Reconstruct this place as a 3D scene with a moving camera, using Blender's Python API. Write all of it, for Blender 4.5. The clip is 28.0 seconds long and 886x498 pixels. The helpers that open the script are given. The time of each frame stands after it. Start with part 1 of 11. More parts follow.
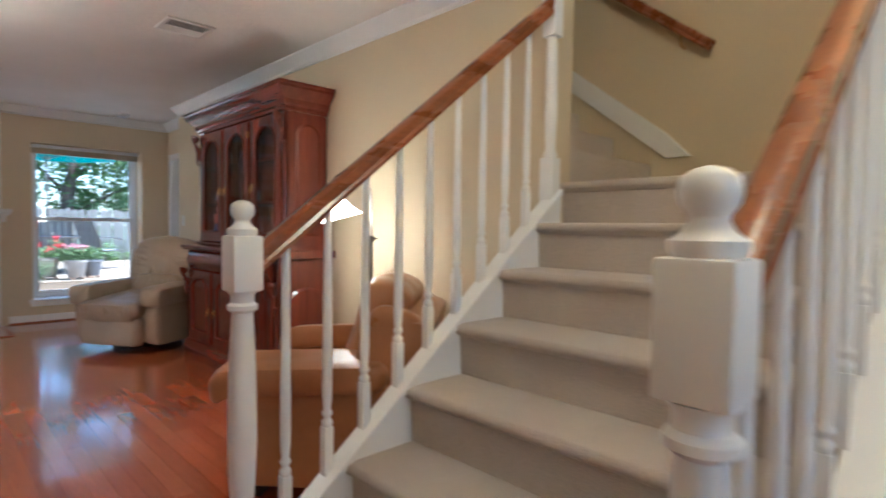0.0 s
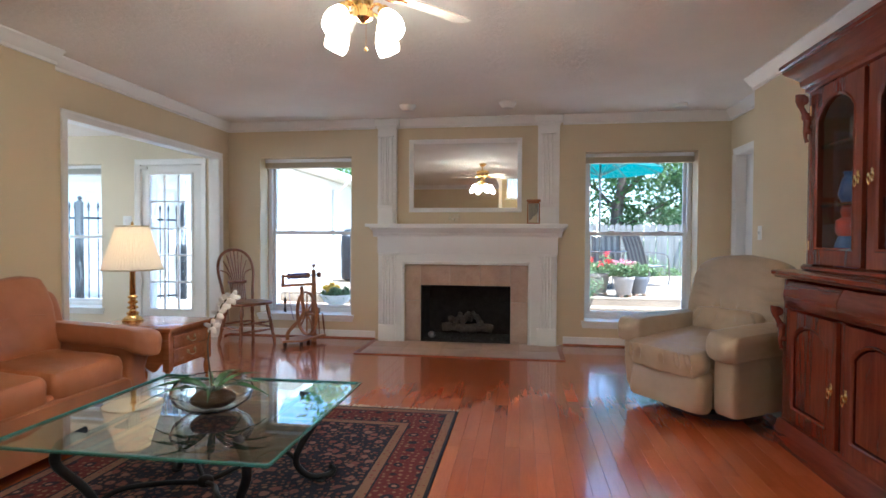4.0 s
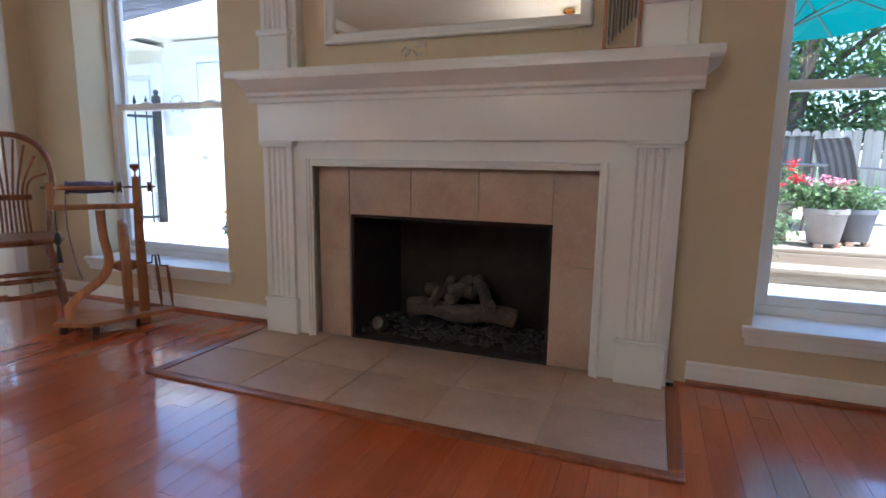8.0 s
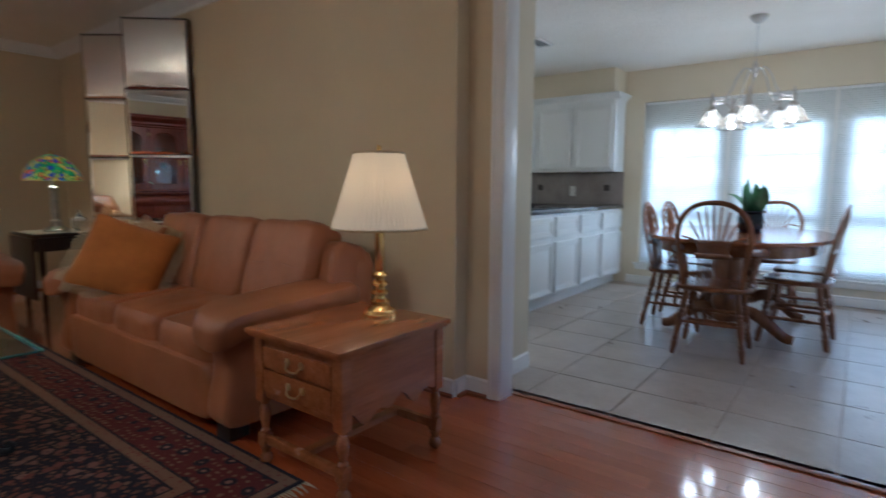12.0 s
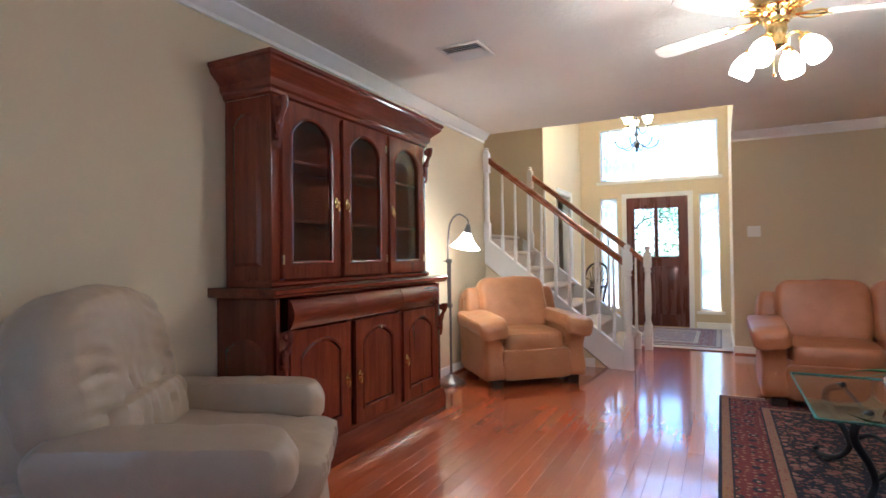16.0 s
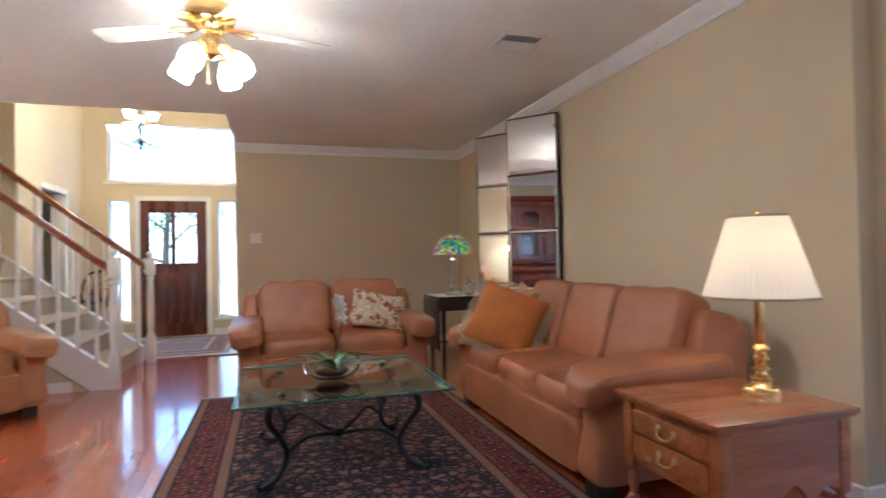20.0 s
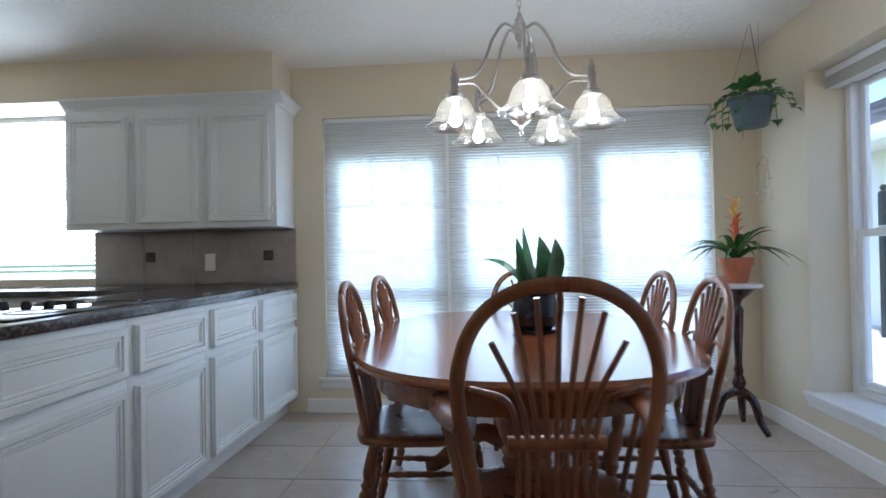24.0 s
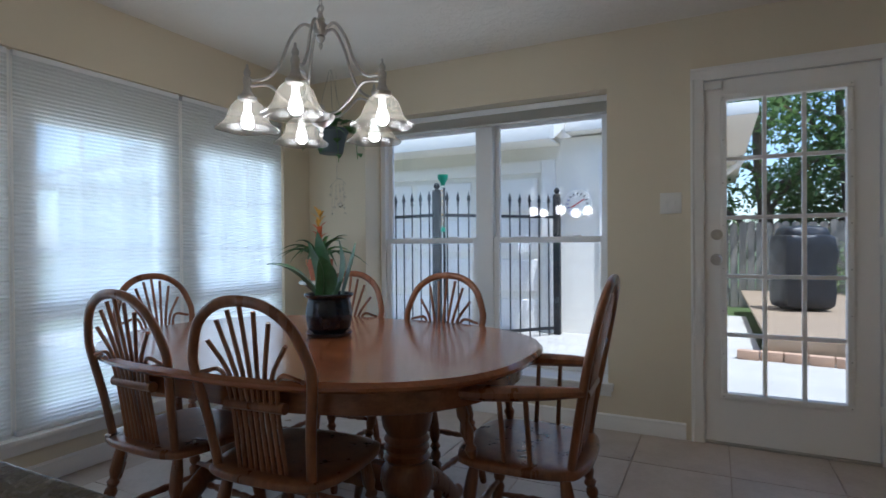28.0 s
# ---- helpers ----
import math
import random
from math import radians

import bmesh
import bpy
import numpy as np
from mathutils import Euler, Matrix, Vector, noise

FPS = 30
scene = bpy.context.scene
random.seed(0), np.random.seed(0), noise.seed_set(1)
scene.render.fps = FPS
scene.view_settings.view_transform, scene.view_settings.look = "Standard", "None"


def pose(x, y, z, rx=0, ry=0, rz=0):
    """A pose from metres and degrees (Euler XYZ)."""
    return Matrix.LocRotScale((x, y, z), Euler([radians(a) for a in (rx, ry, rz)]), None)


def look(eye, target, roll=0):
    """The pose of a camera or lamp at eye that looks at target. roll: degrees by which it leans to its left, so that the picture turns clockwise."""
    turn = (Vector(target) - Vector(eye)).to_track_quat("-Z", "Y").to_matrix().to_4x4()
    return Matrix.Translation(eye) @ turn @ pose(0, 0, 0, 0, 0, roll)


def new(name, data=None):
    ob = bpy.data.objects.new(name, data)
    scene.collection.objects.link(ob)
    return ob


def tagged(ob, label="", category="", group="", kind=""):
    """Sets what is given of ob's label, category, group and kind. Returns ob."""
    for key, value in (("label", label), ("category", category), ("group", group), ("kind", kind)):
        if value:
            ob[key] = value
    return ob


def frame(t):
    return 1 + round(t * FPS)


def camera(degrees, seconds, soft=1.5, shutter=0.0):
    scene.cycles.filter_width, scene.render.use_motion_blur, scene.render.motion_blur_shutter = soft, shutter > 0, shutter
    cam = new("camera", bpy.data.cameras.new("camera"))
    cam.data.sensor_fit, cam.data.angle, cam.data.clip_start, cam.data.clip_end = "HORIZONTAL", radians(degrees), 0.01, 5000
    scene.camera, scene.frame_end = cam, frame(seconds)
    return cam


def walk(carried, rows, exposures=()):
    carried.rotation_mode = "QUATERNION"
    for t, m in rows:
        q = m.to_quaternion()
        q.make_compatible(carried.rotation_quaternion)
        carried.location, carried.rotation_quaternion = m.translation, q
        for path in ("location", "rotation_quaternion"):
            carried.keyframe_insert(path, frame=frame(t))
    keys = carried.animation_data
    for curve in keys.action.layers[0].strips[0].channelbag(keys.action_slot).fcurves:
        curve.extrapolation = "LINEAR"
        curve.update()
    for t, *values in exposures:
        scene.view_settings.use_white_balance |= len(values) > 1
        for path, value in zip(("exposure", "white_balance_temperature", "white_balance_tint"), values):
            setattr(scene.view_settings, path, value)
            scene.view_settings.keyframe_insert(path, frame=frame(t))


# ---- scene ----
cam = camera(78.3, 28.0, 1.5, 0.3)
PATH = [
    (0, (1.284, -0.267, 1.167), (2.673, 1.17, 1.093), 0.8),
    (0.3, (1.368, -0.054, 1.157), (2.52, 1.579, 1.084), 0.4),
    (0.6, (1.375, 0.12, 1.132), (2.34, 1.87, 1.065), 0.3),
    (1, (1.369, 0.385, 1.142), (2.095, 2.246, 1.066), -0.1),
    (1.5, (1.442, 0.72, 1.207), (1.71, 2.7, 1.121), -0.1),
    (2, (1.492, 1.036, 1.199), (1.416, 3.033, 1.122), -0.1),
    (2.5, (1.472, 1.199, 1.194), (1.255, 3.186, 1.134), -0.1),
    (3, (1.615, 1.28, 1.211), (1.306, 3.255, 1.154), -0.1),
    (3.5, (1.613, 1.337, 1.189), (1.297, 3.311, 1.142), -0.0),
    (4, (1.561, 1.539, 1.166), (1.277, 3.518, 1.125), 0.3),
    (4.5, (1.523, 1.86, 1.161), (1.286, 3.845, 1.118), 0.5),
    (6.5, (1.839, 3.81, 0.863), (1.268, 5.727, 0.868), 0.8),
    (7, (1.891, 4.313, 0.862), (1.259, 6.209, 0.773), 0.8),
    (7.5, (1.877, 4.784, 0.887), (1.177, 6.646, 0.681), 0.8),
    (8, (1.853, 5.206, 0.898), (1.139, 7.048, 0.582), 0.8),
    (8.5, (1.79, 5.564, 0.93), (1.001, 7.353, 0.509), 0.7),
    (9, (1.597, 5.87, 0.927), (0.641, 7.557, 0.436), 0.6),
    (9.5, (1.391, 6.271, 0.909), (0.061, 7.683, 0.422), 1.1),
    (10, (1.06, 6.482, 0.946), (-0.549, 7.559, 0.446), 1.3),
    (10.3, (0.884, 6.523, 0.962), (-0.834, 7.422, 0.473), 1.3),
    (11, (0.566, 6.624, 1.036), (-1.367, 6.677, 0.528), 0.7),
    (11.5, (0.446, 6.599, 1.085), (-1.425, 6.013, 0.688), 0.8),
    (12, (0.446, 6.685, 1.103), (-1.133, 5.479, 0.874), 0.3),
    (12.5, (0.568, 6.767, 1.18), (-0.638, 5.179, 1.023), 0.7),
    (13, (0.695, 6.75, 1.16), (-0.098, 4.916, 1.084), -0.6),
    (13.5, (0.85, 6.724, 1.158), (0.383, 4.779, 1.142), -0.4),
    (15.5, (1.107, 6.839, 1.143), (1.865, 4.988, 1.165), -0.9),
    (16, (1.124, 6.877, 1.141), (2.033, 5.096, 1.169), -0.7),
    (16.5, (1.131, 6.888, 1.137), (2.114, 5.146, 1.171), -0.6),
    (17, (1.1, 6.871, 1.136), (2.084, 5.13, 1.173), -0.6),
    (17.5, (1.048, 6.848, 1.155), (1.893, 5.036, 1.184), -0.4),
    (18, (1.021, 6.816, 1.163), (1.611, 4.905, 1.19), -0.5),
    (18.5, (1.013, 6.775, 1.2), (1.339, 4.802, 1.219), -0.3),
    (19, (0.983, 6.816, 1.209), (0.976, 4.816, 1.229), -0.0),
    (19.5, (0.838, 6.843, 1.203), (0.546, 4.865, 1.224), -0.1),
    (20, (0.593, 6.743, 1.104), (-0.003, 4.834, 1.135), -1.2),
    (20.7, (0.405, 6.785, 1.14), (-0.826, 5.208, 1.142), -0.2),
    (21, (0.264, 6.745, 1.128), (-1.193, 5.376, 1.129), -0.3),
    (21.5, (-0.06, 6.597, 1.113), (-1.873, 5.754, 1.123), -0.7),
    (22, (-0.463, 6.577, 1.105), (-2.378, 5.999, 1.122), -0.9),
    (22.5, (-0.909, 6.483, 1.092), (-2.863, 6.058, 1.108), -0.8),
    (24.5, (-2.558, 5.577, 1.071), (-4.558, 5.588, 1.089), -1.0),
    (25, (-2.945, 5.39, 1.065), (-4.926, 5.663, 1.077), -0.8),
    (25.5, (-3.25, 5.268, 1.031), (-5.168, 5.834, 1.059), -0.8),
    (26, (-3.371, 5.004, 1.056), (-5.109, 5.993, 1.071), -0.6),
    (26.5, (-3.203, 4.775, 1.087), (-4.704, 6.097, 1.074), -0.1),
    (27, (-3.036, 4.552, 1.072), (-4.295, 6.106, 1.079), -0.4),
    (27.5, (-2.998, 4.345, 1.107), (-4.051, 6.045, 1.096), -0.4),
    (28, (-2.988, 4.207, 1.118), (-3.883, 5.995, 1.106), -0.4),
]
EXPOSURES = [(0, 2.35, 4800, 4), (1, 2.65, 4850, 3), (2, 2.8, 4950, 3), (4, 2.6, 5000, 4), (7, 2.2, 5050, 7), (8.5, 2.4, 5050, 7), (10, 2.8, 4950, 3), (11, 2.6, 4850, 3), (12, 1.65, 4850, 6), (13, 1.45, 4950, 10),
             (14.5, 2.1, 4800, 8), (16, 2.65, 4650, 7), (20, 2.75, 4650, 7), (21, 2.85, 4650, 5), (22, 2.8, 4800, 5), (23.5, 1.9, 5000, 8), (25, 1.25, 5200, 8), (28, 0.8, 5300, 9)]
walk(cam, [(t, look(eye, target, roll)) for t, eye, target, roll in PATH], EXPOSURES)

# ---- world and sun ----
world = bpy.data.worlds.new("sky")
scene.world = world
world.use_nodes = True
wn = world.node_tree.nodes
sky = wn.new("ShaderNodeTexSky")
sky.sky_type, sky.sun_disc = "NISHITA", False
sky.sun_elevation, sky.sun_rotation = radians(71), radians(121)
wn["Background"].inputs["Strength"].default_value = 0.15
world.node_tree.links.new(sky.outputs[0], wn["Background"].inputs[0])
sun = new("sun", bpy.data.lights.new("sun", "SUN"))
sun.data.energy, sun.data.angle, sun.data.color = 3.7, radians(0.5), (1.0, 0.95, 0.87)
# a high midday sun from the south-east
sun.matrix_world = look((5.0, -3.0, 17.0), (0, 0, 0))


# daylight of the open sky in the three openings of the wide kitchen window
for i in range(3):
    l = new("window_daylight", bpy.data.lights.new("window_daylight", "AREA"))
    l.data.shape, l.data.size, l.data.size_y = "RECTANGLE", 0.72, 1.45
    l.data.energy, l.data.color = 2.6, (0.93, 0.97, 1.0)
    l.matrix_world = look((-6.06, 5.1195 + i * 0.904, 1.03), (-5.0, 5.1195 + i * 0.904, 1.03))


# and in the blind-covered window above the counter
l = new("window_daylight", bpy.data.lights.new("window_daylight", "AREA"))
l.data.shape, l.data.size, l.data.size_y = "RECTANGLE", 1.06, 1.16
l.data.energy, l.data.color = 26.0, (0.93, 0.97, 1.0)
l.matrix_world = look((-6.09, 2.45, 1.55), (-5.0, 2.45, 1.55))


# ---- materials ----
def srgb(r, g, b):
    return tuple(((c / 255 + 0.055) / 1.055) ** 2.4 if c > 10 else c / 3294 for c in (r, g, b)) + (1.0,)


class Mat:
    """A node material with a principled shader and a few helpers to wire it."""

    def __init__(self, name, color, rough=0.5, metal=0.0, **more):
        self.m = bpy.data.materials.new(name)
        self.m.use_nodes = True
        self.t = self.m.node_tree
        self.b = self.t.nodes["Principled BSDF"]
        self.out = self.t.nodes["Material Output"]
        if len(color) == 3:
            color = (*color, 1.0)
        self.color = color
        self.b.inputs["Base Color"].default_value = color
        self.b.inputs["Roughness"].default_value = rough
        self.b.inputs["Metallic"].default_value = metal
        for key, value in more.items():
            self.b.inputs[key.replace("_", " ")].default_value = value

    def n(self, kind, **inputs):
        node = self.t.nodes.new("ShaderNode" + kind)
        for key, value in inputs.items():
            node.inputs[key.replace("_", " ")].default_value = value
        return node

    def link(self, a, b):
        self.t.links.new(a, b)

    def coords(self, scale=(1, 1, 1), kind="Object", rot=(0, 0, 0)):
        c, mp = self.n("TexCoord"), self.n("Mapping")
        mp.inputs["Scale"].default_value = scale
        mp.inputs["Rotation"].default_value = rot
        self.link(c.outputs[kind], mp.inputs[0])
        return mp.outputs[0]

    def noise(self, vec, scale=5.0, detail=4.0, rough=0.6):
        t = self.n("TexNoise", Scale=scale, Detail=detail, Roughness=rough)
        if vec is not None:
            self.link(vec, t.inputs["Vector"])
        return t.outputs["Fac"]

    def ramp(self, fac, stops):
        r = self.n("ValToRGB")
        e = r.color_ramp.elements
        while len(e) < len(stops):
            e.new(0.5)
        for el, (p, c) in zip(e, stops):
            el.position, el.color = p, (*c[:3], 1.0)
        self.link(fac, r.inputs[0])
        return r.outputs[0]

    def mix(self, fac, a, b, mode="MIX"):
        m = self.n("Mix")
        m.data_type, m.blend_type = "RGBA", mode
        for sock, val in ((m.inputs[0], fac), (m.inputs[6], a), (m.inputs[7], b)):
            if hasattr(val, "is_linked"):
                self.link(val, sock)
            else:
                sock.default_value = val
        return m.outputs[2]

    def base(self, sock):
        self.link(sock, self.b.inputs["Base Color"])
        return self

    def rough(self, fac, lo, hi):
        r = self.n("MapRange")
        r.inputs["To Min"].default_value, r.inputs["To Max"].default_value = lo, hi
        self.link(fac, r.inputs[0])
        self.link(r.outputs[0], self.b.inputs["Roughness"])
        return self

    def bump(self, fac, strength=0.2, dist=0.01):
        b = self.n("Bump", Strength=strength, Distance=dist)
        self.link(fac, b.inputs["Height"])
        self.link(b.outputs[0], self.b.inputs["Normal"])
        return self

    def mottle(self, amount=0.08, scale=3.0, fine=60.0, bump=0.05, dist=0.004, rough=None):
        """Two scales of variation on the plain colour, with a fine relief."""
        v = self.coords()
        big, small = self.noise(v, scale), self.noise(v, fine, 3)
        c = self.color
        dark = tuple(x * (1 - amount) for x in c[:3])
        lite = tuple(min(1, x * (1 + amount)) for x in c[:3])
        col = self.ramp(big, [(0.3, dark), (0.7, lite)])
        col = self.mix(0.25, col, self.ramp(small, [(0.35, dark), (0.65, lite)]))
        self.base(col)
        if bump:
            self.bump(small, bump, dist)
        if rough:
            self.rough(big, *rough)
        return self


def grain_wood(name, dark, mid, light, rough=(0.25, 0.4), axis=2, scale=1.0, coat=0.0, bump=0.05):
    """Wood with long grain along one axis of the object, varied from piece to piece."""
    w = Mat(name, mid, 0.35)
    s = [14 * scale, 14 * scale, 14 * scale]
    s[axis] = 1.1 * scale
    v = w.coords(tuple(s))
    info = w.n("ObjectInfo")
    add = w.n("VectorMath")
    add.operation = "ADD"
    w.link(v, add.inputs[0])
    mul = w.n("VectorMath")
    mul.operation = "SCALE"
    mul.inputs[0].default_value = (37.0, 19.0, 53.0)
    w.link(info.outputs["Random"], mul.inputs["Scale"])
    w.link(mul.outputs[0], add.inputs[1])
    g = w.noise(add.outputs[0], 1.0, 6, 0.62)
    f = w.noise(add.outputs[0], 6.0, 4, 0.7)
    col = w.ramp(g, [(0.25, dark), (0.5, mid), (0.78, light)])
    fine = w.ramp(f, [(0.35, (0.62, 0.6, 0.58)), (0.6, (1, 1, 1))])
    col = w.mix(0.55, col, fine, "MULTIPLY")
    w.base(col).rough(g, *rough).bump(f, bump, 0.003)
    w.b.inputs["Coat Weight"].default_value = coat
    w.b.inputs["Coat Roughness"].default_value = 0.12
    return w


M = {}
M["wall"] = Mat("wall_paint", srgb(214, 196, 162), 0.75).mottle(0.03, 1.2, 140, 0.06, 0.002).m
M["wall_k"] = Mat("kitchen_wall_paint", srgb(222, 210, 185), 0.75).mottle(0.03, 1.2, 140, 0.06, 0.002).m
M["wall_out"] = Mat("outside_paint", srgb(236, 232, 222), 0.85).mottle(0.04, 1.5, 60, 0.1, 0.004).m


def ceiling_mat():
    c = Mat("ceiling_texture", srgb(226, 220, 210), 0.85)
    v = c.coords()
    a, b = c.noise(v, 22, 5, 0.7), c.noise(v, 1.1, 3)
    blot = c.ramp(a, [(0.45, (0, 0, 0)), (0.58, (1, 1, 1))])
    c.base(c.ramp(b, [(0.3, srgb(234, 227, 215)), (0.7, srgb(242, 236, 226))]))
    c.bump(blot, 0.45, 0.005)
    return c.m


M["ceiling"] = ceiling_mat()
M["trim"] = Mat("white_trim_paint", srgb(238, 235, 230), 0.35).mottle(0.02, 3, 90, 0.0).m
M["cab_white"] = Mat("cabinet_paint", srgb(232, 233, 232), 0.38).mottle(0.025, 2.5, 80, 0.0).m
M["vinyl"] = Mat("white_vinyl", srgb(238, 238, 238), 0.4).mottle(0.02, 3, 90, 0.0).m


def board_mat():
    w = Mat("floor_boards", (0.5, 0.16, 0.06), 0.1)
    info = w.n("ObjectInfo")
    geo = w.n("NewGeometry")
    rnd = w.n("Math")
    rnd.operation = "ADD"
    w.link(info.outputs["Random"], rnd.inputs[0])
    w.link(geo.outputs["Random Per Island"], rnd.inputs[1])
    v = w.coords((22, 1.3, 22))
    add, mul = w.n("VectorMath"), w.n("VectorMath")
    add.operation, mul.operation = "ADD", "SCALE"
    mul.inputs[0].default_value = (41.0, 23.0, 7.0)
    w.link(rnd.outputs[0], mul.inputs["Scale"])
    w.link(v, add.inputs[0]), w.link(mul.outputs[0], add.inputs[1])
    g = w.noise(add.outputs[0], 1.0, 6, 0.6)
    f = w.noise(add.outputs[0], 7.0, 3, 0.7)
    frac = w.n("Math")
    frac.operation = "FRACT"
    w.link(rnd.outputs[0], frac.inputs[0])
    tone = w.ramp(frac.outputs[0], [(0.0, (0.46, 0.098, 0.026)), (0.5, (0.52, 0.116, 0.032)), (1.0, (0.57, 0.142, 0.042))])
    col = w.mix(0.45, tone, w.ramp(g, [(0.25, (0.7, 0.62, 0.6)), (0.75, (1.12, 1.1, 1.08))]), "MULTIPLY")
    col = w.mix(0.3, col, w.ramp(f, [(0.4, (0.7, 0.65, 0.6)), (0.6, (1, 1, 1))]), "MULTIPLY")
    w.base(col)
    w.rough(w.noise(w.coords(), 2.0, 4), 0.16, 0.28)
    w.bump(f, 0.02, 0.002)
    w.b.inputs["Coat Weight"].default_value = 0.9
    w.b.inputs["Coat Roughness"].default_value = 0.08
    return w.m


M["boards"] = board_mat()


def stone_tile(name, a, b, c, rough=(0.25, 0.45), scale=5.0):
    s = Mat(name, b, 0.4)
    info = s.n("ObjectInfo")
    mul, add = s.n("VectorMath"), s.n("VectorMath")
    mul.operation, add.operation = "SCALE", "ADD"
    mul.inputs[0].default_value = (31.0, 17.0, 11.0)
    s.link(info.outputs["Random"], mul.inputs["Scale"])
    s.link(s.coords(), add.inputs[0]), s.link(mul.outputs[0], add.inputs[1])
    big, fine = s.noise(add.outputs[0], scale, 6, 0.65), s.noise(add.outputs[0], scale * 12, 4)
    tint = s.ramp(info.outputs["Random"], [(0.0, (0.9, 0.9, 0.9)), (1.0, (1.05, 1.04, 1.03))])
    col = s.mix(1.0, s.ramp(big, [(0.28, a), (0.5, b), (0.74, c)]), tint, "MULTIPLY")
    col = s.mix(0.16, col, s.ramp(fine, [(0.4, a), (0.62, c)]))
    s.base(col).rough(big, *rough).bump(fine, 0.025, 0.002)
    return s.m


M["tile"] = stone_tile("floor_tile", srgb(176, 160, 146), srgb(192, 178, 164), srgb(206, 194, 182), (0.22, 0.38))
M["hearth"] = stone_tile("hearth_tile", srgb(176, 146, 126), srgb(192, 164, 143), srgb(205, 180, 160), (0.4, 0.6))
M["splash"] = stone_tile("backsplash_tile", srgb(150, 140, 134), srgb(168, 158, 152), srgb(182, 173, 167), (0.4, 0.6))
M["grout"] = Mat("grout", srgb(182, 166, 150), 0.9).mottle(0.1, 8, 120, 0.2).m
M["gap"] = Mat("board_gap", (0.06, 0.02, 0.01), 0.7).mottle(0.2, 5, 60, 0.0).m
M["oak_trim"] = grain_wood("threshold_wood", (0.2, 0.06, 0.02), (0.32, 0.1, 0.035), (0.42, 0.15, 0.06), axis=1).m


def carpet_mat(name, a, b):
    c = Mat(name, a, 0.95)
    v = c.coords()
    big, f = c.noise(v, 4, 3), c.noise(v, 260, 2)
    col = c.mix(0.5, c.ramp(big, [(0.3, a), (0.7, b)]), c.ramp(f, [(0.35, tuple(x * 0.6 for x in a[:3])), (0.65, b)]))
    c.base(col).bump(f, 0.8, 0.006)
    c.b.inputs["Sheen Weight"].default_value = 0.3
    return c.m


M["carpet"] = carpet_mat("stair_carpet", srgb(196, 178, 160), srgb(214, 198, 181))
M["glass"] = Mat("window_glass", (1, 1, 1), 0.0, Transmission_Weight=1.0, IOR=1.0).m


def thin_gloss(g, low):
    """The share of mirror on a thin sheet: low when faced, high at a glance."""
    lw, p, m = g.n("LayerWeight", Blend=0.5), g.n("Math"), g.n("MapRange")
    p.operation = "POWER"
    p.inputs[1].default_value = 4.0
    g.link(lw.outputs["Facing"], p.inputs[0])
    m.inputs["To Min"].default_value, m.inputs["To Max"].default_value = low, 0.85
    g.link(p.outputs[0], m.inputs[0])
    return m.outputs[0]


def pane_glass():
    """Thin clear glass: mostly straight through, with a weak mirror on it."""
    g = Mat("window_pane", (1, 1, 1), 0.0)
    tr, gl, mx = g.n("BsdfTransparent"), g.n("BsdfGlossy", Roughness=0.0), g.n("MixShader")
    g.link(thin_gloss(g, 0.05), mx.inputs[0]), g.link(tr.outputs[0], mx.inputs[1]), g.link(gl.outputs[0], mx.inputs[2])
    g.link(mx.outputs[0], g.out.inputs[0])
    return g.m


M["pane"] = pane_glass()
M["mirror"] = Mat("mirror_silver", (0.86, 0.88, 0.88), 0.015, 1.0).m
M["brass"] = Mat("polished_brass", (0.85, 0.58, 0.22), 0.16, 1.0).mottle(0.08, 8, 90, 0.02, rough=(0.12, 0.25)).m
M["brass_old"] = Mat("aged_brass", (0.55, 0.36, 0.15), 0.3, 1.0).mottle(0.2, 12, 90, 0.05, rough=(0.25, 0.45)).m
M["nickel"] = Mat("brushed_nickel", (0.55, 0.52, 0.49), 0.3, 1.0).mottle(0.1, 10, 120, 0.03, rough=(0.25, 0.4)).m
M["iron"] = Mat("black_iron", (0.03, 0.032, 0.035), 0.5, 0.6).mottle(0.25, 10, 90, 0.15, 0.003).m
M["plastic_white"] = Mat("white_plastic", srgb(238, 236, 230), 0.35).mottle(0.02, 5, 60, 0.0).m
M["mahogany"] = grain_wood("mahogany", (0.1, 0.016, 0.008), (0.17, 0.029, 0.013), (0.24, 0.046, 0.02), (0.16, 0.3), 2, 1.0, 0.4).m
M["mahogany_h"] = grain_wood("mahogany_cross", (0.1, 0.016, 0.008), (0.17, 0.029, 0.013), (0.24, 0.046, 0.02), (0.16, 0.3), 0, 1.0, 0.4).m
M["oak"] = grain_wood("oak_stain", (0.13, 0.04, 0.014), (0.24, 0.085, 0.03), (0.36, 0.145, 0.055), (0.22, 0.36), 2, 1.0, 0.3).m
M["oak_x"] = grain_wood("oak_stain_top", (0.12, 0.036, 0.013), (0.22, 0.075, 0.027), (0.33, 0.13, 0.05), (0.16, 0.28), 0, 0.8, 0.4).m
M["cherry"] = grain_wood("cherry_wood", (0.26, 0.075, 0.02), (0.4, 0.13, 0.038), (0.52, 0.19, 0.065), (0.18, 0.32), 1, 0.9, 0.4).m
M["rail_wood"] = grain_wood("handrail_wood", (0.24, 0.07, 0.024), (0.29, 0.09, 0.03), (0.35, 0.118, 0.04), (0.2, 0.35), 0, 0.8, 0.4).m
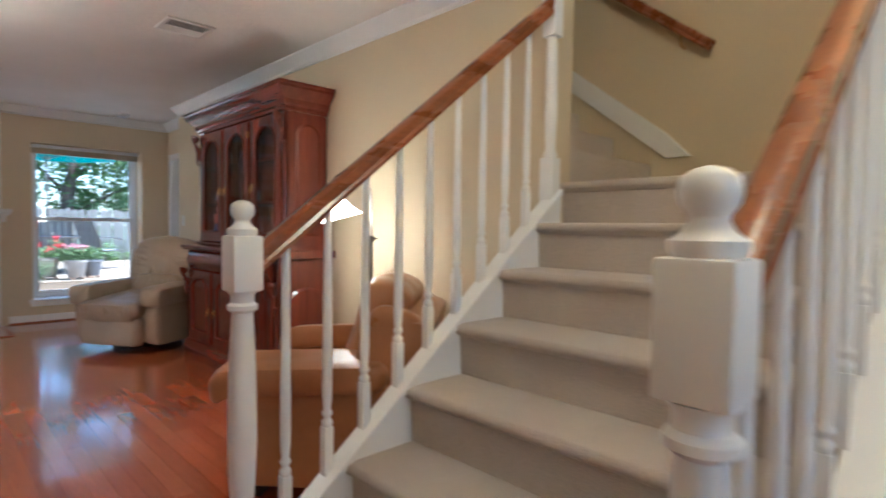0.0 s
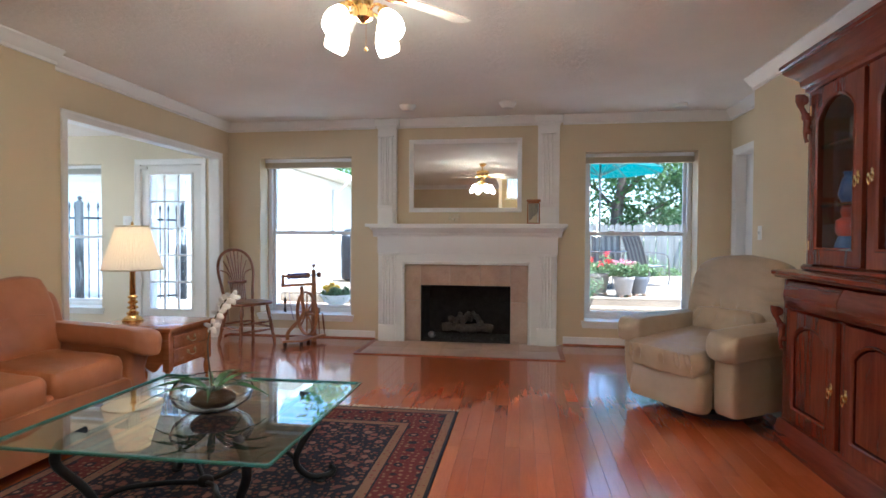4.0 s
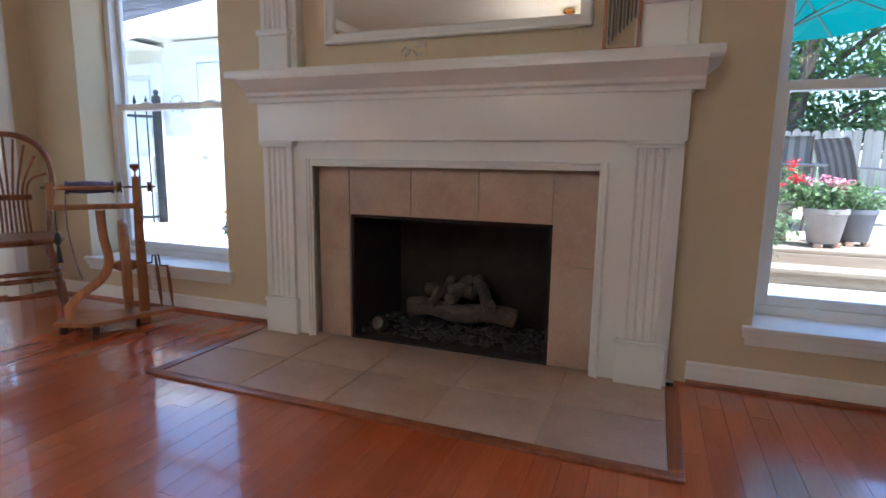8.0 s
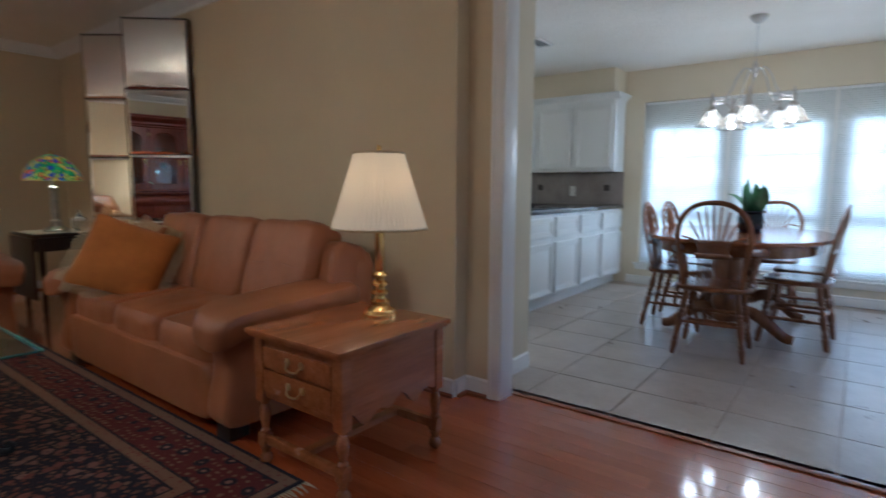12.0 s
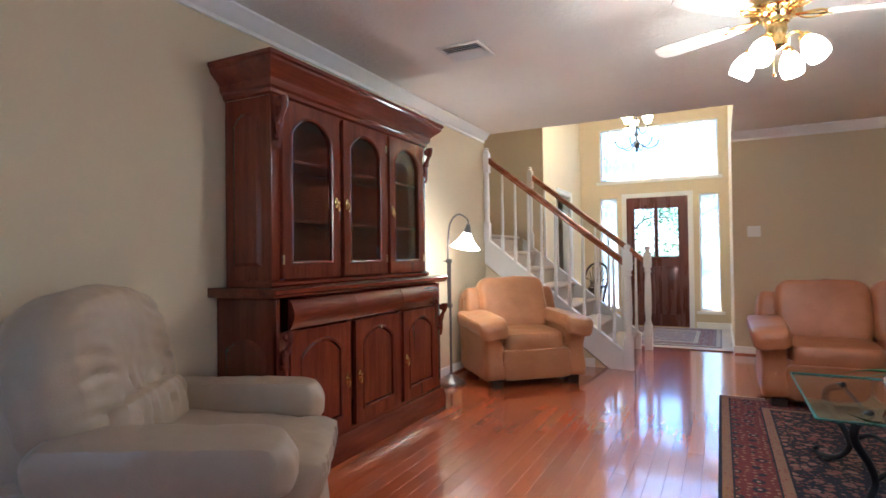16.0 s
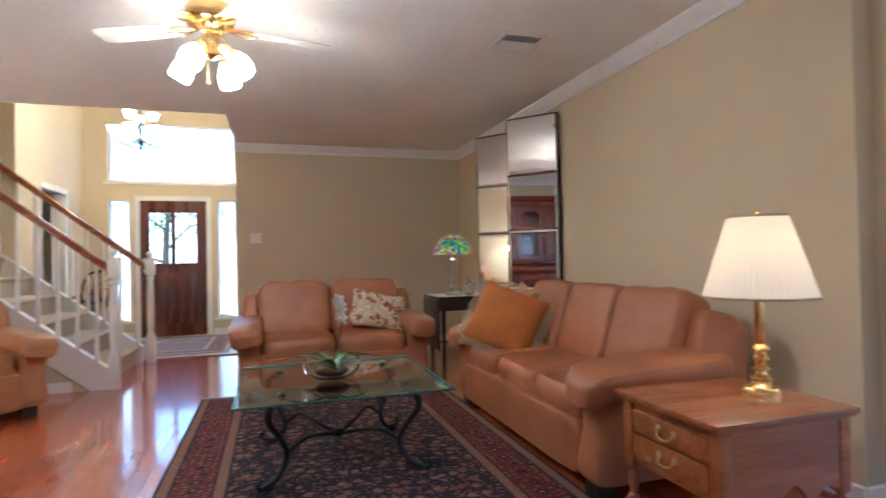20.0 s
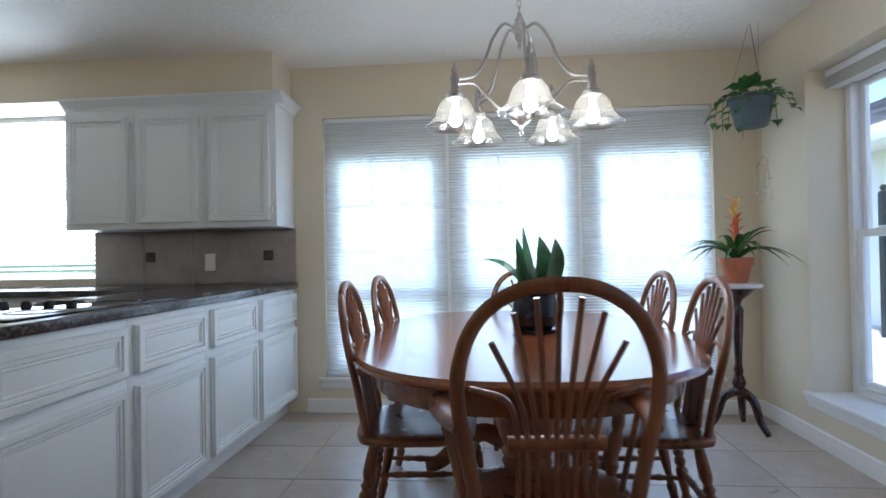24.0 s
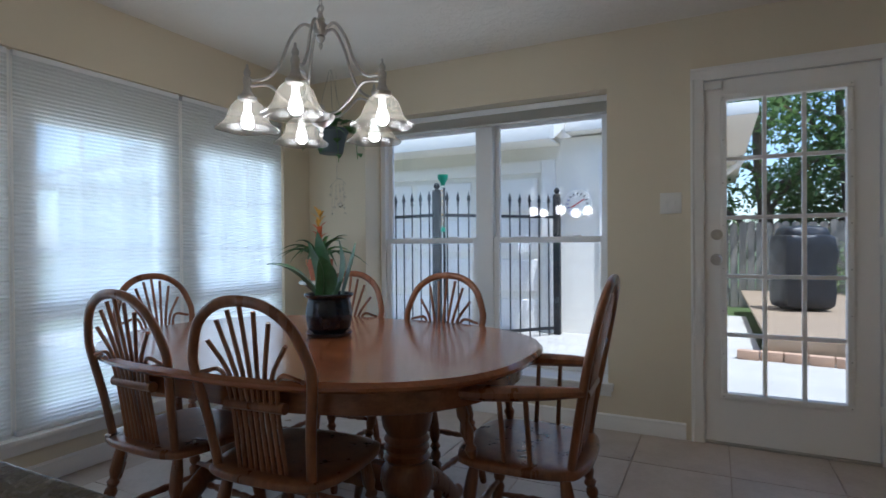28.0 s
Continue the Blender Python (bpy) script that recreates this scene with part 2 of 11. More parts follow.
M["pale_wood"] = grain_wood("pale_wood", (0.3, 0.13, 0.05), (0.45, 0.2, 0.08), (0.58, 0.3, 0.13), (0.3, 0.45), 2, 1.0, 0.2).m


def leather(name, a, b, c, rough=(0.3, 0.5)):
    s = Mat(name, b, 0.4)
    v = s.coords()
    big, cell = s.noise(v, 3.0, 4, 0.6), s.n("TexVoronoi", Scale=220.0)
    s.link(v, cell.inputs["Vector"])
    wr = s.noise(s.coords((1, 1, 1)), 14, 3, 0.5)
    s.base(s.ramp(big, [(0.25, a), (0.5, b), (0.75, c)])).rough(big, *rough)
    h = s.n("Math")
    h.operation = "MULTIPLY_ADD"
    s.link(wr, h.inputs[0])
    h.inputs[1].default_value = 2.5
    s.link(cell.outputs["Distance"], h.inputs[2])
    s.bump(h.outputs[0], 0.14, 0.004)
    return s.m


M["leather"] = leather("tan_leather", (0.31, 0.11, 0.04), (0.4, 0.148, 0.058), (0.48, 0.19, 0.08))
M["leather_chair"] = leather("camel_leather", (0.36, 0.15, 0.055), (0.44, 0.2, 0.08), (0.52, 0.25, 0.108), (0.22, 0.4))
M["leather_beige"] = leather("beige_leather", (0.35, 0.26, 0.172), (0.41, 0.308, 0.208), (0.47, 0.36, 0.25))


# ---- mesh helpers ----
def bx(bm, x0, y0, z0, x1, y1, z1, bev=0.0, m=None):
    """A box between two corners, with bevelled edges."""
    r = bmesh.ops.create_cube(bm, size=1.0)
    vs = r["verts"]
    t = Matrix.Translation(((x0 + x1) / 2, (y0 + y1) / 2, (z0 + z1) / 2)) @ Matrix.Diagonal((abs(x1 - x0), abs(y1 - y0), abs(z1 - z0), 1))
    bmesh.ops.transform(bm, matrix=t, verts=vs)
    if bev > 0:
        es = list({e for v in vs for e in v.link_edges})
        r = bmesh.ops.bevel(bm, geom=es, offset=bev, segments=2, affect="EDGES", profile=0.6)
        vs = list({v for f in r["faces"] for v in f.verts} | {v for v in vs if v.is_valid})
    if m is not None:
        bmesh.ops.transform(bm, matrix=m, verts=vs)
    return vs


def lathe(bm, prof, seg=16, m=None, flute=0, depth=0.0):
    """A turned shape from (radius, height) pairs; flute: waves round it."""
    rings = []
    for r, z in prof:
        ring = []
        for i in range(seg):
            a = 2 * math.pi * i / seg
            k = 1.0 + (depth * math.cos(flute * a) if flute else 0.0)
            p = Vector((r * k * math.cos(a), r * k * math.sin(a), z))
            ring.append(bm.verts.new(m @ p if m is not None else p))
        rings.append(ring)
    for a, b in zip(rings, rings[1:]):
        for i in range(seg):
            j = (i + 1) % seg
            bm.faces.new((a[i], a[j], b[j], b[i]))
    for ring, flip in ((rings[0], True), (rings[-1], False)):
        bm.faces.new(ring[::-1] if flip else ring)


def shell(bm, prof, seg=24, m=None, flute=0, depth=0.0):
    """A thin open turned shape, with no caps."""
    rings = []
    n = len(prof)
    for q, (r, z) in enumerate(prof):
        ring = []
        for i in range(seg):
            a = 2 * math.pi * i / seg
            k = 1.0 + (depth * (q / (n - 1)) ** 2 * math.cos(flute * a) if flute else 0.0)
            zz = z - (0.4 * depth * r * (q / (n - 1)) ** 3 * math.cos(flute * a) if flute else 0.0)
            p = Vector((r * k * math.cos(a), r * k * math.sin(a), zz))
            ring.append(bm.verts.new(m @ p if m is not None else p))
        rings.append(ring)
    for a, b in zip(rings, rings[1:]):
        for i in range(seg):
            j = (i + 1) % seg
            bm.faces.new((a[i], a[j], b[j], b[i]))


def tube(bm, pts, r, seg=8, closed=False, flat=1.0):
    """A round bar along points; r: one radius or one for each point."""
    pts = [Vector(p) for p in pts]
    n = len(pts)
    rs = r if hasattr(r, "__len__") else [r] * n
    up = None
    rings = []
    for i, p in enumerate(pts):
        if closed:
            d = pts[(i + 1) % n] - pts[i - 1]
        else:
            d = pts[min(i + 1, n - 1)] - pts[max(i - 1, 0)]
        d.normalize()
        if up is None:
            up = Vector((0, 0, 1)) if abs(d.z) < 0.9 else Vector((1, 0, 0))
        u = (up - d * up.dot(d)).normalized()
        v = d.cross(u)
        up = u
        rings.append([bm.verts.new(p + (u * math.cos(2 * math.pi * k / seg) + v * (math.sin(2 * math.pi * k / seg) * flat)) * rs[i]) for k in range(seg)])
    pairs = list(zip(rings, rings[1:])) + ([(rings[-1], rings[0])] if closed else [])
    for a, b in pairs:
        for k in range(seg):
            j = (k + 1) % seg
            bm.faces.new((a[k], a[j], b[j], b[k]))
    if not closed:
        bm.faces.new(rings[0][::-1]), bm.faces.new(rings[-1])


def curve(pts, n=24):
    """Points of a smooth line through the given ones."""
    p = [Vector(q) for q in pts]
    p = [2 * p[0] - p[1]] + p + [2 * p[-1] - p[-2]]
    out = []
    segs = len(p) - 3
    per = max(2, n // segs)
    for i in range(segs):
        a, b, c, d = p[i:i + 4]
        for k in range(per):
            t = k / per
            out.append(0.5 * (2 * b + (c - a) * t + (2 * a - 5 * b + 4 * c - d) * t * t + (3 * b - a - 3 * c + d) * t ** 3))
    out.append(p[-2].copy())
    return out


def extrude(bm, poly, origin, u, v, w, length):
    """A prism: the polygon (in u, v) drawn out along w."""
    o, u, v, w = Vector(origin), Vector(u), Vector(v), Vector(w)
    a = [bm.verts.new(o + u * p + v * q) for p, q in poly]
    b = [bm.verts.new(o + u * p + v * q + w * length) for p, q in poly]
    n = len(poly)
    fs = [bm.faces.new(a[::-1]), bm.faces.new(b)]
    for i in range(n):
        j = (i + 1) % n
        fs.append(bm.faces.new((a[i], a[j], b[j], b[i])))
    bmesh.ops.recalc_face_normals(bm, faces=fs)


def plate(bm, outline, holes, y0, y1, m=None):
    """A board in the x-z plane between y0 and y1 with an outline and holes."""
    edges = []
    for loop in [outline] + holes:
        vs = [bm.verts.new((p, y0, q)) for p, q in loop]
        edges += [bm.edges.new((vs[i], vs[(i + 1) % len(vs)])) for i in range(len(vs))]
    r = bmesh.ops.triangle_fill(bm, use_beauty=True, use_dissolve=False, edges=edges)
    fs = [g for g in r["geom"] if isinstance(g, bmesh.types.BMFace)]
    e = bmesh.ops.extrude_face_region(bm, geom=fs)
    vs = [g for g in e["geom"] if isinstance(g, bmesh.types.BMVert)]
    bmesh.ops.translate(bm, verts=vs, vec=(0, y1 - y0, 0))
    bmesh.ops.recalc_face_normals(bm, faces=bm.faces[:])
    if m is not None:
        bmesh.ops.transform(bm, matrix=m, verts=bm.verts[:])


def cushion(bm, sx, sy, sz, m, p=(4.0, 4.0, 3.0), cuts=10, sag=0.0, wrinkle=0.0, seed=0):
    """A soft block: a box rounded like a stuffed cushion."""
    n = cuts + 1
    got = {}

    def at(i, j, k):
        if (i, j, k) not in got:
            got[i, j, k] = bm.verts.new((2 * i / n - 1, 2 * j / n - 1, 2 * k / n - 1))
        return got[i, j, k]
    for i in range(n):
        for j in range(n):
            for q, flip in ((0, True), (n, False)):
                for c in (((i, j, q), (i + 1, j, q), (i + 1, j + 1, q), (i, j + 1, q)), ((q, i, j), (q, i + 1, j), (q, i + 1, j + 1), (q, i, j + 1)), ((j, q, i), (j, q, i + 1), (j + 1, q, i + 1), (j + 1, q, i))):
                    vs = [at(*x) for x in c]
                    bm.faces.new(vs[::-1] if flip else vs)
    for v in got.values():
        x, y, z = v.co
        big = max(abs(x), abs(y), abs(z))
        k = (abs(x / big) ** p[0] + abs(y / big) ** p[1] + abs(z / big) ** p[2]) ** (-1.0 / max(p)) * big
        x, y, z = x * k, y * k, z * k
        if sag:
            z -= sag * (1 - x * x) * (1 - y * y)
        co = Vector((x * sx / 2, y * sy / 2, z * sz / 2))
        if wrinkle:
            q = co * 7 + Vector((seed * 3.1, seed * 1.7, 0))
            co += co.normalized() * wrinkle * noise.noise(q) + co.normalized() * wrinkle * 0.5 * noise.noise(q * 2.7)
        v.co = m @ co


def put(name, bm, material, parent=None, label="", smooth=40):
    me = bpy.data.meshes.new(name)
    bm.normal_update()
    bm.to_mesh(me)
    bm.free()
    if smooth:
        me.polygons.foreach_set("use_smooth", [True] * len(me.polygons))
        me.set_sharp_from_angle(angle=radians(smooth))
    me.materials.append(material)
    ob = new(name, me)
    if parent is not None:
        ob.parent = parent
    if label:
        ob["label"] = label
    return ob


def part(name, bm, material, parent, label="", smooth=40):
    """One mesh object under a thing or under a part."""
    return put(name, bm, material, parent, label, smooth)


def thing(name, m=None, label="", category="", group="", kind=""):
    ob = new(name)
    ob.empty_display_size = 0.1
    if m is not None:
        ob.matrix_world = m
    return tagged(ob, label, category, group, kind)


def box_part(name, parent, material, x0, y0, z0, x1, y1, z1, bev=0.003, label=""):
    bm = bmesh.new()
    bx(bm, x0, y0, z0, x1, y1, z1, bev)
    return part(name, bm, material, parent, label)


def arc(cx, cz, r, a0, a1, n):
    return [(cx + r * math.cos(radians(a0 + (a1 - a0) * i / n)), cz + r * math.sin(radians(a0 + (a1 - a0) * i / n))) for i in range(n + 1)]

# ---- structure ----
CE = 2.5          # ceiling
Y1 = 7.6          # inner face of the fireplace wall
XR, XR2 = 3.47, 3.72   # hutch wall, and its set-back end
XL, XL2 = -1.785, -1.89  # sofa wall, and the wall with the wide opening
XK = -5.87        # wall of the kitchen's large window
YB = -0.1         # wall behind the loveseat
STAIR_Y = 1.244


def wall(name, axis, a0, a1, f0, f1, z0, z1, holes, material, label):
    """A wall with thickness that runs along an axis; holes are (from, to, bottom, top)."""
    bm = bmesh.new()
    cuts = sorted({a0, a1} | {c for h in holes for c in h[:2] if a0 < c < a1})
    for p, q in zip(cuts, cuts[1:]):
        mid = (p + q) / 2
        spans = [(z0, z1)]
        for h in holes:
            if h[0] < mid < h[1]:
                spans = [s for lo, hi in spans for s in ((lo, min(hi, h[2])), (max(lo, h[3]), hi)) if s[1] - s[0] > 1e-4]
        for lo, hi in spans:
            if axis == "x":
                bx(bm, p, f0, lo, q, f1, hi)
            else:
                bx(bm, f0, p, lo, f1, q, hi)
    bmesh.ops.remove_doubles(bm, verts=bm.verts[:], dist=1e-5)
    ob = put(name, bm, material, None, smooth=0)
    return tagged(ob, label, "wall", kind="structure")


W1 = (-1.49, -0.378, 0.265, 2.095)
W2 = (2.245, 3.40, 0.268, 2.103)
W3 = (-5.335, -3.572, 0.275, 2.06)
PD = (-3.062, -2.225, 0.0, 2.052)
wall("wall_north", "x", XL2, XR2 + 0.12, Y1, Y1 + 0.3, 0, CE, [W1, W2, (0.449, 1.449, 0.0, 0.635)], M["wall"], "beige painted wall with the fireplace and two windows")
wall("wall_kitchen_north", "x", XK - 0.2, XL2, Y1, Y1 + 0.3, 0, CE, [W3, PD], M["wall_k"], "cream painted kitchen wall with window and glass door")
wall("wall_kitchen_west", "y", 1.4, Y1, XK - 0.045, XK, 0, CE, [(4.69, 7.315, 0.235, 2.043), (1.9, 3.0, 0.95, 2.15)], M["wall_k"], "cream painted kitchen wall round a wide window")
wall("wall_kitchen_west_outer", "y", 1.4, Y1, XK - 0.2, XK - 0.06, 0, CE, [(4.757 + i * 0.904, 5.482 + i * 0.904, 0.3, 1.77) for i in range(3)] + [(1.9, 3.0, 0.95, 2.15)], M["trim"], "white painted outer layer of the kitchen wall")
wall("wall_kitchen_south", "x", XK - 0.2, XL - 0.12, 1.28, 1.4, 0, CE, [], M["wall_k"], "cream painted wall at the kitchen's end")
# sofa wall, the jog and the wide opening
wall("wall_sofa", "y", YB - 0.12, 5.06, XL - 0.3, XL, 0, CE, [], M["wall"], "plain beige wall behind the long sofa")
wall("wall_opening", "y", 5.06, Y1, XL2 - 0.12, XL2, 0, CE, [(5.26, 7.4, 0.0, 2.08)], M["wall"], "beige wall with a wide cased opening to the kitchen")
wall("wall_pantry", "x", XL2 - 0.58, XL2 - 0.12, 4.6, 5.12, 0, CE, [], M["wall_k"], "short cream wall beside the kitchen opening")
# hutch wall and its set-back
wall("wall_hutch", "y", STAIR_Y, 6.4, XR, XR + 0.14, 0, CE + 2.3, [], M["wall"], "plain beige wall behind the tall cabinet")
wall("wall_set_back", "y", 6.4, Y1, XR2, XR2 + 0.12, 0, CE, [(6.725, 7.46, 0.0, 2.04)], M["wall"], "beige wall with a doorway beside the window")
wall("wall_set_back_return", "x", XR + 0.14, XR2 + 0.12, 6.28, 6.4, 0, CE, [], M["wall"], "end of the wall beside the doorway")
# back wall and foyer
wall("wall_back", "x", XL - 0.3, 1.0, YB - 0.12, YB, 0, CE, [], M["wall"], "plain beige wall behind the loveseat")
wall("wall_foyer_west", "y", -2.29, YB - 0.12, 0.88, 1.0, 0, 4.8, [], M["wall"], "tall beige foyer wall")
wall("wall_foyer_west_upper", "y", YB - 0.12, STAIR_Y, 0.88, 1.0, CE + 0.02, 4.8, [], M["wall"], "upper foyer wall above the ceiling edge")
wall("wall_foyer_bulkhead", "x", 0.88, XR, STAIR_Y, STAIR_Y + 0.12, CE + 0.02, 4.8, [], M["wall"], "upper wall above the ceiling edge")
FD = (1.55, 2.48, 0.0, 2.05)
SL1, SL2, TR = (1.13, 1.41, 0.27, 2.06), (2.61, 2.885, 0.27, 2.06), (1.135, 2.885, 2.33, 3.19)
wall("wall_front", "x", 0.88, 3.31, -2.45, -2.29, 0, 4.8, [FD, SL1, SL2, TR], M["wall"], "tall beige wall with the front door and its lights")
wall("wall_foyer_east", "y", -2.29, YB, 3.19, 3.31, 0, 4.8, [(-1.55, -0.75, 0.0, 2.05)], M["wall"], "tall pale foyer wall with a doorway")
wall("wall_stair_south", "x", 3.31, 4.6, YB - 0.12, YB, 0, 4.8, [], M["wall"], "tall wall at the stair landing")
wall("wall_stair_east", "y", YB - 0.12, 5.2, 4.6, 4.72, 0, 4.8, [], M["wall"], "tall wall behind the upper stairs")
wall("wall_stair_north", "x", XR + 0.14, 4.6, 5.2, 5.32, 0, 4.8, [], M["wall"], "wall at the top of the stairs")
wall("hall_wall_end", "y", 6.4, Y1, 4.9, 5.0, 0, CE, [], M["wall"], "wall of the hall beyond the doorway")
wall("hall_wall_side", "x", XR2 + 0.12, 5.0, 6.3, 6.4, 0, CE, [], M["wall"], "side wall of the hall beyond the doorway")
wall("hall_wall_far", "x", XR2 + 0.12, 5.0, Y1, Y1 + 0.1, 0, CE, [], M["wall"], "far wall of the hall beyond the doorway")
wall("side_room_wall_end", "y", -2.29, YB, 4.5, 4.62, 0, CE, [], M["wall"], "wall of the room beside the foyer")
wall("side_room_wall_front", "x", 3.31, 4.62, -2.45, -2.29, 0, CE, [], M["wall"], "front wall of the room beside the foyer")


def slab(name, pieces, material, label, category, kind="structure"):
    bm = bmesh.new()
    for p in pieces:
        bx(bm, *p)
    return tagged(put(name, bm, material, smooth=0), label, category, kind=kind)


slab("ceiling", [(XL - 0.3, STAIR_Y, CE, XR, Y1, CE + 0.02), (XL - 0.3, YB - 0.12, CE, 1.0, STAIR_Y, CE + 0.02), (XK - 0.2, 1.28, CE, XL - 0.3, Y1, CE + 0.02),
                 (XR, 6.28, CE, 5.0, Y1 + 0.1, CE + 0.02)], M["ceiling"], "off-white textured living room and kitchen ceiling", "ceiling")
slab("ceiling_kitchen", [(XK + 0.001, 1.401, CE - 0.1, XL2 - 0.122, Y1 - 0.001, CE - 0.004)], M["ceiling"], "lower off-white textured kitchen ceiling", "ceiling")
slab("ceiling_foyer", [(0.88, -2.45, 4.8, 4.72, 5.32, 4.9), (3.31, -2.45, CE, 4.62, YB - 0.12, CE + 0.02)], M["ceiling"], "high white foyer ceiling", "ceiling")

# crown moulding of the living room
CROWN = [(0, 0), (0.085, 0), (0.085, -0.012), (0.068, -0.028), (0.05, -0.05), (0.03, -0.068), (0.018, -0.078), (0.018, -0.1), (0.0, -0.1)]


def crown(name, o, u, w, length, s=1.0):
    bm = bmesh.new()
    extrude(bm, [(p * s, q * s) for p, q in CROWN], o, u, (0, 0, 1), w, length)
    return tagged(put(name, bm, M["trim"], smooth=25), "white crown moulding along the ceiling", "crown moulding", kind="structure")


crown("trim_crown_hutch", (XR, STAIR_Y + 0.02, CE), (-1, 0, 0), (0, 1, 0), 6.4 - STAIR_Y - 0.02)
crown("trim_crown_set_back", (XR2, 6.4, CE), (-1, 0, 0), (0, 1, 0), 1.2)
crown("trim_crown_north_east", (2.0, Y1, CE), (0, -1, 0), (1, 0, 0), XR2 - 2.0)
crown("trim_crown_north_mid", (0.17, Y1, CE), (0, -1, 0), (1, 0, 0), 1.6)
crown("trim_crown_north_west", (XL2, Y1, CE), (0, -1, 0), (1, 0, 0), -0.09 - XL2)
crown("trim_crown_opening", (XL2, 5.06, CE), (1, 0, 0), (0, 1, 0), Y1 - 5.06)
crown("trim_crown_sofa", (XL, YB, CE), (1, 0, 0), (0, 1, 0), 5.06 - YB)
crown("trim_crown_back", (XL, YB, CE), (0, 1, 0), (1, 0, 0), 1.0 - XL)

BASE = [(0, 0), (0.014, 0), (0.014, 0.06), (0.01, 0.07), (0.01, 0.085), (0.0, 0.095)]


def baseboard(name, o, u, w, length):
    bm = bmesh.new()
    extrude(bm, BASE, o, u, (0, 0, 1), w, length)
    return tagged(put(name, bm, M["trim"], smooth=25), "white painted baseboard", "baseboard", kind="structure")


def shoe(name, o, u, w, length):
    bm = bmesh.new()
    extrude(bm, [(0, 0), (0.018, 0), (0.015, 0.012), (0.0, 0.018)], o, u, (0, 0, 1), w, length)
    return tagged(put(name, bm, M["oak_trim"]), "reddish wooden shoe moulding", "trim", kind="structure")


for i, (o, u, w, length, wood) in enumerate([
        ((XL2, Y1, 0), (0, -1, 0), (1, 0, 0), -0.09 - XL2, True), ((2.02, Y1, 0), (0, -1, 0), (1, 0, 0), XR2 - 2.02, True),
        ((XR, STAIR_Y + 0.1, 0), (-1, 0, 0), (0, 1, 0), 6.4 - STAIR_Y - 0.1, True), ((XR2, 6.4, 0), (-1, 0, 0), (0, 1, 0), 0.19, True),
        ((XL, YB, 0), (1, 0, 0), (0, 1, 0), 5.06 - YB, True), ((XL, YB, 0), (0, 1, 0), (1, 0, 0), 1.0 - XL, True), ((XL2, 5.06, 0), (0, 1, 0), (1, 0, 0), 0.1, True),
        ((XL2, 5.06, 0), (1, 0, 0), (0, 1, 0), 0.145, True), ((XL2, 7.465, 0), (1, 0, 0), (0, 1, 0), 0.135, True),
        ((XL2 - 0.58, 5.12, 0), (0, 1, 0), (1, 0, 0), 0.46, False), ((XL2 - 0.58, 4.6, 0), (-1, 0, 0), (0, 1, 0), 0.52, False),
        ((XK, Y1, 0), (0, -1, 0), (1, 0, 0), -3.14 - XK, False), ((-2.16, Y1, 0), (0, -1, 0), (1, 0, 0), 0.07, False),
        ((XK, 4.56, 0), (1, 0, 0), (0, 1, 0), Y1 - 4.56, False),
        ((1.0, -2.29, 0), (0, 1, 0), (1, 0, 0), 0.47, False), ((2.57, -2.29, 0), (0, 1, 0), (1, 0, 0), 0.62, False), ((1.0, -2.29, 0), (1, 0, 0), (0, 1, 0), 2.18, False),
        ((3.19, -2.29, 0), (-1, 0, 0), (0, 1, 0), 0.8, False)]):
    if length > 0.01:
        baseboard(f"baseboard_{i + 1}", o, u, w, length)
        if wood:
            shoe(f"trim_shoe_{i + 1}", Vector(o) + Vector(u) * 0.014, u, w, length)


def casing(name, axis, face, out, a0, a1, z1, wide=0.065, thick=0.018, z0=0.0, m=None):
    """A mitred-looking door casing: two legs and a head, with a stepped face."""
    root = thing(name, None, "white painted door casing", "door casing", kind="structure")
    prof = [(0, 0), (wide, 0), (wide, thick), (wide - 0.012, thick), (wide - 0.02, thick * 0.7), (0.012, thick * 0.55), (0.0, thick * 0.4)]
    ax, ot = (Vector((1, 0, 0)), Vector((0, out, 0))) if axis == "x" else (Vector((0, 1, 0)), Vector((out, 0, 0)))

    def at(a, z):
        return Vector((a, face, z)) if axis == "x" else Vector((face, a, z))
    for nm, o, u, w, ln in (("leg", at(a0, z0), -ax, Vector((0, 0, 1)), z1 - z0), ("leg", at(a1, z0), ax, Vector((0, 0, 1)), z1 - z0), ("head", at(a0 - wide, z1), Vector((0, 0, 1)), ax, a1 - a0 + 2 * wide)):
        bm = bmesh.new()
        extrude(bm, prof, o, u, ot, w, ln)
        part(nm, bm, m or M["trim"], root, smooth=25)
    return root


def lining(name, axis, f0, f1, a0, a1, z1, t=0.018):
    """The flat boards inside an opening."""
    bm = bmesh.new()
    for p, q, lo, hi in ((a0, a0 + t, 0, z1), (a1 - t, a1, 0, z1), (a0 + t, a1 - t, z1 - t, z1)):
        bx(bm, *((p, f0, lo, q, f1, hi) if axis == "x" else (f0, p, lo, f1, q, hi)), 0.001)
    return tagged(put(name, bm, M["trim"]), "white painted boards lining the opening", "door lining", kind="structure")


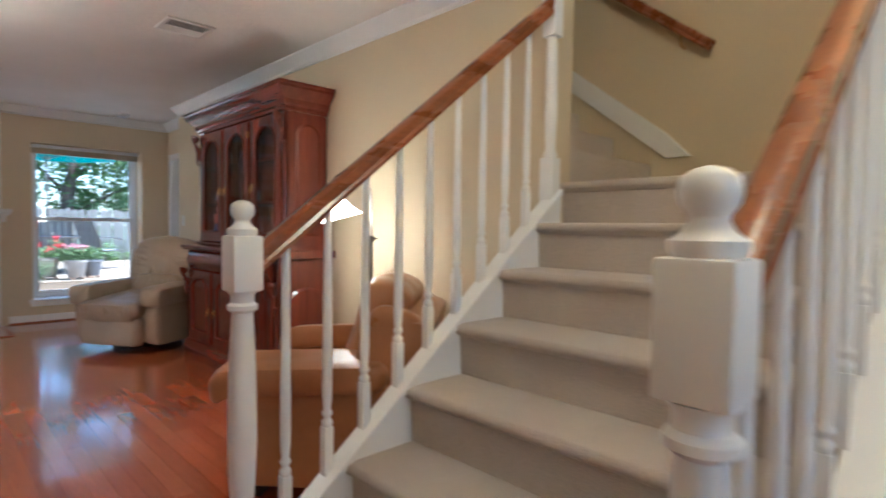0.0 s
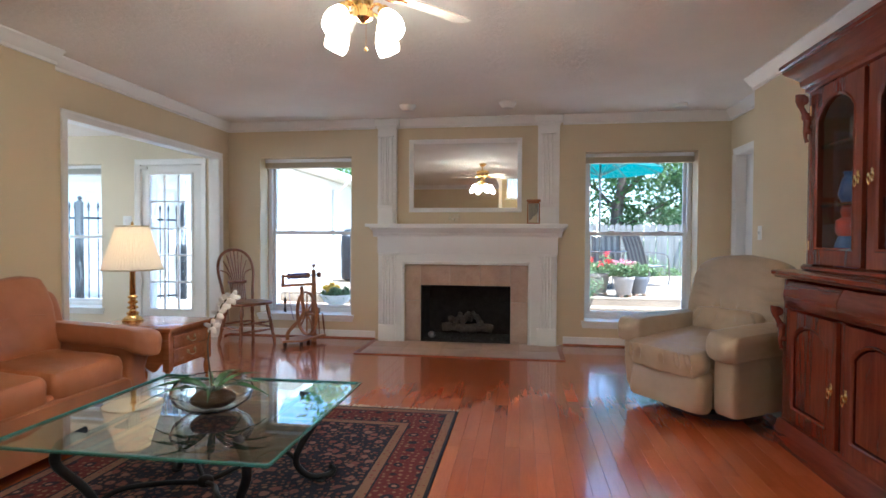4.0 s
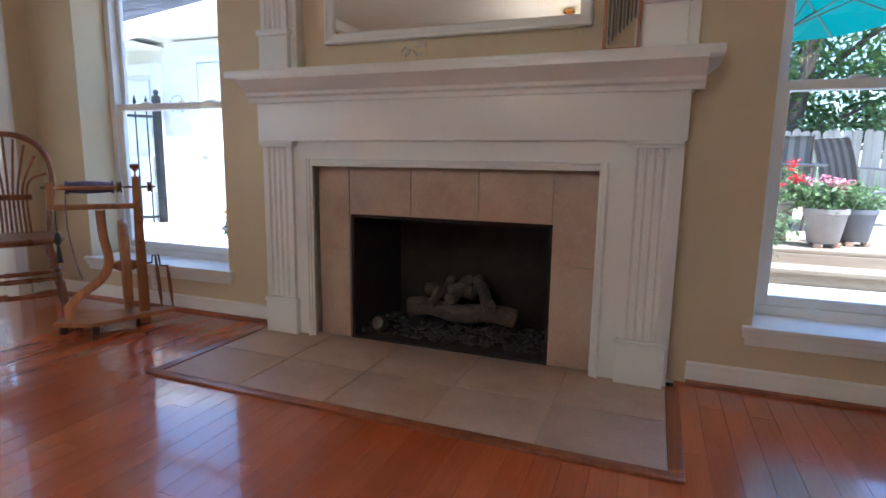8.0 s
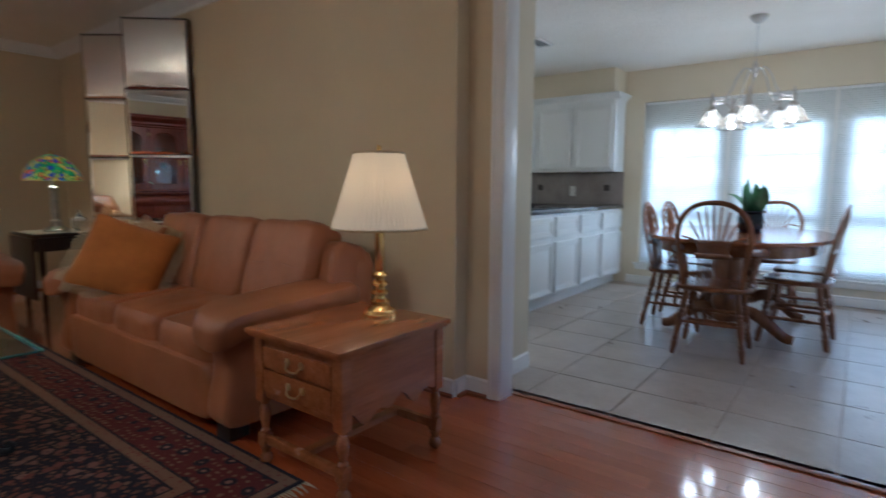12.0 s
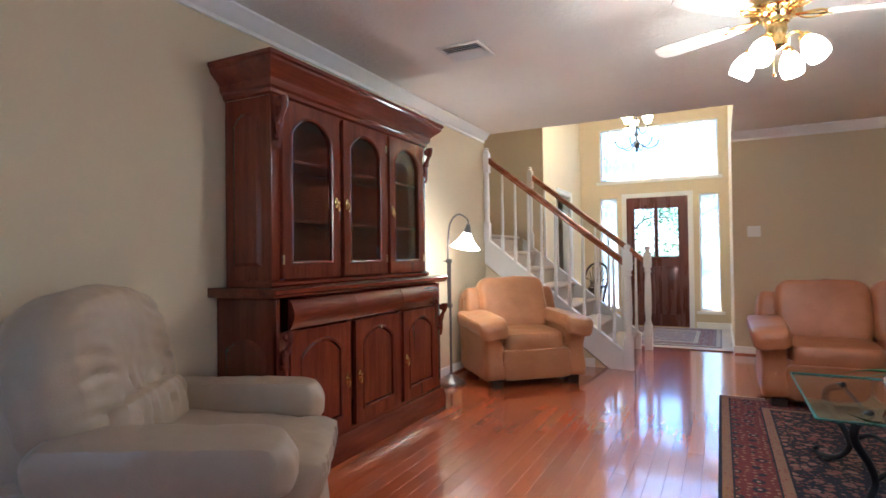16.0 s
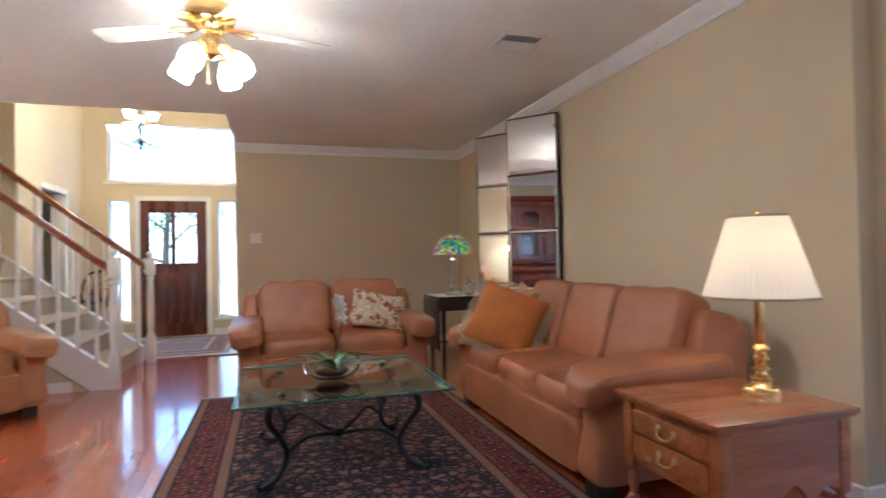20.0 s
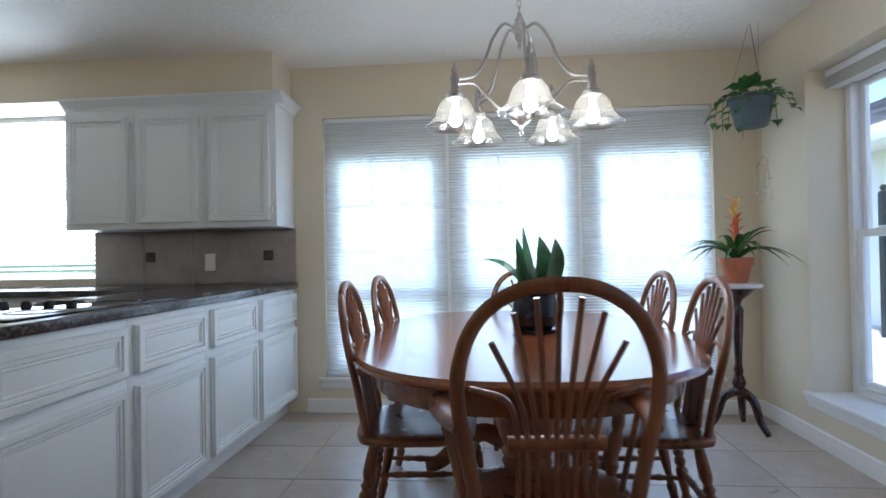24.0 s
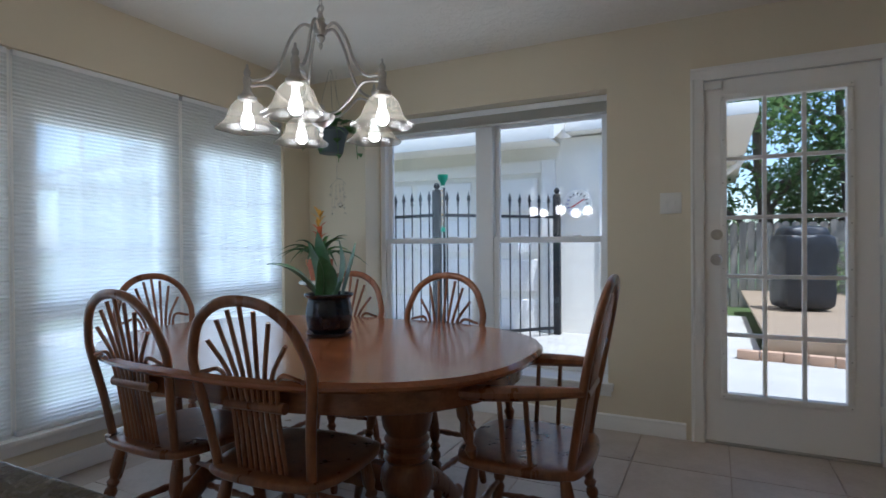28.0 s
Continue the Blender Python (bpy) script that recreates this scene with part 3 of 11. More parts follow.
lining("trim_opening_lining", "y", XL2 - 0.123, XL2 + 0.003, 5.26, 7.4, 2.08)
casing("trim_opening_casing", "y", XL2, 1, 5.27, 7.39, 2.07, 0.06)
lining("trim_hall_lining", "y", XR2 - 0.003, XR2 + 0.123, 6.725, 7.46, 2.04)
casing("trim_hall_casing", "y", XR2, -1, 6.735, 7.45, 2.03, 0.06)
lining("trim_side_lining", "y", 3.187, 3.313, -1.55, -0.75, 2.05)
casing("trim_side_casing", "y", 3.19, -1, -1.54, -0.76, 2.04, 0.06)
lining("trim_patio_lining", "x", Y1 - 0.003, Y1 + 0.303, PD[0], PD[1], PD[3])
casing("trim_patio_casing", "x", Y1, -1, PD[0] + 0.01, PD[1] - 0.01, PD[3] - 0.01, 0.06)
lining("trim_front_lining", "x", -2.453, -2.287, FD[0], FD[1], FD[3])
casing("trim_front_casing", "x", -2.29, 1, FD[0] + 0.01, FD[1] - 0.01, FD[3] - 0.01, 0.07)


# ---- windows ----
def bar(bm, x0, z0, x1, z1, y0, y1, bev=0.003):
    bx(bm, x0, y0, z0, x1, y1, z1, bev)


def sash_window(name, m, w, h, label, rail=0.52, units=1, mull=0.06, head=0.0):
    """A double-hung window in its local x-z plane: outer frame, two sashes, panes and locks. y points outward."""
    root = thing(name, m, label, "window", kind="structure")
    bm = bmesh.new()
    f = 0.045
    bar(bm, 0, 0, f, h, -0.03, 0.05), bar(bm, w - f, 0, w, h, -0.03, 0.05), bar(bm, f, h - f, w - f, h, -0.03, 0.05), bar(bm, f, 0, w - f, f, -0.03, 0.05)
    uw = (w - 2 * f - (units - 1) * mull) / units
    for u in range(1, units):
        x = f + u * uw + (u - 1) * mull
        bar(bm, x, f, x + mull, h - f, -0.035, 0.05)
    if head:
        bar(bm, f, h - f - head, w - f, h - f, -0.025, 0.05)
    part("window_frame", bm, M["vinyl"], root)
    zr = h * rail
    for u in range(units):
        x0 = f + u * (uw + mull)
        x1 = x0 + uw
        for nm, za, zb, y0, s in (("lower_sash", f, zr + 0.02, -0.015, 0.04), ("upper_sash", zr - 0.02, h - f - head, 0.02, 0.034)):
            bm = bmesh.new()
            y1 = y0 + 0.028
            bar(bm, x0, za, x0 + s, zb, y0, y1), bar(bm, x1 - s, za, x1, zb, y0, y1), bar(bm, x0 + s, zb - s, x1 - s, zb, y0, y1), bar(bm, x0 + s, za, x1 - s, za + s, y0, y1)
            sash = part(nm, bm, M["vinyl"], root)
            bm = bmesh.new()
            bx(bm, x0 + s, y0 + 0.012, za + s, x1 - s, y0 + 0.016, zb - s)
            pane = part("pane", bm, M["pane"], sash, "clear glass pane", 0)
            pane.visible_shadow = False
            if nm == "lower_sash":
                for lx in (x0 + uw * 0.25, x0 + uw * 0.75):
                    bm = bmesh.new()
                    bx(bm, lx - 0.03, y0 - 0.004, zb - 0.002, lx + 0.03, y0 + 0.024, zb + 0.012, 0.004)
                    part("sash_lock", bm, M["vinyl"], sash)
    return root


def sill_board(name, x0, x1, z, depth):
    bm = bmesh.new()
    bx(bm, x0 + 0.002, Y1 - 0.0, z - 0.02, x1 - 0.002, Y1 + depth, z + 0.004, 0.002)
    bx(bm, x0 - 0.035, Y1 - 0.035, z - 0.018, x1 + 0.035, Y1 - 0.001, z + 0.006, 0.006)
    bx(bm, x0 - 0.03, Y1 - 0.022, z - 0.045, x1 + 0.03, Y1 - 0.001, z - 0.018, 0.004)
    bx(bm, x0 - 0.02, Y1 - 0.014, z - 0.075, x1 + 0.02, Y1 - 0.001, z - 0.045, 0.004)
    return tagged(put(name, bm, M["trim"]), "deep white painted window sill", "window sill", kind="structure")


sill_board("window_sill_1", W1[0], W1[1], W1[2], 0.22)
sill_board("window_sill_2", W2[0], W2[1], W2[2], 0.22)
sill_board("window_sill_3", W3[0], W3[1], W3[2], 0.22)
sash_window("window_1", pose(W1[0], Y1 + 0.24, W1[2]), W1[1] - W1[0], W1[3] - W1[2], "white double-hung window facing the courtyard")
sash_window("window_2", pose(W2[0], Y1 + 0.24, W2[2]), W2[1] - W2[0], W2[3] - W2[2], "white double-hung window facing the garden")
sash_window("window_3", pose(W3[0], Y1 + 0.24, W3[2]), W3[1] - W3[0], W3[3] - W3[2], "white twin double-hung window above a deep sill", 0.4925, 2, 0.118, 0.036)
M["shade"] = Mat("roller_shade_fabric", srgb(196, 184, 162), 0.8).mottle(0.06, 4, 150, 0.1).m
M["shade_grey"] = Mat("roller_shade_grey", srgb(188, 186, 178), 0.7).mottle(0.05, 4, 150, 0.1).m


def raised_shade(name, hole, mat, label, drop=0.11):
    root = thing(name, None, label, "window shade")
    x0, x1, z = hole[0] + 0.01, hole[1] - 0.01, hole[3]
    bm = bmesh.new()
    bx(bm, x0, Y1 + 0.1, z - 0.045, x1, Y1 + 0.17, z - 0.004, 0.008)
    part("headrail", bm, M["vinyl"], root)
    bm = bmesh.new()
    n = 9
    top, low = z - 0.046, z - drop
    side = [(Y1 + 0.1 + (i % 2) * 0.005, top - (top - low) * i / (2 * n)) for i in range(2 * n + 1)]
    side += [(Y1 + 0.166 - (i % 2) * 0.005, top - (top - low) * i / (2 * n)) for i in range(2 * n, -1, -1)]
    extrude(bm, side, (x0 + 0.004, 0, 0), (0, 1, 0), (0, 0, 1), (1, 0, 0), x1 - x0 - 0.008)
    part("folded_fabric", bm, mat, root, "", 20)


raised_shade("window_shade", W1, M["shade"], "beige pleated shade pulled up to the window's top")
raised_shade("window_shade", W2, M["shade"], "beige pleated shade pulled up to the window's top")
raised_shade("window_shade", W3, M["shade_grey"], "grey pleated shade pulled up above the twin window")

# the large kitchen window: three gridded units behind cellular shades
for i in range(3):
    y0 = 4.757 + i * 0.904
    root = thing(f"window_{4 + i}", pose(XK - 0.095, y0, 0.3, 0, 0, 90), "white gridded kitchen window behind a cellular shade", "window", kind="structure")
    bm = bmesh.new()
    w, h = 0.725, 1.47
    for q in ((0, 0, 0.035, h), (w - 0.035, 0, w, h), (0.035, h - 0.035, w - 0.035, h), (0.035, 0, w - 0.035, 0.035), (0.035, 0.457, w - 0.035, 0.555)):
        bar(bm, *q, -0.02, 0.03)
    part("window_frame", bm, M["vinyl"], root)
    bm = bmesh.new()
    for k in (1, 2):
        bar(bm, 0.035 + k * 0.22 - 0.01, 0.035, 0.035 + k * 0.22 + 0.01, h - 0.035, -0.008, 0.012, 0.002)
    for z in (0.19, 0.81, 1.134):
        bar(bm, 0.035, z - 0.01, w - 0.035, z + 0.01, -0.0085, 0.0125, 0.002)
    part("muntins", bm, M["vinyl"], root)
    bm = bmesh.new()
    bx(bm, 0.036, -0.003, 0.036, w - 0.036, 0.003, h - 0.036)
    part("pane", bm, M["pane"], root, "clear glass pane", 0).visible_shadow = False


def cell_shade():
    s = Mat("cellular_shade", srgb(226, 228, 226), 0.9)
    tl, df, tr = s.n("BsdfTranslucent", Color=(0.93, 0.95, 0.95, 1)), s.n("BsdfDiffuse", Color=(0.72, 0.73, 0.71, 1)), s.n("BsdfTransparent", Color=(0.9, 0.93, 0.94, 1))
    a, b = s.n("MixShader"), s.n("MixShader")
    a.inputs[0].default_value, b.inputs[0].default_value = 0.12, 0.24
    s.link(tl.outputs[0], a.inputs[1]), s.link(df.outputs[0], a.inputs[2])
    s.link(a.outputs[0], b.inputs[1]), s.link(tr.outputs[0], b.inputs[2])
    s.link(b.outputs[0], s.out.inputs[0])
    f = s.noise(s.coords((6, 6, 200)), 3, 3)
    bp = s.n("Bump", Strength=0.15, Distance=0.003)
    s.link(f, bp.inputs["Height"])
    s.link(bp.outputs[0], df.inputs["Normal"])
    return s.m


M["cell"] = cell_shade()
for i in range(3):
    a, b = (4.7, 5.569, 6.461)[i], (5.547, 6.439, 7.305)[i]
    root = thing("cellular_shade", None, "white pleated cellular shade drawn down over the window", "window shade", "shades of the wide window")
    bm = bmesh.new()
    bx(bm, XK - 0.042, a, 2.013, XK - 0.01, b, 2.04, 0.004)
    part("headrail", bm, M["vinyl"], root)
    bm = bmesh.new()
    n = 88
    z0, z1 = 0.27, 2.013
    rows = []
    for k in range(n * 2 + 1):
        z = z1 - (z1 - z0) * k / (n * 2)
        x = XK - 0.013 - (0.006 if k % 2 else 0.0)
        rows.append((bm.verts.new((x, a, z)), bm.verts.new((x, b, z))))
    for p, q in zip(rows, rows[1:]):
        bm.faces.new((p[0], p[1], q[1], q[0]))
    cord = bmesh.new()
    tube(cord, [(XK - 0.02, a - 0.008, 0.28), (XK - 0.02, a - 0.008, 2.02)], 0.0022, 6)
    part("cord", cord, M["vinyl"], root, "thin white pull cord")
    part("pleats", bm, M["cell"], root, "translucent white pleats", 0)
    bm = bmesh.new()
    bx(bm, XK - 0.042, a, 0.245, XK - 0.012, b, 0.27, 0.004)
    part("bottom_rail", bm, M["vinyl"], root)
bm = bmesh.new()
bx(bm, XK - 0.059, 4.692, 0.235, XK - 0.0, 7.313, 0.242, 0.001)
bx(bm, XK + 0.001, 4.64, 0.218, XK + 0.03, 7.36, 0.243, 0.005)
bx(bm, XK + 0.001, 4.66, 0.168, XK + 0.016, 7.34, 0.218, 0.004)
tagged(put("window_sill_4", bm, M["trim"]), "white sill below the shaded kitchen window", "window sill", kind="structure")

# kitchen side window with slatted blind
root = thing("window_7", pose(XK - 0.14, 1.9, 0.95, 0, 0, 90), "white kitchen window above the counter", "window", kind="structure")
bm = bmesh.new()
for q in ((0, 0, 0.04, 1.2), (1.06, 0, 1.1, 1.2), (0.04, 1.16, 1.06, 1.2), (0.04, 0, 1.06, 0.04), (0.04, 0.58, 1.06, 0.62)):
    bar(bm, *q, -0.02, 0.03)
part("window_frame", bm, M["vinyl"], root)
bm = bmesh.new()
bx(bm, 0.041, -0.003, 0.041, 1.059, 0.003, 1.159)
part("pane", bm, M["pane"], root, "clear glass pane", 0).visible_shadow = False
root = thing("slatted_blind", None, "white slatted blind hanging in the side window", "window blind")
bm = bmesh.new()
bx(bm, XK - 0.07, 1.92, 2.1, XK - 0.02, 2.98, 2.145, 0.003)
part("headrail", bm, M["vinyl"], root)
slat_me = None
for i in range(30):
    z = 0.99 + i * 0.037
    if slat_me is None:
        bm = bmesh.new()
        bx(bm, -0.022, 0, -0.0012, 0.022, 1.05, 0.0012)
        ob = part("slat", bm, M["vinyl"], root, smooth=0)
        slat_me = ob.data
    else:
        ob = new("slat", slat_me)
        ob.parent = root
    ob.matrix_basis = pose(XK - 0.045, 1.925, z, 0, -24, 0)

# ---- stairs ----
STEP_X, RUN, RISE = 2.03, 0.25, 0.2
stairs = thing("staircase", None, "carpeted staircase with white sides rising to a landing", "stairs", kind="structure")
for i in range(7):
    bm = bmesh.new()
    x0, x1 = STEP_X + i * RUN, STEP_X + (i + 1) * RUN + 0.055
    if i == 6:
        x1 = 4.6
    z = (i + 1) * RISE
    prof = [(x0 + 0.03, z - RISE + 0.001), (x0 + 0.022, z - 0.05)] + arc(x0 + 0.012, z - 0.02, 0.02, 235, 90, 6) + [(x1, z), (x1, z - 0.04), (x0 + 0.06, z - 0.05), (x0 + 0.06, z - RISE + 0.001)]
    if i == 6:
        prof = [(x0 + 0.03, z - RISE + 0.001), (x0 + 0.022, z - 0.05)] + arc(x0 + 0.012, z - 0.02, 0.02, 235, 90, 6) + [(x1, z), (x1, z - RISE + 0.001)]
    y0, y1 = (YB + 0.045, STAIR_Y - 0.045) if i < 6 else (YB + 0.001, STAIR_Y - 0.001)
    extrude(bm, prof, (0, y0, 0), (1, 0, 0), (0, 0, 1), (0, 1, 0), y1 - y0)
    part("step", bm, M["carpet"], stairs, "beige carpeted step")
for i in range(5):
    bm = bmesh.new()
    y0 = STAIR_Y + 0.05 + i * 0.26
    bx(bm, XR + 0.141, y0, 0.2, 4.599, 5.19 if i == 4 else y0 + 0.3, 1.4 + (i + 1) * 0.19, 0.02)
    part("upper_step", bm, M["carpet"], stairs, "beige carpeted step")
for y0, y1 in ((STAIR_Y - 0.045, STAIR_Y + 0.012), (YB - 0.012, YB + 0.045)):
    bm = bmesh.new()
    s = RISE / RUN
    a, b = STEP_X - 0.03, XR
    extrude(bm, [(a, 0.0), (a + 0.14, 0.0), (b, (b - a - 0.14) * s), (b, (b - a) * s + 0.16), (a, 0.16 + 0.0)], (0, y0, 0), (1, 0, 0), (0, 0, 1), (0, 1, 0), y1 - y0)
    part("stringer", bm, M["trim"], stairs, "white painted sloping side board")
    bm = bmesh.new()
    extrude(bm, [(a - 0.005, 0.16), (b, (b - a) * s + 0.16), (b, (b - a) * s + 0.185), (a - 0.005, 0.185)], (0, y0 - 0.012, 0), (1, 0, 0), (0, 0, 1), (0, 1, 0), y1 - y0 + 0.024)
    part("stringer_cap", bm, M["trim"], stairs)
    bm = bmesh.new()
    extrude(bm, [(a + 0.17, 0.0), (b, 0.0), (b, (b - a - 0.17) * s - 0.001)], (0, (y0 + y1) / 2 - 0.01, 0), (1, 0, 0), (0, 0, 1), (0, 1, 0), 0.02)
    part("spandrel", bm, M["wall"], stairs, "beige painted wall below the stairs")
    bm = bmesh.new()
    bx(bm, a + 0.28, (y0 + y1) / 2 + (0.011 if y0 > 0.5 else -0.023), 0, b, (y0 + y1) / 2 + (0.023 if y0 > 0.5 else -0.011), 0.09, 0.003)
    part("skirting", bm, M["trim"], stairs)
bm = bmesh.new()
extrude(bm, [(1.2, 1.62), (2.5, 2.6), (2.5, 2.75), (1.2, 1.77), (1.05, 1.62)], (4.575, 0, 0), (0, 1, 0), (0, 0, 1), (1, 0, 0), 0.024)
part("upper_skirt", bm, M["trim"], stairs, "white skirt board along the upper flight")


def newel(root, x, y, z, top):
    """A square block post with a turned neck and a rounded cap."""
    h = top - z
    bm = bmesh.new()
    b = 0.044
    m = Matrix.Translation((x, y, z))
    bx(bm, -b, -b, 0, b, b, 0.3, 0.004, m)
    lathe(bm, [(0.04, 0.3), (0.043, 0.315), (0.036, 0.33), (0.03, 0.35), (0.036, 0.42), (0.041, 0.55), (0.038, h - 0.47), (0.031, h - 0.35), (0.03, h - 0.32), (0.042, h - 0.31), (0.042, h - 0.298), (0.033, h - 0.29), (0.033, h - 0.27), (0.043, h - 0.258)], 20, m)
    bx(bm, -b, -b, h - 0.258, b, b, h - 0.1, 0.008, m)
    lathe(bm, [(0.038, h - 0.1), (0.042, h - 0.092), (0.042, h - 0.082), (0.028, h - 0.072), (0.021, h - 0.06), (0.022, h - 0.054), (0.031, h - 0.042), (0.034, h - 0.028), (0.031, h - 0.013), (0.02, h - 0.004), (0.006, h)], 20, m)
    part("newel_post", bm, M["trim"], root, "white turned newel post with a rounded cap")


def baluster(root, x, y, z0, z1):
    bm = bmesh.new()
    h = z1 - z0
    b = 0.016
    m = Matrix.Translation((x, y, z0))
    bx(bm, -b, -b, 0, b, b, 0.16, 0.002, m)
    lathe(bm, [(0.015, 0.16), (0.018, 0.168), (0.018, 0.178), (0.012, 0.186), (0.012, 0.192), (0.017, 0.2), (0.017, 0.207), (0.012, 0.216), (0.016, 0.26), (0.0165, 0.3), (0.014, h * 0.7), (0.0115, h)], 12, m)
    part("baluster", bm, M["trim"], root, "white turned baluster")


RAIL = [(-0.028, 0), (0.028, 0), (0.03, 0.012), (0.024, 0.022), (0.031, 0.036), (0.028, 0.052), (0.014, 0.062), (-0.014, 0.062), (-0.028, 0.052), (-0.031, 0.036), (-0.024, 0.022), (-0.03, 0.012)]
for k, y in enumerate((STAIR_Y - 0.0, -0.04)):
    root = thing("balustrade", None, "white stair balustrade with a reddish wooden handrail", "balustrade", "stair balustrades", kind="structure")
    nx = 1.95 if k == 0 else 1.908
    newel(root, nx, y, 0.0, 1.24)
    xe = XR - 0.03 if k == 0 else 3.35
    s = RISE / RUN
    zr0 = 1.03
    bm = bmesh.new()
    d = Vector((1, 0, s)).normalized()
    up = Vector((-s, 0, 1)).normalized()
    o = Vector((nx + 0.04, y, zr0))
    ln = (xe - nx - 0.04) / d.x
    extrude(bm, RAIL, o, (0, 1, 0), up, d, ln)
    part("handrail", bm, M["rail_wood"], root, "reddish stained wooden handrail")
    n = 9 if k == 0 else 8
    for i in range(n):
        x = nx + 0.135 + i * (xe - nx - 0.17) / n
        z0 = (x - (STEP_X - 0.03)) * s + 0.186
        baluster(root, x, y, z0 - 0.01, zr0 + (x - nx - 0.04) * s + 0.01)
    bm = bmesh.new()
    zt = zr0 + (xe - nx - 0.04) * s
    zb = (xe - STEP_X) * s + 0.18
    m = Matrix.Translation((xe, y, zb))
    h = zt - zb + 0.16
    bx(bm, -0.035, -0.035, 0, 0.035, 0.035, 0.2, 0.003, m)
    lathe(bm, [(0.03, 0.2), (0.034, 0.215), (0.024, 0.24), (0.031, 0.4), (0.027, h - 0.34), (0.024, h - 0.28)], 16, m)
    bx(bm, -0.035, -0.035, h - 0.28, 0.035, 0.035, h - 0.06, 0.004, m)
    lathe(bm, [(0.03, h - 0.06), (0.034, h - 0.045), (0.022, h - 0.03), (0.03, h - 0.012), (0.01, h)], 16, m)
    part("half_newel", bm, M["trim"], root, "white newel post against the wall")
root = thing("wall_handrail", None, "reddish wooden handrail fixed to the stair wall", "handrail", kind="structure")
bm = bmesh.new()
d = Vector((0, 0.79, 0.61)).normalized()
extrude(bm, RAIL, (4.53, 0.95, 2.2), (1, 0, 0), d.cross(Vector((1, 0, 0))) * -1, d, 1.6)
part("rail", bm, M["rail_wood"], root)
for q in (0.2, 1.3):
    bm = bmesh.new()
    p = Vector((4.53, 0.95, 2.2)) + d * q
    tube(bm, [p + Vector((0, 0, 0.0)), p + Vector((0.01, 0, -0.05)), p + Vector((0.069, 0, -0.06))], 0.008)
    part("bracket", bm, M["brass_old"], root)

# ---- fireplace ----
fp = thing("fireplace", None, "white painted fireplace surround with fluted pilasters and a mantel shelf", "fireplace", kind="structure")
FX0, FX1 = -0.03, 1.945
OX0, OX1, OZ = 0.449, 1.449, 0.635      # fire opening
TX0, TX1, TZ = 0.272, 1.638, 0.87     # tile surround
PY = Y1 - 0.1                        # face of the surround boards


def flutes(bm, x0, x1, z0, z1, y, n=4, depth=0.012):
    """A board with upright grooves."""
    w = (x1 - x0)
    m = 0.018
    pts = [(x0, 0.0), (x0 + m, 0.0)]
    p = (w - 2 * m) / n
    for i in range(n):
        a = x0 + m + i * p
        pts += [(a + p * 0.12, 0.0)] + [(a + p * (0.12 + 0.76 * k / 6), depth * math.sin(math.pi * k / 6)) for k in range(1, 6)] + [(a + p * 0.88, 0.0)]
    pts += [(x1, 0.0), (x1, 0.03), (x0, 0.03)]
    extrude(bm, pts, (0, y, z0), (1, 0, 0), (0, 1, 0), (0, 0, 1), z1 - z0)


bm = bmesh.new()
plate(bm, [(FX0, 0), (TX0 - 0.035, 0), (TX0 - 0.035, TZ + 0.035), (TX1 + 0.035, TZ + 0.035), (TX1 + 0.035, 0), (FX1, 0), (FX1, 1.24), (FX0, 1.24)], [], PY, Y1 - 0.001)
part("surround", bm, M["trim"], fp, "white painted surround boards", 25)
bm = bmesh.new()
bx(bm, FX0 - 0.006, PY - 0.022, 0.99, FX1 + 0.006, PY, 1.2, 0.003)
part("frieze", bm, M["trim"], fp)
bm = bmesh.new()
MC = [(0, 0), (0.012, 0), (0.015, 0.02), (0.03, 0.03), (0.034, 0.045), (0.06, 0.07), (0.085, 0.09), (0.095, 0.1), (0.095, 0.115), (0, 0.115)]
extrude(bm, MC, (FX0 - 0.05, PY - 0.022, 1.175), (0, -1, 0), (0, 0, 1), (1, 0, 0), FX1 - FX0 + 0.1)
extrude(bm, MC[:-1] + [(0, 0.115)], (FX0 - 0.006, Y1 - 0.001, 1.175), (-1, 0, 0), (0, 0, 1), (0, -1, 0), 0.12)
extrude(bm, MC[:-1] + [(0, 0.115)], (FX1 + 0.006, Y1 - 0.001, 1.175), (1, 0, 0), (0, 0, 1), (0, -1, 0), 0.12)
part("mantel_moulding", bm, M["trim"], fp, "white stepped moulding below the shelf", 25)
bm = bmesh.new()
bx(bm, -0.157, Y1 - 0.215, 1.285, 2.047, Y1 - 0.001, 1.32, 0.008)
part("mantel_shelf", bm, M["trim"], fp, "white mantel shelf")
for x0, x1 in ((FX0 + 0.02, FX0 + 0.2), (FX1 - 0.2, FX1 - 0.02)):
    bm = bmesh.new()
    flutes(bm, x0 + 0.008, x1 - 0.008, 0.19, 0.97, PY - 0.024)
    part("pilaster", bm, M["trim"], fp, "white fluted pilaster", 30)
    bm = bmesh.new()
    bx(bm, x0 - 0.004, PY - 0.036, 0.0, x1 + 0.004, PY, 0.17, 0.003)
    bx(bm, x0 - 0.01, PY - 0.043, 0.17, x1 + 0.01, PY, 0.182, 0.003)
    bx(bm, x0 - 0.006, PY - 0.038, 0.182, x1 + 0.006, PY, 0.192, 0.003)
    part("plinth_block", bm, M["trim"], fp)
    bm = bmesh.new()
    bx(bm, x0 - 0.006, PY - 0.036, 0.962, x1 + 0.006, PY, 0.975, 0.003)
    bx(bm, x0 - 0.012, PY - 0.044, 0.975, x1 + 0.012, PY, 0.99, 0.003)
    part("capital", bm, M["trim"], fp)
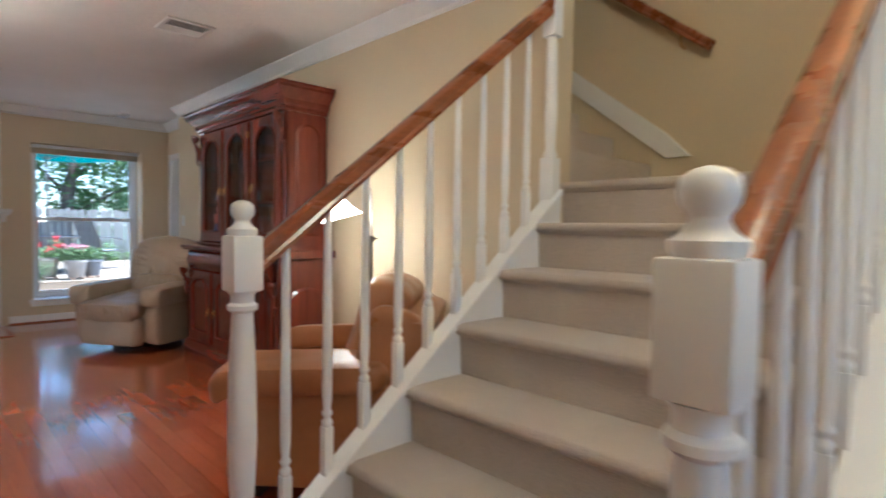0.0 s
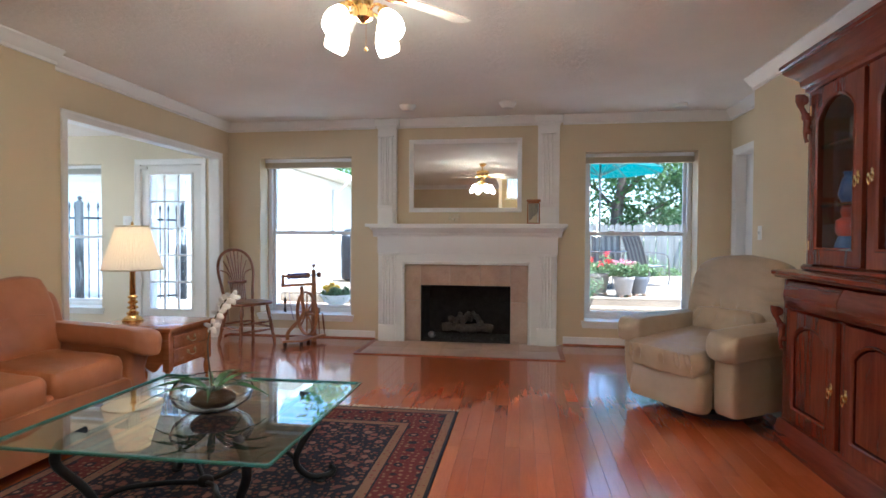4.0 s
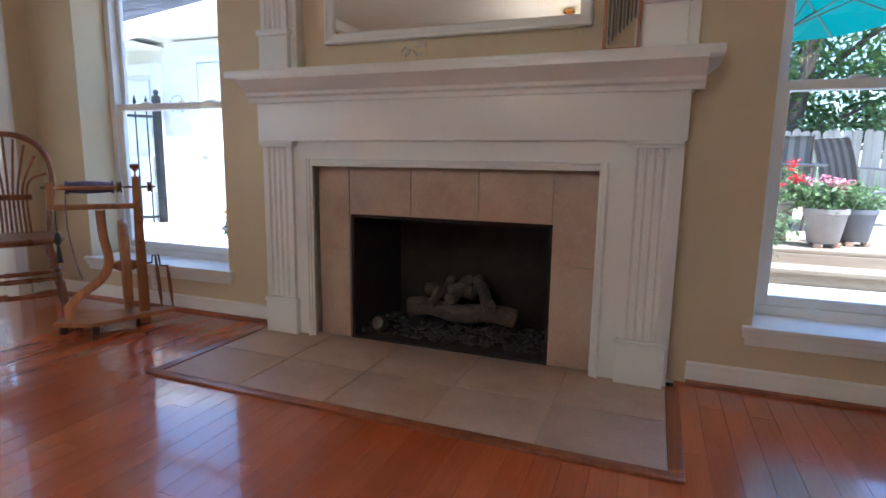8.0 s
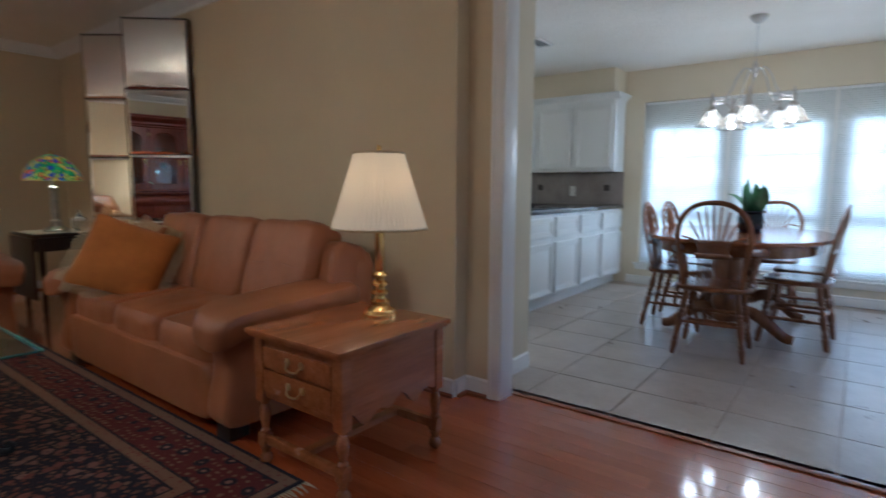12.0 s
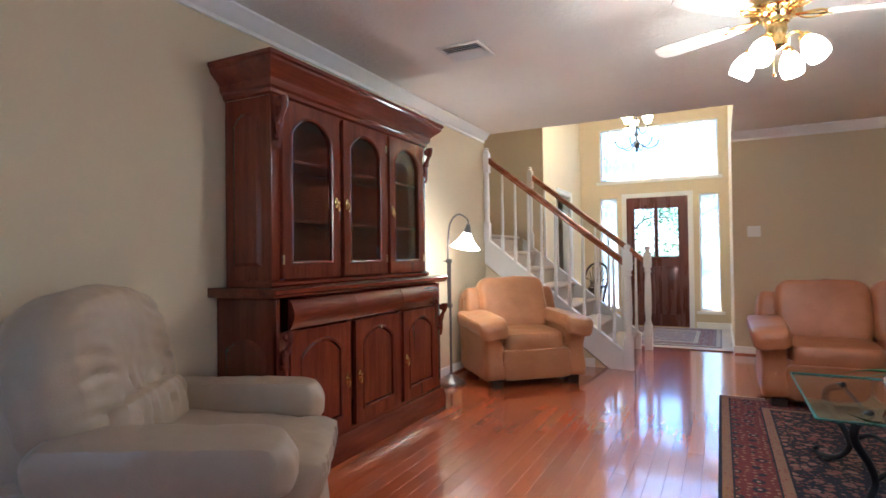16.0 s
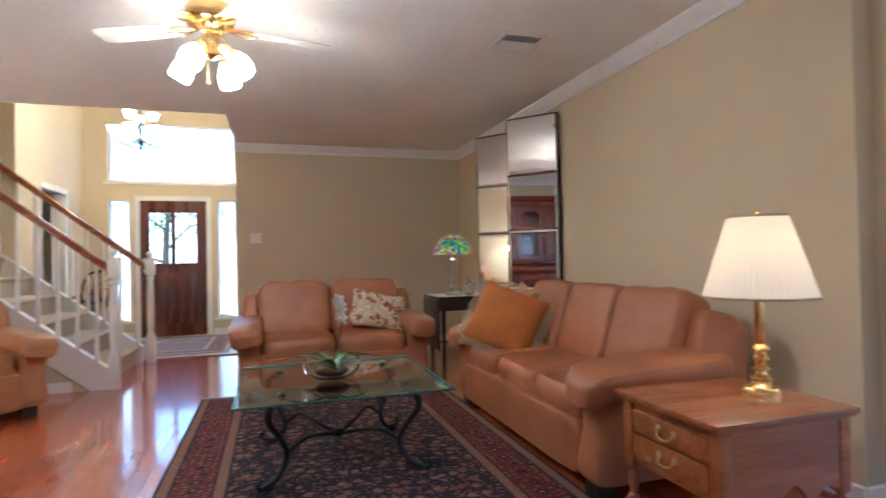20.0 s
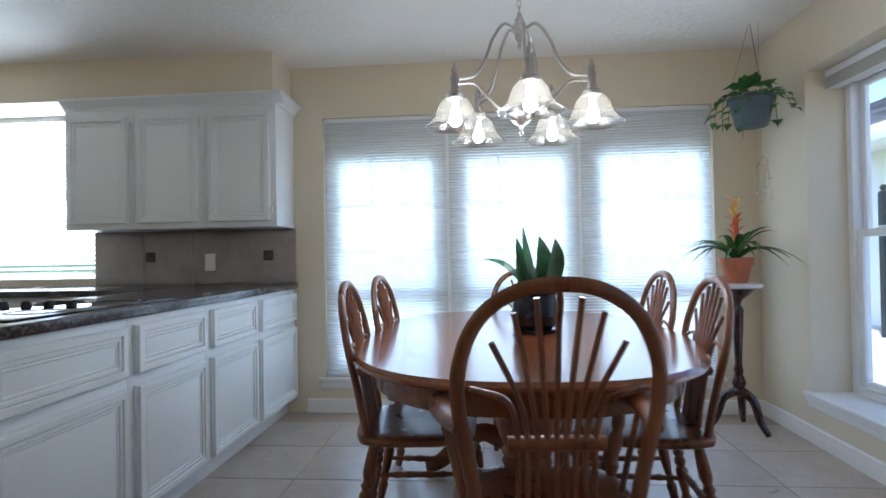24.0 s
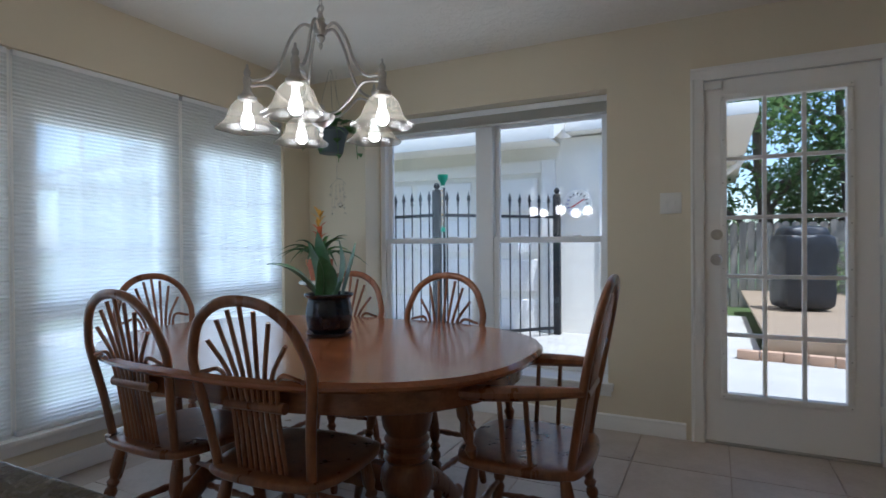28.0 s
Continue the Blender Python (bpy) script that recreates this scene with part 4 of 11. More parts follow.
FR = [(0, 0), (0.035, 0), (0.035, 0.022), (0.027, 0.026), (0.022, 0.018), (0.014, 0.02), (0.01, 0.012), (0.0, 0.012)]
bm = bmesh.new()
extrude(bm, FR, (TX0, PY, 0.0), (-1, 0, 0), (0, -1, 0), (0, 0, 1), TZ + 0.035)
extrude(bm, FR, (TX1, PY, 0.0), (1, 0, 0), (0, -1, 0), (0, 0, 1), TZ + 0.035)
extrude(bm, FR, (TX0, PY, TZ), (0, 0, 1), (0, -1, 0), (1, 0, 0), TX1 - TX0)
part("inner_moulding", bm, M["trim"], fp, "", 25)
# pilasters above the mantel
for x0, x1 in ((-0.05, 0.165), (1.735, 1.965)):
    bm = bmesh.new()
    bx(bm, x0, Y1 - 0.06, 1.321, x1, Y1 - 0.001, 2.42, 0.003)
    bx(bm, x0 - 0.035, Y1 - 0.085, 2.42, x1 + 0.035, Y1 - 0.001, CE - 0.001, 0.012)
    bx(bm, x0 - 0.015, Y1 - 0.072, 2.395, x1 + 0.015, Y1 - 0.001, 2.42, 0.005)
    part("upper_pilaster_board", bm, M["trim"], fp)
    xm = (x0 + x1) / 2 - 0.012
    bm = bmesh.new()
    flutes(bm, xm - 0.075, xm + 0.075, 1.53, 2.29, Y1 - 0.082)
    part("upper_pilaster", bm, M["trim"], fp, "white fluted pilaster above the mantel", 30)
    bm = bmesh.new()
    bx(bm, xm - 0.085, Y1 - 0.09, 1.322, xm + 0.085, Y1 - 0.06, 1.5, 0.003)
    bx(bm, xm - 0.095, Y1 - 0.1, 1.5, xm + 0.095, Y1 - 0.06, 1.53, 0.006)
    part("upper_plinth", bm, M["trim"], fp)
    bm = bmesh.new()
    bx(bm, xm - 0.09, Y1 - 0.098, 2.29, xm + 0.09, Y1 - 0.06, 2.315, 0.006)
    part("upper_capital", bm, M["trim"], fp)
# firebox
M["firebrick"] = Mat("sooty_firebrick", (0.035, 0.026, 0.022), 0.95).mottle(0.45, 9, 50, 0.4, 0.01).m
for name, q in (("firebox_back", (OX0 - 0.05, Y1 + 0.5, 0.0, OX1 + 0.05, Y1 + 0.54, 0.8)), ("firebox_side", (OX0 + 0.001, Y1 - 0.043, 0.0, OX0 + 0.014, Y1 + 0.5, OZ - 0.001)), ("firebox_side", (OX1 - 0.014, Y1 - 0.043, 0.0, OX1 - 0.001, Y1 + 0.5, OZ - 0.001)),
                ("firebox_lintel", (OX0 + 0.014, Y1 - 0.04, OZ - 0.014, OX1 - 0.014, Y1 + 0.5, OZ - 0.001)), ("firebox_floor", (OX0, Y1 - 0.05, -0.01, OX1, Y1 + 0.5, 0.012))):
    bm = bmesh.new()
    bx(bm, *q)
    part(name, bm, M["firebrick"], fp, "soot-blackened firebox lining")
# tile surround pieces
gr = bmesh.new()
bx(gr, TX0, Y1 - 0.05, 0.005, OX0 - 0.002, Y1 - 0.001, TZ)
bx(gr, OX1 + 0.002, Y1 - 0.05, 0.005, TX1, Y1 - 0.001, TZ)
bx(gr, OX0 - 0.002, Y1 - 0.05, OZ + 0.002, OX1 + 0.002, Y1 - 0.001, TZ)
part("tile_backing", gr, M["grout"], fp)


def tile_piece(parent, x0, y0, z0, x1, y1, z1, mat, name="tile"):
    bm = bmesh.new()
    bx(bm, x0, y0, z0, x1, y1, z1, 0.0025)
    return part(name, bm, mat, parent)


g = 0.003
for x0, x1 in ((TX0, OX0), (OX1, TX1)):
    for z0, z1 in ((0.008, 0.46), (0.46, TZ)):
        tile_piece(fp, x0 + g, Y1 - 0.058, z0 + g, x1 - g, Y1 - 0.045, z1 - g, M["hearth"])
for i in range(3):
    a, b = OX0 + i * (OX1 - OX0) / 3, OX0 + (i + 1) * (OX1 - OX0) / 3
    tile_piece(fp, a + g, Y1 - 0.058, OZ + g, b - g, Y1 - 0.045, TZ - g, M["hearth"])
# hearth
HX0, HX1, HY = -0.05, 1.945, 6.83
hearth = thing("hearth", None, "beige stone-tiled hearth flush with the wood floor", "hearth", kind="structure")
bm = bmesh.new()
bx(bm, HX0, HY, -0.03, HX1, Y1 - 0.02, 0.002)
part("bed", bm, M["grout"], hearth)
for i in range(5):
    a, b = HX0 + i * (HX1 - HX0) / 5, HX0 + (i + 1) * (HX1 - HX0) / 5
    for y0, y1 in ((HY, HY + 0.34), (HY + 0.34, Y1 - 0.06)):
        tile_piece(hearth, a + g, y0 + g, -0.005, b - g, y1 - g, 0.006, M["hearth"])
for q in ((HX0 - 0.045, HY - 0.045, HX1 + 0.045, HY), (HX0 - 0.045, HY, HX0, Y1 - 0.1), (HX1, HY, HX1 + 0.045, Y1 - 0.1)):
    bm = bmesh.new()
    bx(bm, q[0], q[1], -0.01, q[2], q[3], 0.01, 0.004)
    part("wood_border", bm, M["oak_trim"], hearth, "reddish wooden border strip")

# ---- floors ----
def boards():
    """Narrow boards along the room; those near the walk are pieces of their own."""
    floor = thing("floor", None, "glossy reddish-orange hardwood strip floor", "floor", kind="structure")
    bm = bmesh.new()
    bx(bm, XL2 - 0.12, YB - 0.12, -0.06, XR2 + 0.1, Y1 + 0.05, -0.014)
    part("subfloor", bm, M["gap"], floor)
    rng = random.Random(4)
    wide = 0.083
    rest = bmesh.new()
    x = XL2 - 0.2
    near = 0
    shapes = {}
    while x < XR2 + 0.02:
        y = YB - 0.02 - rng.random() * 0.8
        while y < Y1:
            ln = rng.choice((0.6, 0.8, 1.0, 1.2, 1.5, 1.8))
            a, b = max(y, YB - 0.02), min(y + ln, Y1)
            y += ln
            if b - a < 0.03:
                continue
            if HX0 - 0.005 < x + wide / 2 < HX1 + 0.005 and b > HY - 0.045:
                if a > HY - 0.05:
                    continue
                b = HY - 0.047
            key = round(b - a, 3)
            cx, cy = x + wide / 2, (a + b) / 2
            if -1.2 < cx < 3.0 and 1.6 < cy < 7.4 and near < 290:
                near += 1
                if key not in shapes:
                    q = bmesh.new()
                    bx(q, -wide / 2 + 0.0003, -key / 2 + 0.0003, -0.014, wide / 2 - 0.0003, key / 2 - 0.0003, 0.0, 0.0007)
                    ob = part("board", q, M["boards"], floor, smooth=0)
                    shapes[key] = ob.data
                else:
                    ob = new("board", shapes[key])
                    ob.parent = floor
                ob.matrix_basis = pose(cx, cy, 0)
            else:
                vs = [rest.verts.new(p) for p in ((x + 0.0006, a + 0.0006, 0), (x + wide - 0.0006, a + 0.0006, 0), (x + wide - 0.0006, b - 0.0006, 0), (x + 0.0006, b - 0.0006, 0))]
                vd = [rest.verts.new(v.co + Vector((0, 0, -0.014))) for v in vs]
                rest.faces.new(vs)
                for i in range(4):
                    rest.faces.new((vs[i], vd[i], vd[(i + 1) % 4], vs[(i + 1) % 4]))
        x += wide
    ob = part("far_boards", rest, M["boards"], floor, smooth=0)
    ob["kind"] = "stuff"


def kitchen_tiles():
    floor = thing("floor_kitchen", None, "beige stone-look tiled kitchen floor", "floor", kind="structure")
    bm = bmesh.new()
    bx(bm, XK - 0.1, 1.3, -0.06, XL2 - 0.12, Y1 + 0.05, -0.004)
    part("grout_bed", bm, M["grout"], floor)
    s = 0.455
    shape = None
    y = Y1
    for j in range(14):
        for i in range(8):
            x1, y1 = XL2 - 0.125 - i * s, Y1 - j * s
            x0, y0 = max(x1 - s, XK - 0.08), max(y1 - s, 1.35)
            if x1 - x0 < 0.03 or y1 - y0 < 0.03:
                continue
            full = abs(x1 - x0 - s) < 1e-6 and abs(y1 - y0 - s) < 1e-6
            if full and shape is not None:
                ob = new("tile", shape)
                ob.parent = floor
            else:
                bm = bmesh.new()
                hx, hy = (x1 - x0) / 2 - 0.003, (y1 - y0) / 2 - 0.003
                bx(bm, -hx, -hy, -0.01, hx, hy, 0.0, 0.002)
                ob = part("tile", bm, M["tile"], floor, smooth=0)
                if full:
                    shape = ob.data
            ob.matrix_basis = pose((x0 + x1) / 2, (y0 + y1) / 2, 0)


def foyer_tiles():
    floor = thing("floor_foyer", None, "pale tiled foyer floor", "floor", kind="structure")
    bm = bmesh.new()
    bx(bm, 0.9, -2.44, -0.06, 4.6, YB - 0.16, -0.004)
    part("grout_bed", bm, M["grout"], floor)
    for j in range(6):
        for i in range(6):
            x0, y1 = 1.0 + i * 0.4, YB - 0.16 - j * 0.4
            bm = bmesh.new()
            bx(bm, x0 + 0.003, max(y1 - 0.4, -2.44) + 0.003, -0.01, x0 + 0.397, y1 - 0.003, 0.0, 0.002)
            part("tile", bm, M["tile"], floor, smooth=0)


bm = bmesh.new()
bx(bm, XL2 - 0.155, 5.275, -0.01, XL2 - 0.115, 7.385, 0.008, 0.004)
tagged(put("trim_threshold", bm, M["oak_trim"]), "wooden strip where wood floor meets tile", "threshold", kind="structure")
bm = bmesh.new()
bx(bm, 1.0, YB - 0.16, -0.01, 3.3, YB - 0.12, 0.008, 0.004)
tagged(put("trim_threshold_foyer", bm, M["oak_trim"]), "wooden strip where wood floor meets foyer tile", "threshold", kind="structure")
slab("floor_hall", [(XR2 + 0.1, 6.28, -0.06, 5.0, Y1 + 0.1, -0.001)], M["carpet"], "beige carpet of the hall beyond the doorway", "floor")

# ---- living room furniture ----
def arch_loop(x0, x1, z0, z1, rise, n=10):
    """A panel outline with an arched head, counter-clockwise."""
    w = (x1 - x0) / 2
    r = (w * w + rise * rise) / (2 * rise)
    cz = z1 - r
    a = math.degrees(math.asin(min(1.0, w / r)))
    return [(x0, z0), (x1, z0)] + arc((x0 + x1) / 2, cz, r, 90 - a, 90 + a, n)


def inset_loop(loop, d):
    c = (sum(p for p, _ in loop) / len(loop), sum(q for _, q in loop) / len(loop))
    w = max(p for p, _ in loop) - min(p for p, _ in loop)
    h = max(q for _, q in loop) - min(q for _, q in loop)
    m = ((max(p for p, _ in loop) + min(p for p, _ in loop)) / 2, (max(q for _, q in loop) + min(q for _, q in loop)) / 2)
    return [(m[0] + (p - m[0]) * (w - 2 * d) / w, m[1] + (q - m[1]) * (h - 2 * d) / h) for p, q in loop]


def moulding_ring(bm, loop, y, d0, d1, h):
    """A raised bead that follows an outline."""
    a, b, c = inset_loop(loop, -d0), inset_loop(loop, (d1 - d0) / 2), inset_loop(loop, d1)
    n = len(loop)
    rows = [[bm.verts.new((p, yy, q)) for p, q in l] for l, yy in ((a, y), (inset_loop(loop, 0), y - h), (b, y - h * 0.8), (c, y + 0.001))]
    for r, s in zip(rows, rows[1:]):
        for i in range(n):
            j = (i + 1) % n
            bm.faces.new((r[i], r[j], s[j], s[i]))


def raised_panel(bm, loop, y, h=0.012):
    """A fielded panel: bevelled edge and a flat middle, facing -y."""
    rows = [[bm.verts.new((p, yy, q)) for p, q in l] for l, yy in ((loop, y), (inset_loop(loop, 0.02), y - h), (inset_loop(loop, 0.026), y - h))]
    n = len(loop)
    for r, s in zip(rows, rows[1:]):
        for i in range(n):
            j = (i + 1) % n
            bm.faces.new((r[i], r[j], s[j], s[i]))
    bm.faces.new(rows[-1])


def drop_handle(parent, x, y, z, mat):
    """A small brass back plate with a hanging drop."""
    bm = bmesh.new()
    lathe(bm, [(0.014, 0), (0.016, 0.003), (0.008, 0.006), (0.006, 0.014), (0.009, 0.018), (0.0, 0.02)], 10, Matrix.Translation((x, y, z)) @ pose(0, 0, 0, 90))
    bx(bm, x - 0.009, y - 0.003, z - 0.03, x + 0.009, y, z + 0.03, 0.001)
    tube(bm, curve([(x, y - 0.014, z), (x + 0.012, y - 0.016, z - 0.02), (x, y - 0.014, z - 0.045), (x - 0.012, y - 0.016, z - 0.02), (x, y - 0.014, z)], 12), 0.003, 6)
    part("handle", bm, mat, parent, "ornate brass drop handle")


def carved_corbel(parent, x, y, z, h, w=0.05, d=0.055):
    """A scrolled bracket with overlapping lobes."""
    bm = bmesh.new()
    n = 14
    pts, rad = [], []
    for i in range(n + 1):
        t = i / n
        pts.append((x, y - d * (0.25 + 0.75 * (1 - t) ** 1.3) - 0.01 * math.sin(t * 9), z + h * (1 - t)))
        rad.append(w * 0.5 * (0.55 + 0.45 * abs(math.cos(t * 5.2))) * (1 - 0.45 * t))
    tube(bm, pts, rad, 10)
    for t, s in ((0.08, 1.0), (0.42, 0.8), (0.72, 0.6)):
        for sx in (-1, 1):
            cushion(bm, w * 0.55 * s, d * 0.7, h * 0.2 * s, Matrix.Translation((x + sx * w * 0.28, y - d * (1 - t) * 0.75, z + h * (1 - t) - 0.01)), (2, 2, 2), 3)
    part("carved_bracket", bm, M["mahogany"], parent, "carved scroll bracket")


def china_cabinet():
    root = thing("china_cabinet", pose(3.462, 4.03, 0, 0, 0, -90), "tall dark mahogany china cabinet with arched glass doors", "cabinet")
    W, D = 1.72, 0.41
    body = bmesh.new()
    h = W / 2
    bx(body, -h, -D, 0.12, -h + 0.025, 0, 0.94, 0.003), bx(body, h - 0.025, -D, 0.12, h, 0, 0.94, 0.003)
    bx(body, -h + 0.025, -0.02, 0.12, h - 0.025, 0, 0.94), bx(body, -h + 0.025, -D, 0.12, h - 0.025, 0, 0.15)
    part("base", body, M["mahogany"], root, "dark mahogany lower case")
    for x in (-h, -h / 3 - 0.025, h / 3 - 0.025, h - 0.075):
        box_part("stile", root, M["mahogany"], x, -D - 0.002, 0.166, x + (0.075 if abs(x) > h / 2 else 0.05), -D + 0.02, 0.78, 0.002)
    box_part("bottom_rail", root, M["mahogany_h"], -h, -D - 0.002, 0.13, h, -D + 0.02, 0.165, 0.002)
    bm = bmesh.new()
    extrude(bm, [(0, 0), (0.03, 0), (0.03, 0.09), (0.022, 0.1), (0.018, 0.12), (0.004, 0.14), (0, 0.14)], (-h - 0.03, -D, 0), (0, -1, 0), (0, 0, 1), (1, 0, 0), W + 0.06)
    bx(bm, -h - 0.03, -D, 0, -h - 0.001, 0, 0.13, 0.004), bx(bm, h + 0.001, -D, 0, h + 0.03, 0, 0.13, 0.004)
    part("plinth", bm, M["mahogany_h"], root)
    # bowed frieze of drawers
    for i in range(3):
        a, b = -h + 0.08 + i * (W - 0.16) / 3, -h + 0.08 + (i + 1) * (W - 0.16) / 3
        bm = bmesh.new()
        prof = [(0, 0)] + [(0.012 + 0.03 * math.sin(math.pi * k / 8), 0.15 * k / 8) for k in range(9)] + [(0, 0.15)]
        extrude(bm, prof, (a + 0.002, -D, 0.785), (0, -1, 0), (0, 0, 1), (1, 0, 0), b - a - 0.004)
        part("drawer", bm, M["mahogany_h"], root, "rounded drawer front")
    bm = bmesh.new()
    extrude(bm, [(0.5, 0), (0, 0), (-0.028, 0.006), (-0.034, 0.016), (-0.05, 0.024), (-0.05, 0.042), (-0.04, 0.05), (0.5, 0.05)], (-h - 0.05, -D, 0.945), (0, 1, 0), (0, 0, 1), (1, 0, 0), W + 0.1)
    part("counter", bm, M["mahogany_h"], root, "moulded mahogany ledge")
    # lower doors
    dw = (W - 0.15 - 0.1) / 3
    for i in range(3):
        x0 = -h + 0.075 + i * (dw + 0.05)
        x1, z0, z1 = x0 + dw, 0.17, 0.775
        loop = arch_loop(x0 + 0.075, x1 - 0.075, z0 + 0.075, z1 - 0.06, 0.075)
        bm = bmesh.new()
        plate(bm, [(x0 + 0.002, z0), (x1 - 0.002, z0), (x1 - 0.002, z1), (x0 + 0.002, z1)], [loop], -D - 0.02, -D + 0.004)
        door = part("door", bm, M["mahogany"], root, "arched panelled door", 25)
        bm = bmesh.new()
        raised_panel(bm, loop, -D + 0.001, 0.014)
        part("panel", bm, M["mahogany"], door, "", 25)
        bm = bmesh.new()
        moulding_ring(bm, loop, -D - 0.02, 0.004, 0.012, 0.007)
        part("moulding", bm, M["mahogany"], door)
        drop_handle(door, (x1 - 0.035) if i == 0 else (x0 + 0.035), -D - 0.02, 0.45, M["brass"])
    for sx in (-1, 1):
        carved_corbel(root, sx * (h - 0.035), -D - 0.005, 0.55, 0.24)
    # upper case
    U, UD, z0, z1 = 1.6, 0.325, 0.995, 1.975
    u = U / 2
    bm = bmesh.new()
    bx(bm, -u, -UD, z0, -u + 0.025, 0, z1, 0.003), bx(bm, u - 0.025, -UD, z0, u, 0, z1, 0.003)
    bx(bm, -u + 0.025, -0.02, z0, u - 0.025, 0, z1), bx(bm, -u + 0.025, -UD, z0, u - 0.025, -0.02, z0 + 0.03), bx(bm, -u + 0.025, -UD, z1 - 0.03, u - 0.025, -0.02, z1)
    part("upper_case", bm, M["mahogany"], root, "dark mahogany upper case")
    for x in (-u, -u / 3 - 0.02, u / 3 - 0.02, u - 0.06):
        box_part("stile", root, M["mahogany"], x, -UD - 0.002, z0 + 0.03, x + (0.06 if abs(x) > u / 2 else 0.04), -UD + 0.02, z1, 0.002)
    bm = bmesh.new()
    extrude(bm, [(0.3, 0), (0, 0), (-0.02, 0.008), (-0.02, 0.022), (-0.006, 0.035), (0.3, 0.035)], (-u - 0.02, -UD, 0.996), (0, 1, 0), (0, 0, 1), (1, 0, 0), U + 0.04)
    part("waist_moulding", bm, M["mahogany_h"], root)
    for sx in (-1, 1):
        for dd, za, zb in ((D, 0.2, 0.74), (UD, 1.1, 1.9)):
            bm = bmesh.new()
            raised_panel(bm, arch_loop(0.06, dd - 0.07, za, zb, 0.07), 0, 0.012)
            wv = h if dd == D else u
            m = Matrix.Translation((sx * wv, 0, 0)) @ Matrix(((0, -sx, 0, 0), (-1, 0, 0, 0), (0, 0, 1, 0), (0, 0, 0, 1)))
            bmesh.ops.transform(bm, matrix=m, verts=bm.verts[:])
            if sx > 0:
                bmesh.ops.reverse_faces(bm, faces=bm.faces[:])
            part("side_panel", bm, M["mahogany"], root, "", 25)
    for z in (1.34, 1.66):
        bm = bmesh.new()
        bx(bm, -u + 0.026, -UD + 0.04, z, u - 0.026, -0.021, z + 0.018, 0.003)
        part("shelf", bm, M["mahogany_h"], root, "mahogany shelf behind glass")
    dw = (U - 0.12 - 0.08) / 3
    for i in range(3):
        x0 = -u + 0.06 + i * (dw + 0.04)
        x1 = x0 + dw
        za, zb = z0 + 0.04, z1 - 0.01
        loop = arch_loop(x0 + 0.065, x1 - 0.065, za + 0.08, zb - 0.06, 0.1, 12)
        bm = bmesh.new()
        plate(bm, [(x0 + 0.002, za), (x1 - 0.002, za), (x1 - 0.002, zb), (x0 + 0.002, zb)], [loop], -UD - 0.02, -UD + 0.004)
        door = part("glass_door", bm, M["mahogany"], root, "arched glazed door", 25)
        bm = bmesh.new()
        moulding_ring(bm, loop, -UD - 0.02, 0.004, 0.012, 0.007)
        part("moulding", bm, M["mahogany"], door)
        bm = bmesh.new()
        bm.faces.new([bm.verts.new((p, -UD - 0.006, q)) for p, q in inset_loop(loop, -0.004)])
        pane = part("glass", bm, M["pane"], door, "clear glass", 0)
        pane.visible_shadow = False
        drop_handle(door, (x1 - 0.032) if i == 0 else (x0 + 0.032), -UD - 0.02, 1.46, M["brass"])
        for zz in (za + 0.1, zb - 0.1):
            bm = bmesh.new()
            hx = x0 + 0.003 if i == 0 else x1 - 0.003
            lathe(bm, [(0.004, 0), (0.004, 0.05)], 8, Matrix.Translation((hx, -UD - 0.022, zz - 0.025)))
            part("hinge", bm, M["brass_old"], door)
    # cornice in steps
    bm = bmesh.new()
    prof = [(0.0, 0.0), (0.015, 0.01), (0.015, 0.03), (0.03, 0.04), (0.036, 0.06), (0.036, 0.075), (0.06, 0.1), (0.09, 0.125), (0.1, 0.14), (0.1, 0.155), (0.112, 0.162), (0.112, 0.18), (0, 0.18)]
    rows = []
    for p, q in prof:
        rows.append([bm.verts.new(c) for c in ((-u - p, 0, z1 + q), (-u - p, -UD - p, z1 + q), (u + p, -UD - p, z1 + q), (u + p, 0, z1 + q))])
    for r, s in zip(rows, rows[1:]):
        for i in range(3):
            bm.faces.new((r[i], r[i + 1], s[i + 1], s[i]))
    bmesh.ops.recalc_face_normals(bm, faces=bm.faces[:])
    part("cornice", bm, M["mahogany_h"], root, "deep stepped mahogany cornice", 25)
    for sx in (-1, 1):
        carved_corbel(root, sx * (u - 0.03), -UD - 0.005, 1.7, 0.26)
    return root


china_cabinet()


# things inside the cabinet, behind the glass
def cabinet_spot(lx, ly, z):
    return Matrix.Translation((3.462 + ly, 4.03 - lx, z))


M["crystal"] = Mat("cut_glass", (0.9, 0.93, 0.95), 0.05, Transmission_Weight=0.9, IOR=1.45).m
M["red_glaze"] = Mat("red_glaze", (0.45, 0.05, 0.03), 0.3).mottle(0.2, 20, 90, 0.05).m
M["blue_glaze"] = Mat("blue_glaze", (0.03, 0.1, 0.32), 0.3).mottle(0.2, 20, 90, 0.05).m
M["cream_china"] = Mat("cream_china", (0.75, 0.68, 0.55), 0.25).mottle(0.08, 20, 90, 0.02).m


def turned_thing(name, m, prof, mat, label, category, seg=20, flute=0, depth=0.0):
    bm = bmesh.new()
    lathe(bm, prof, seg, None, flute, depth)
    ob = put(name, bm, mat)
    ob.matrix_world = m
    return tagged(ob, label, category)


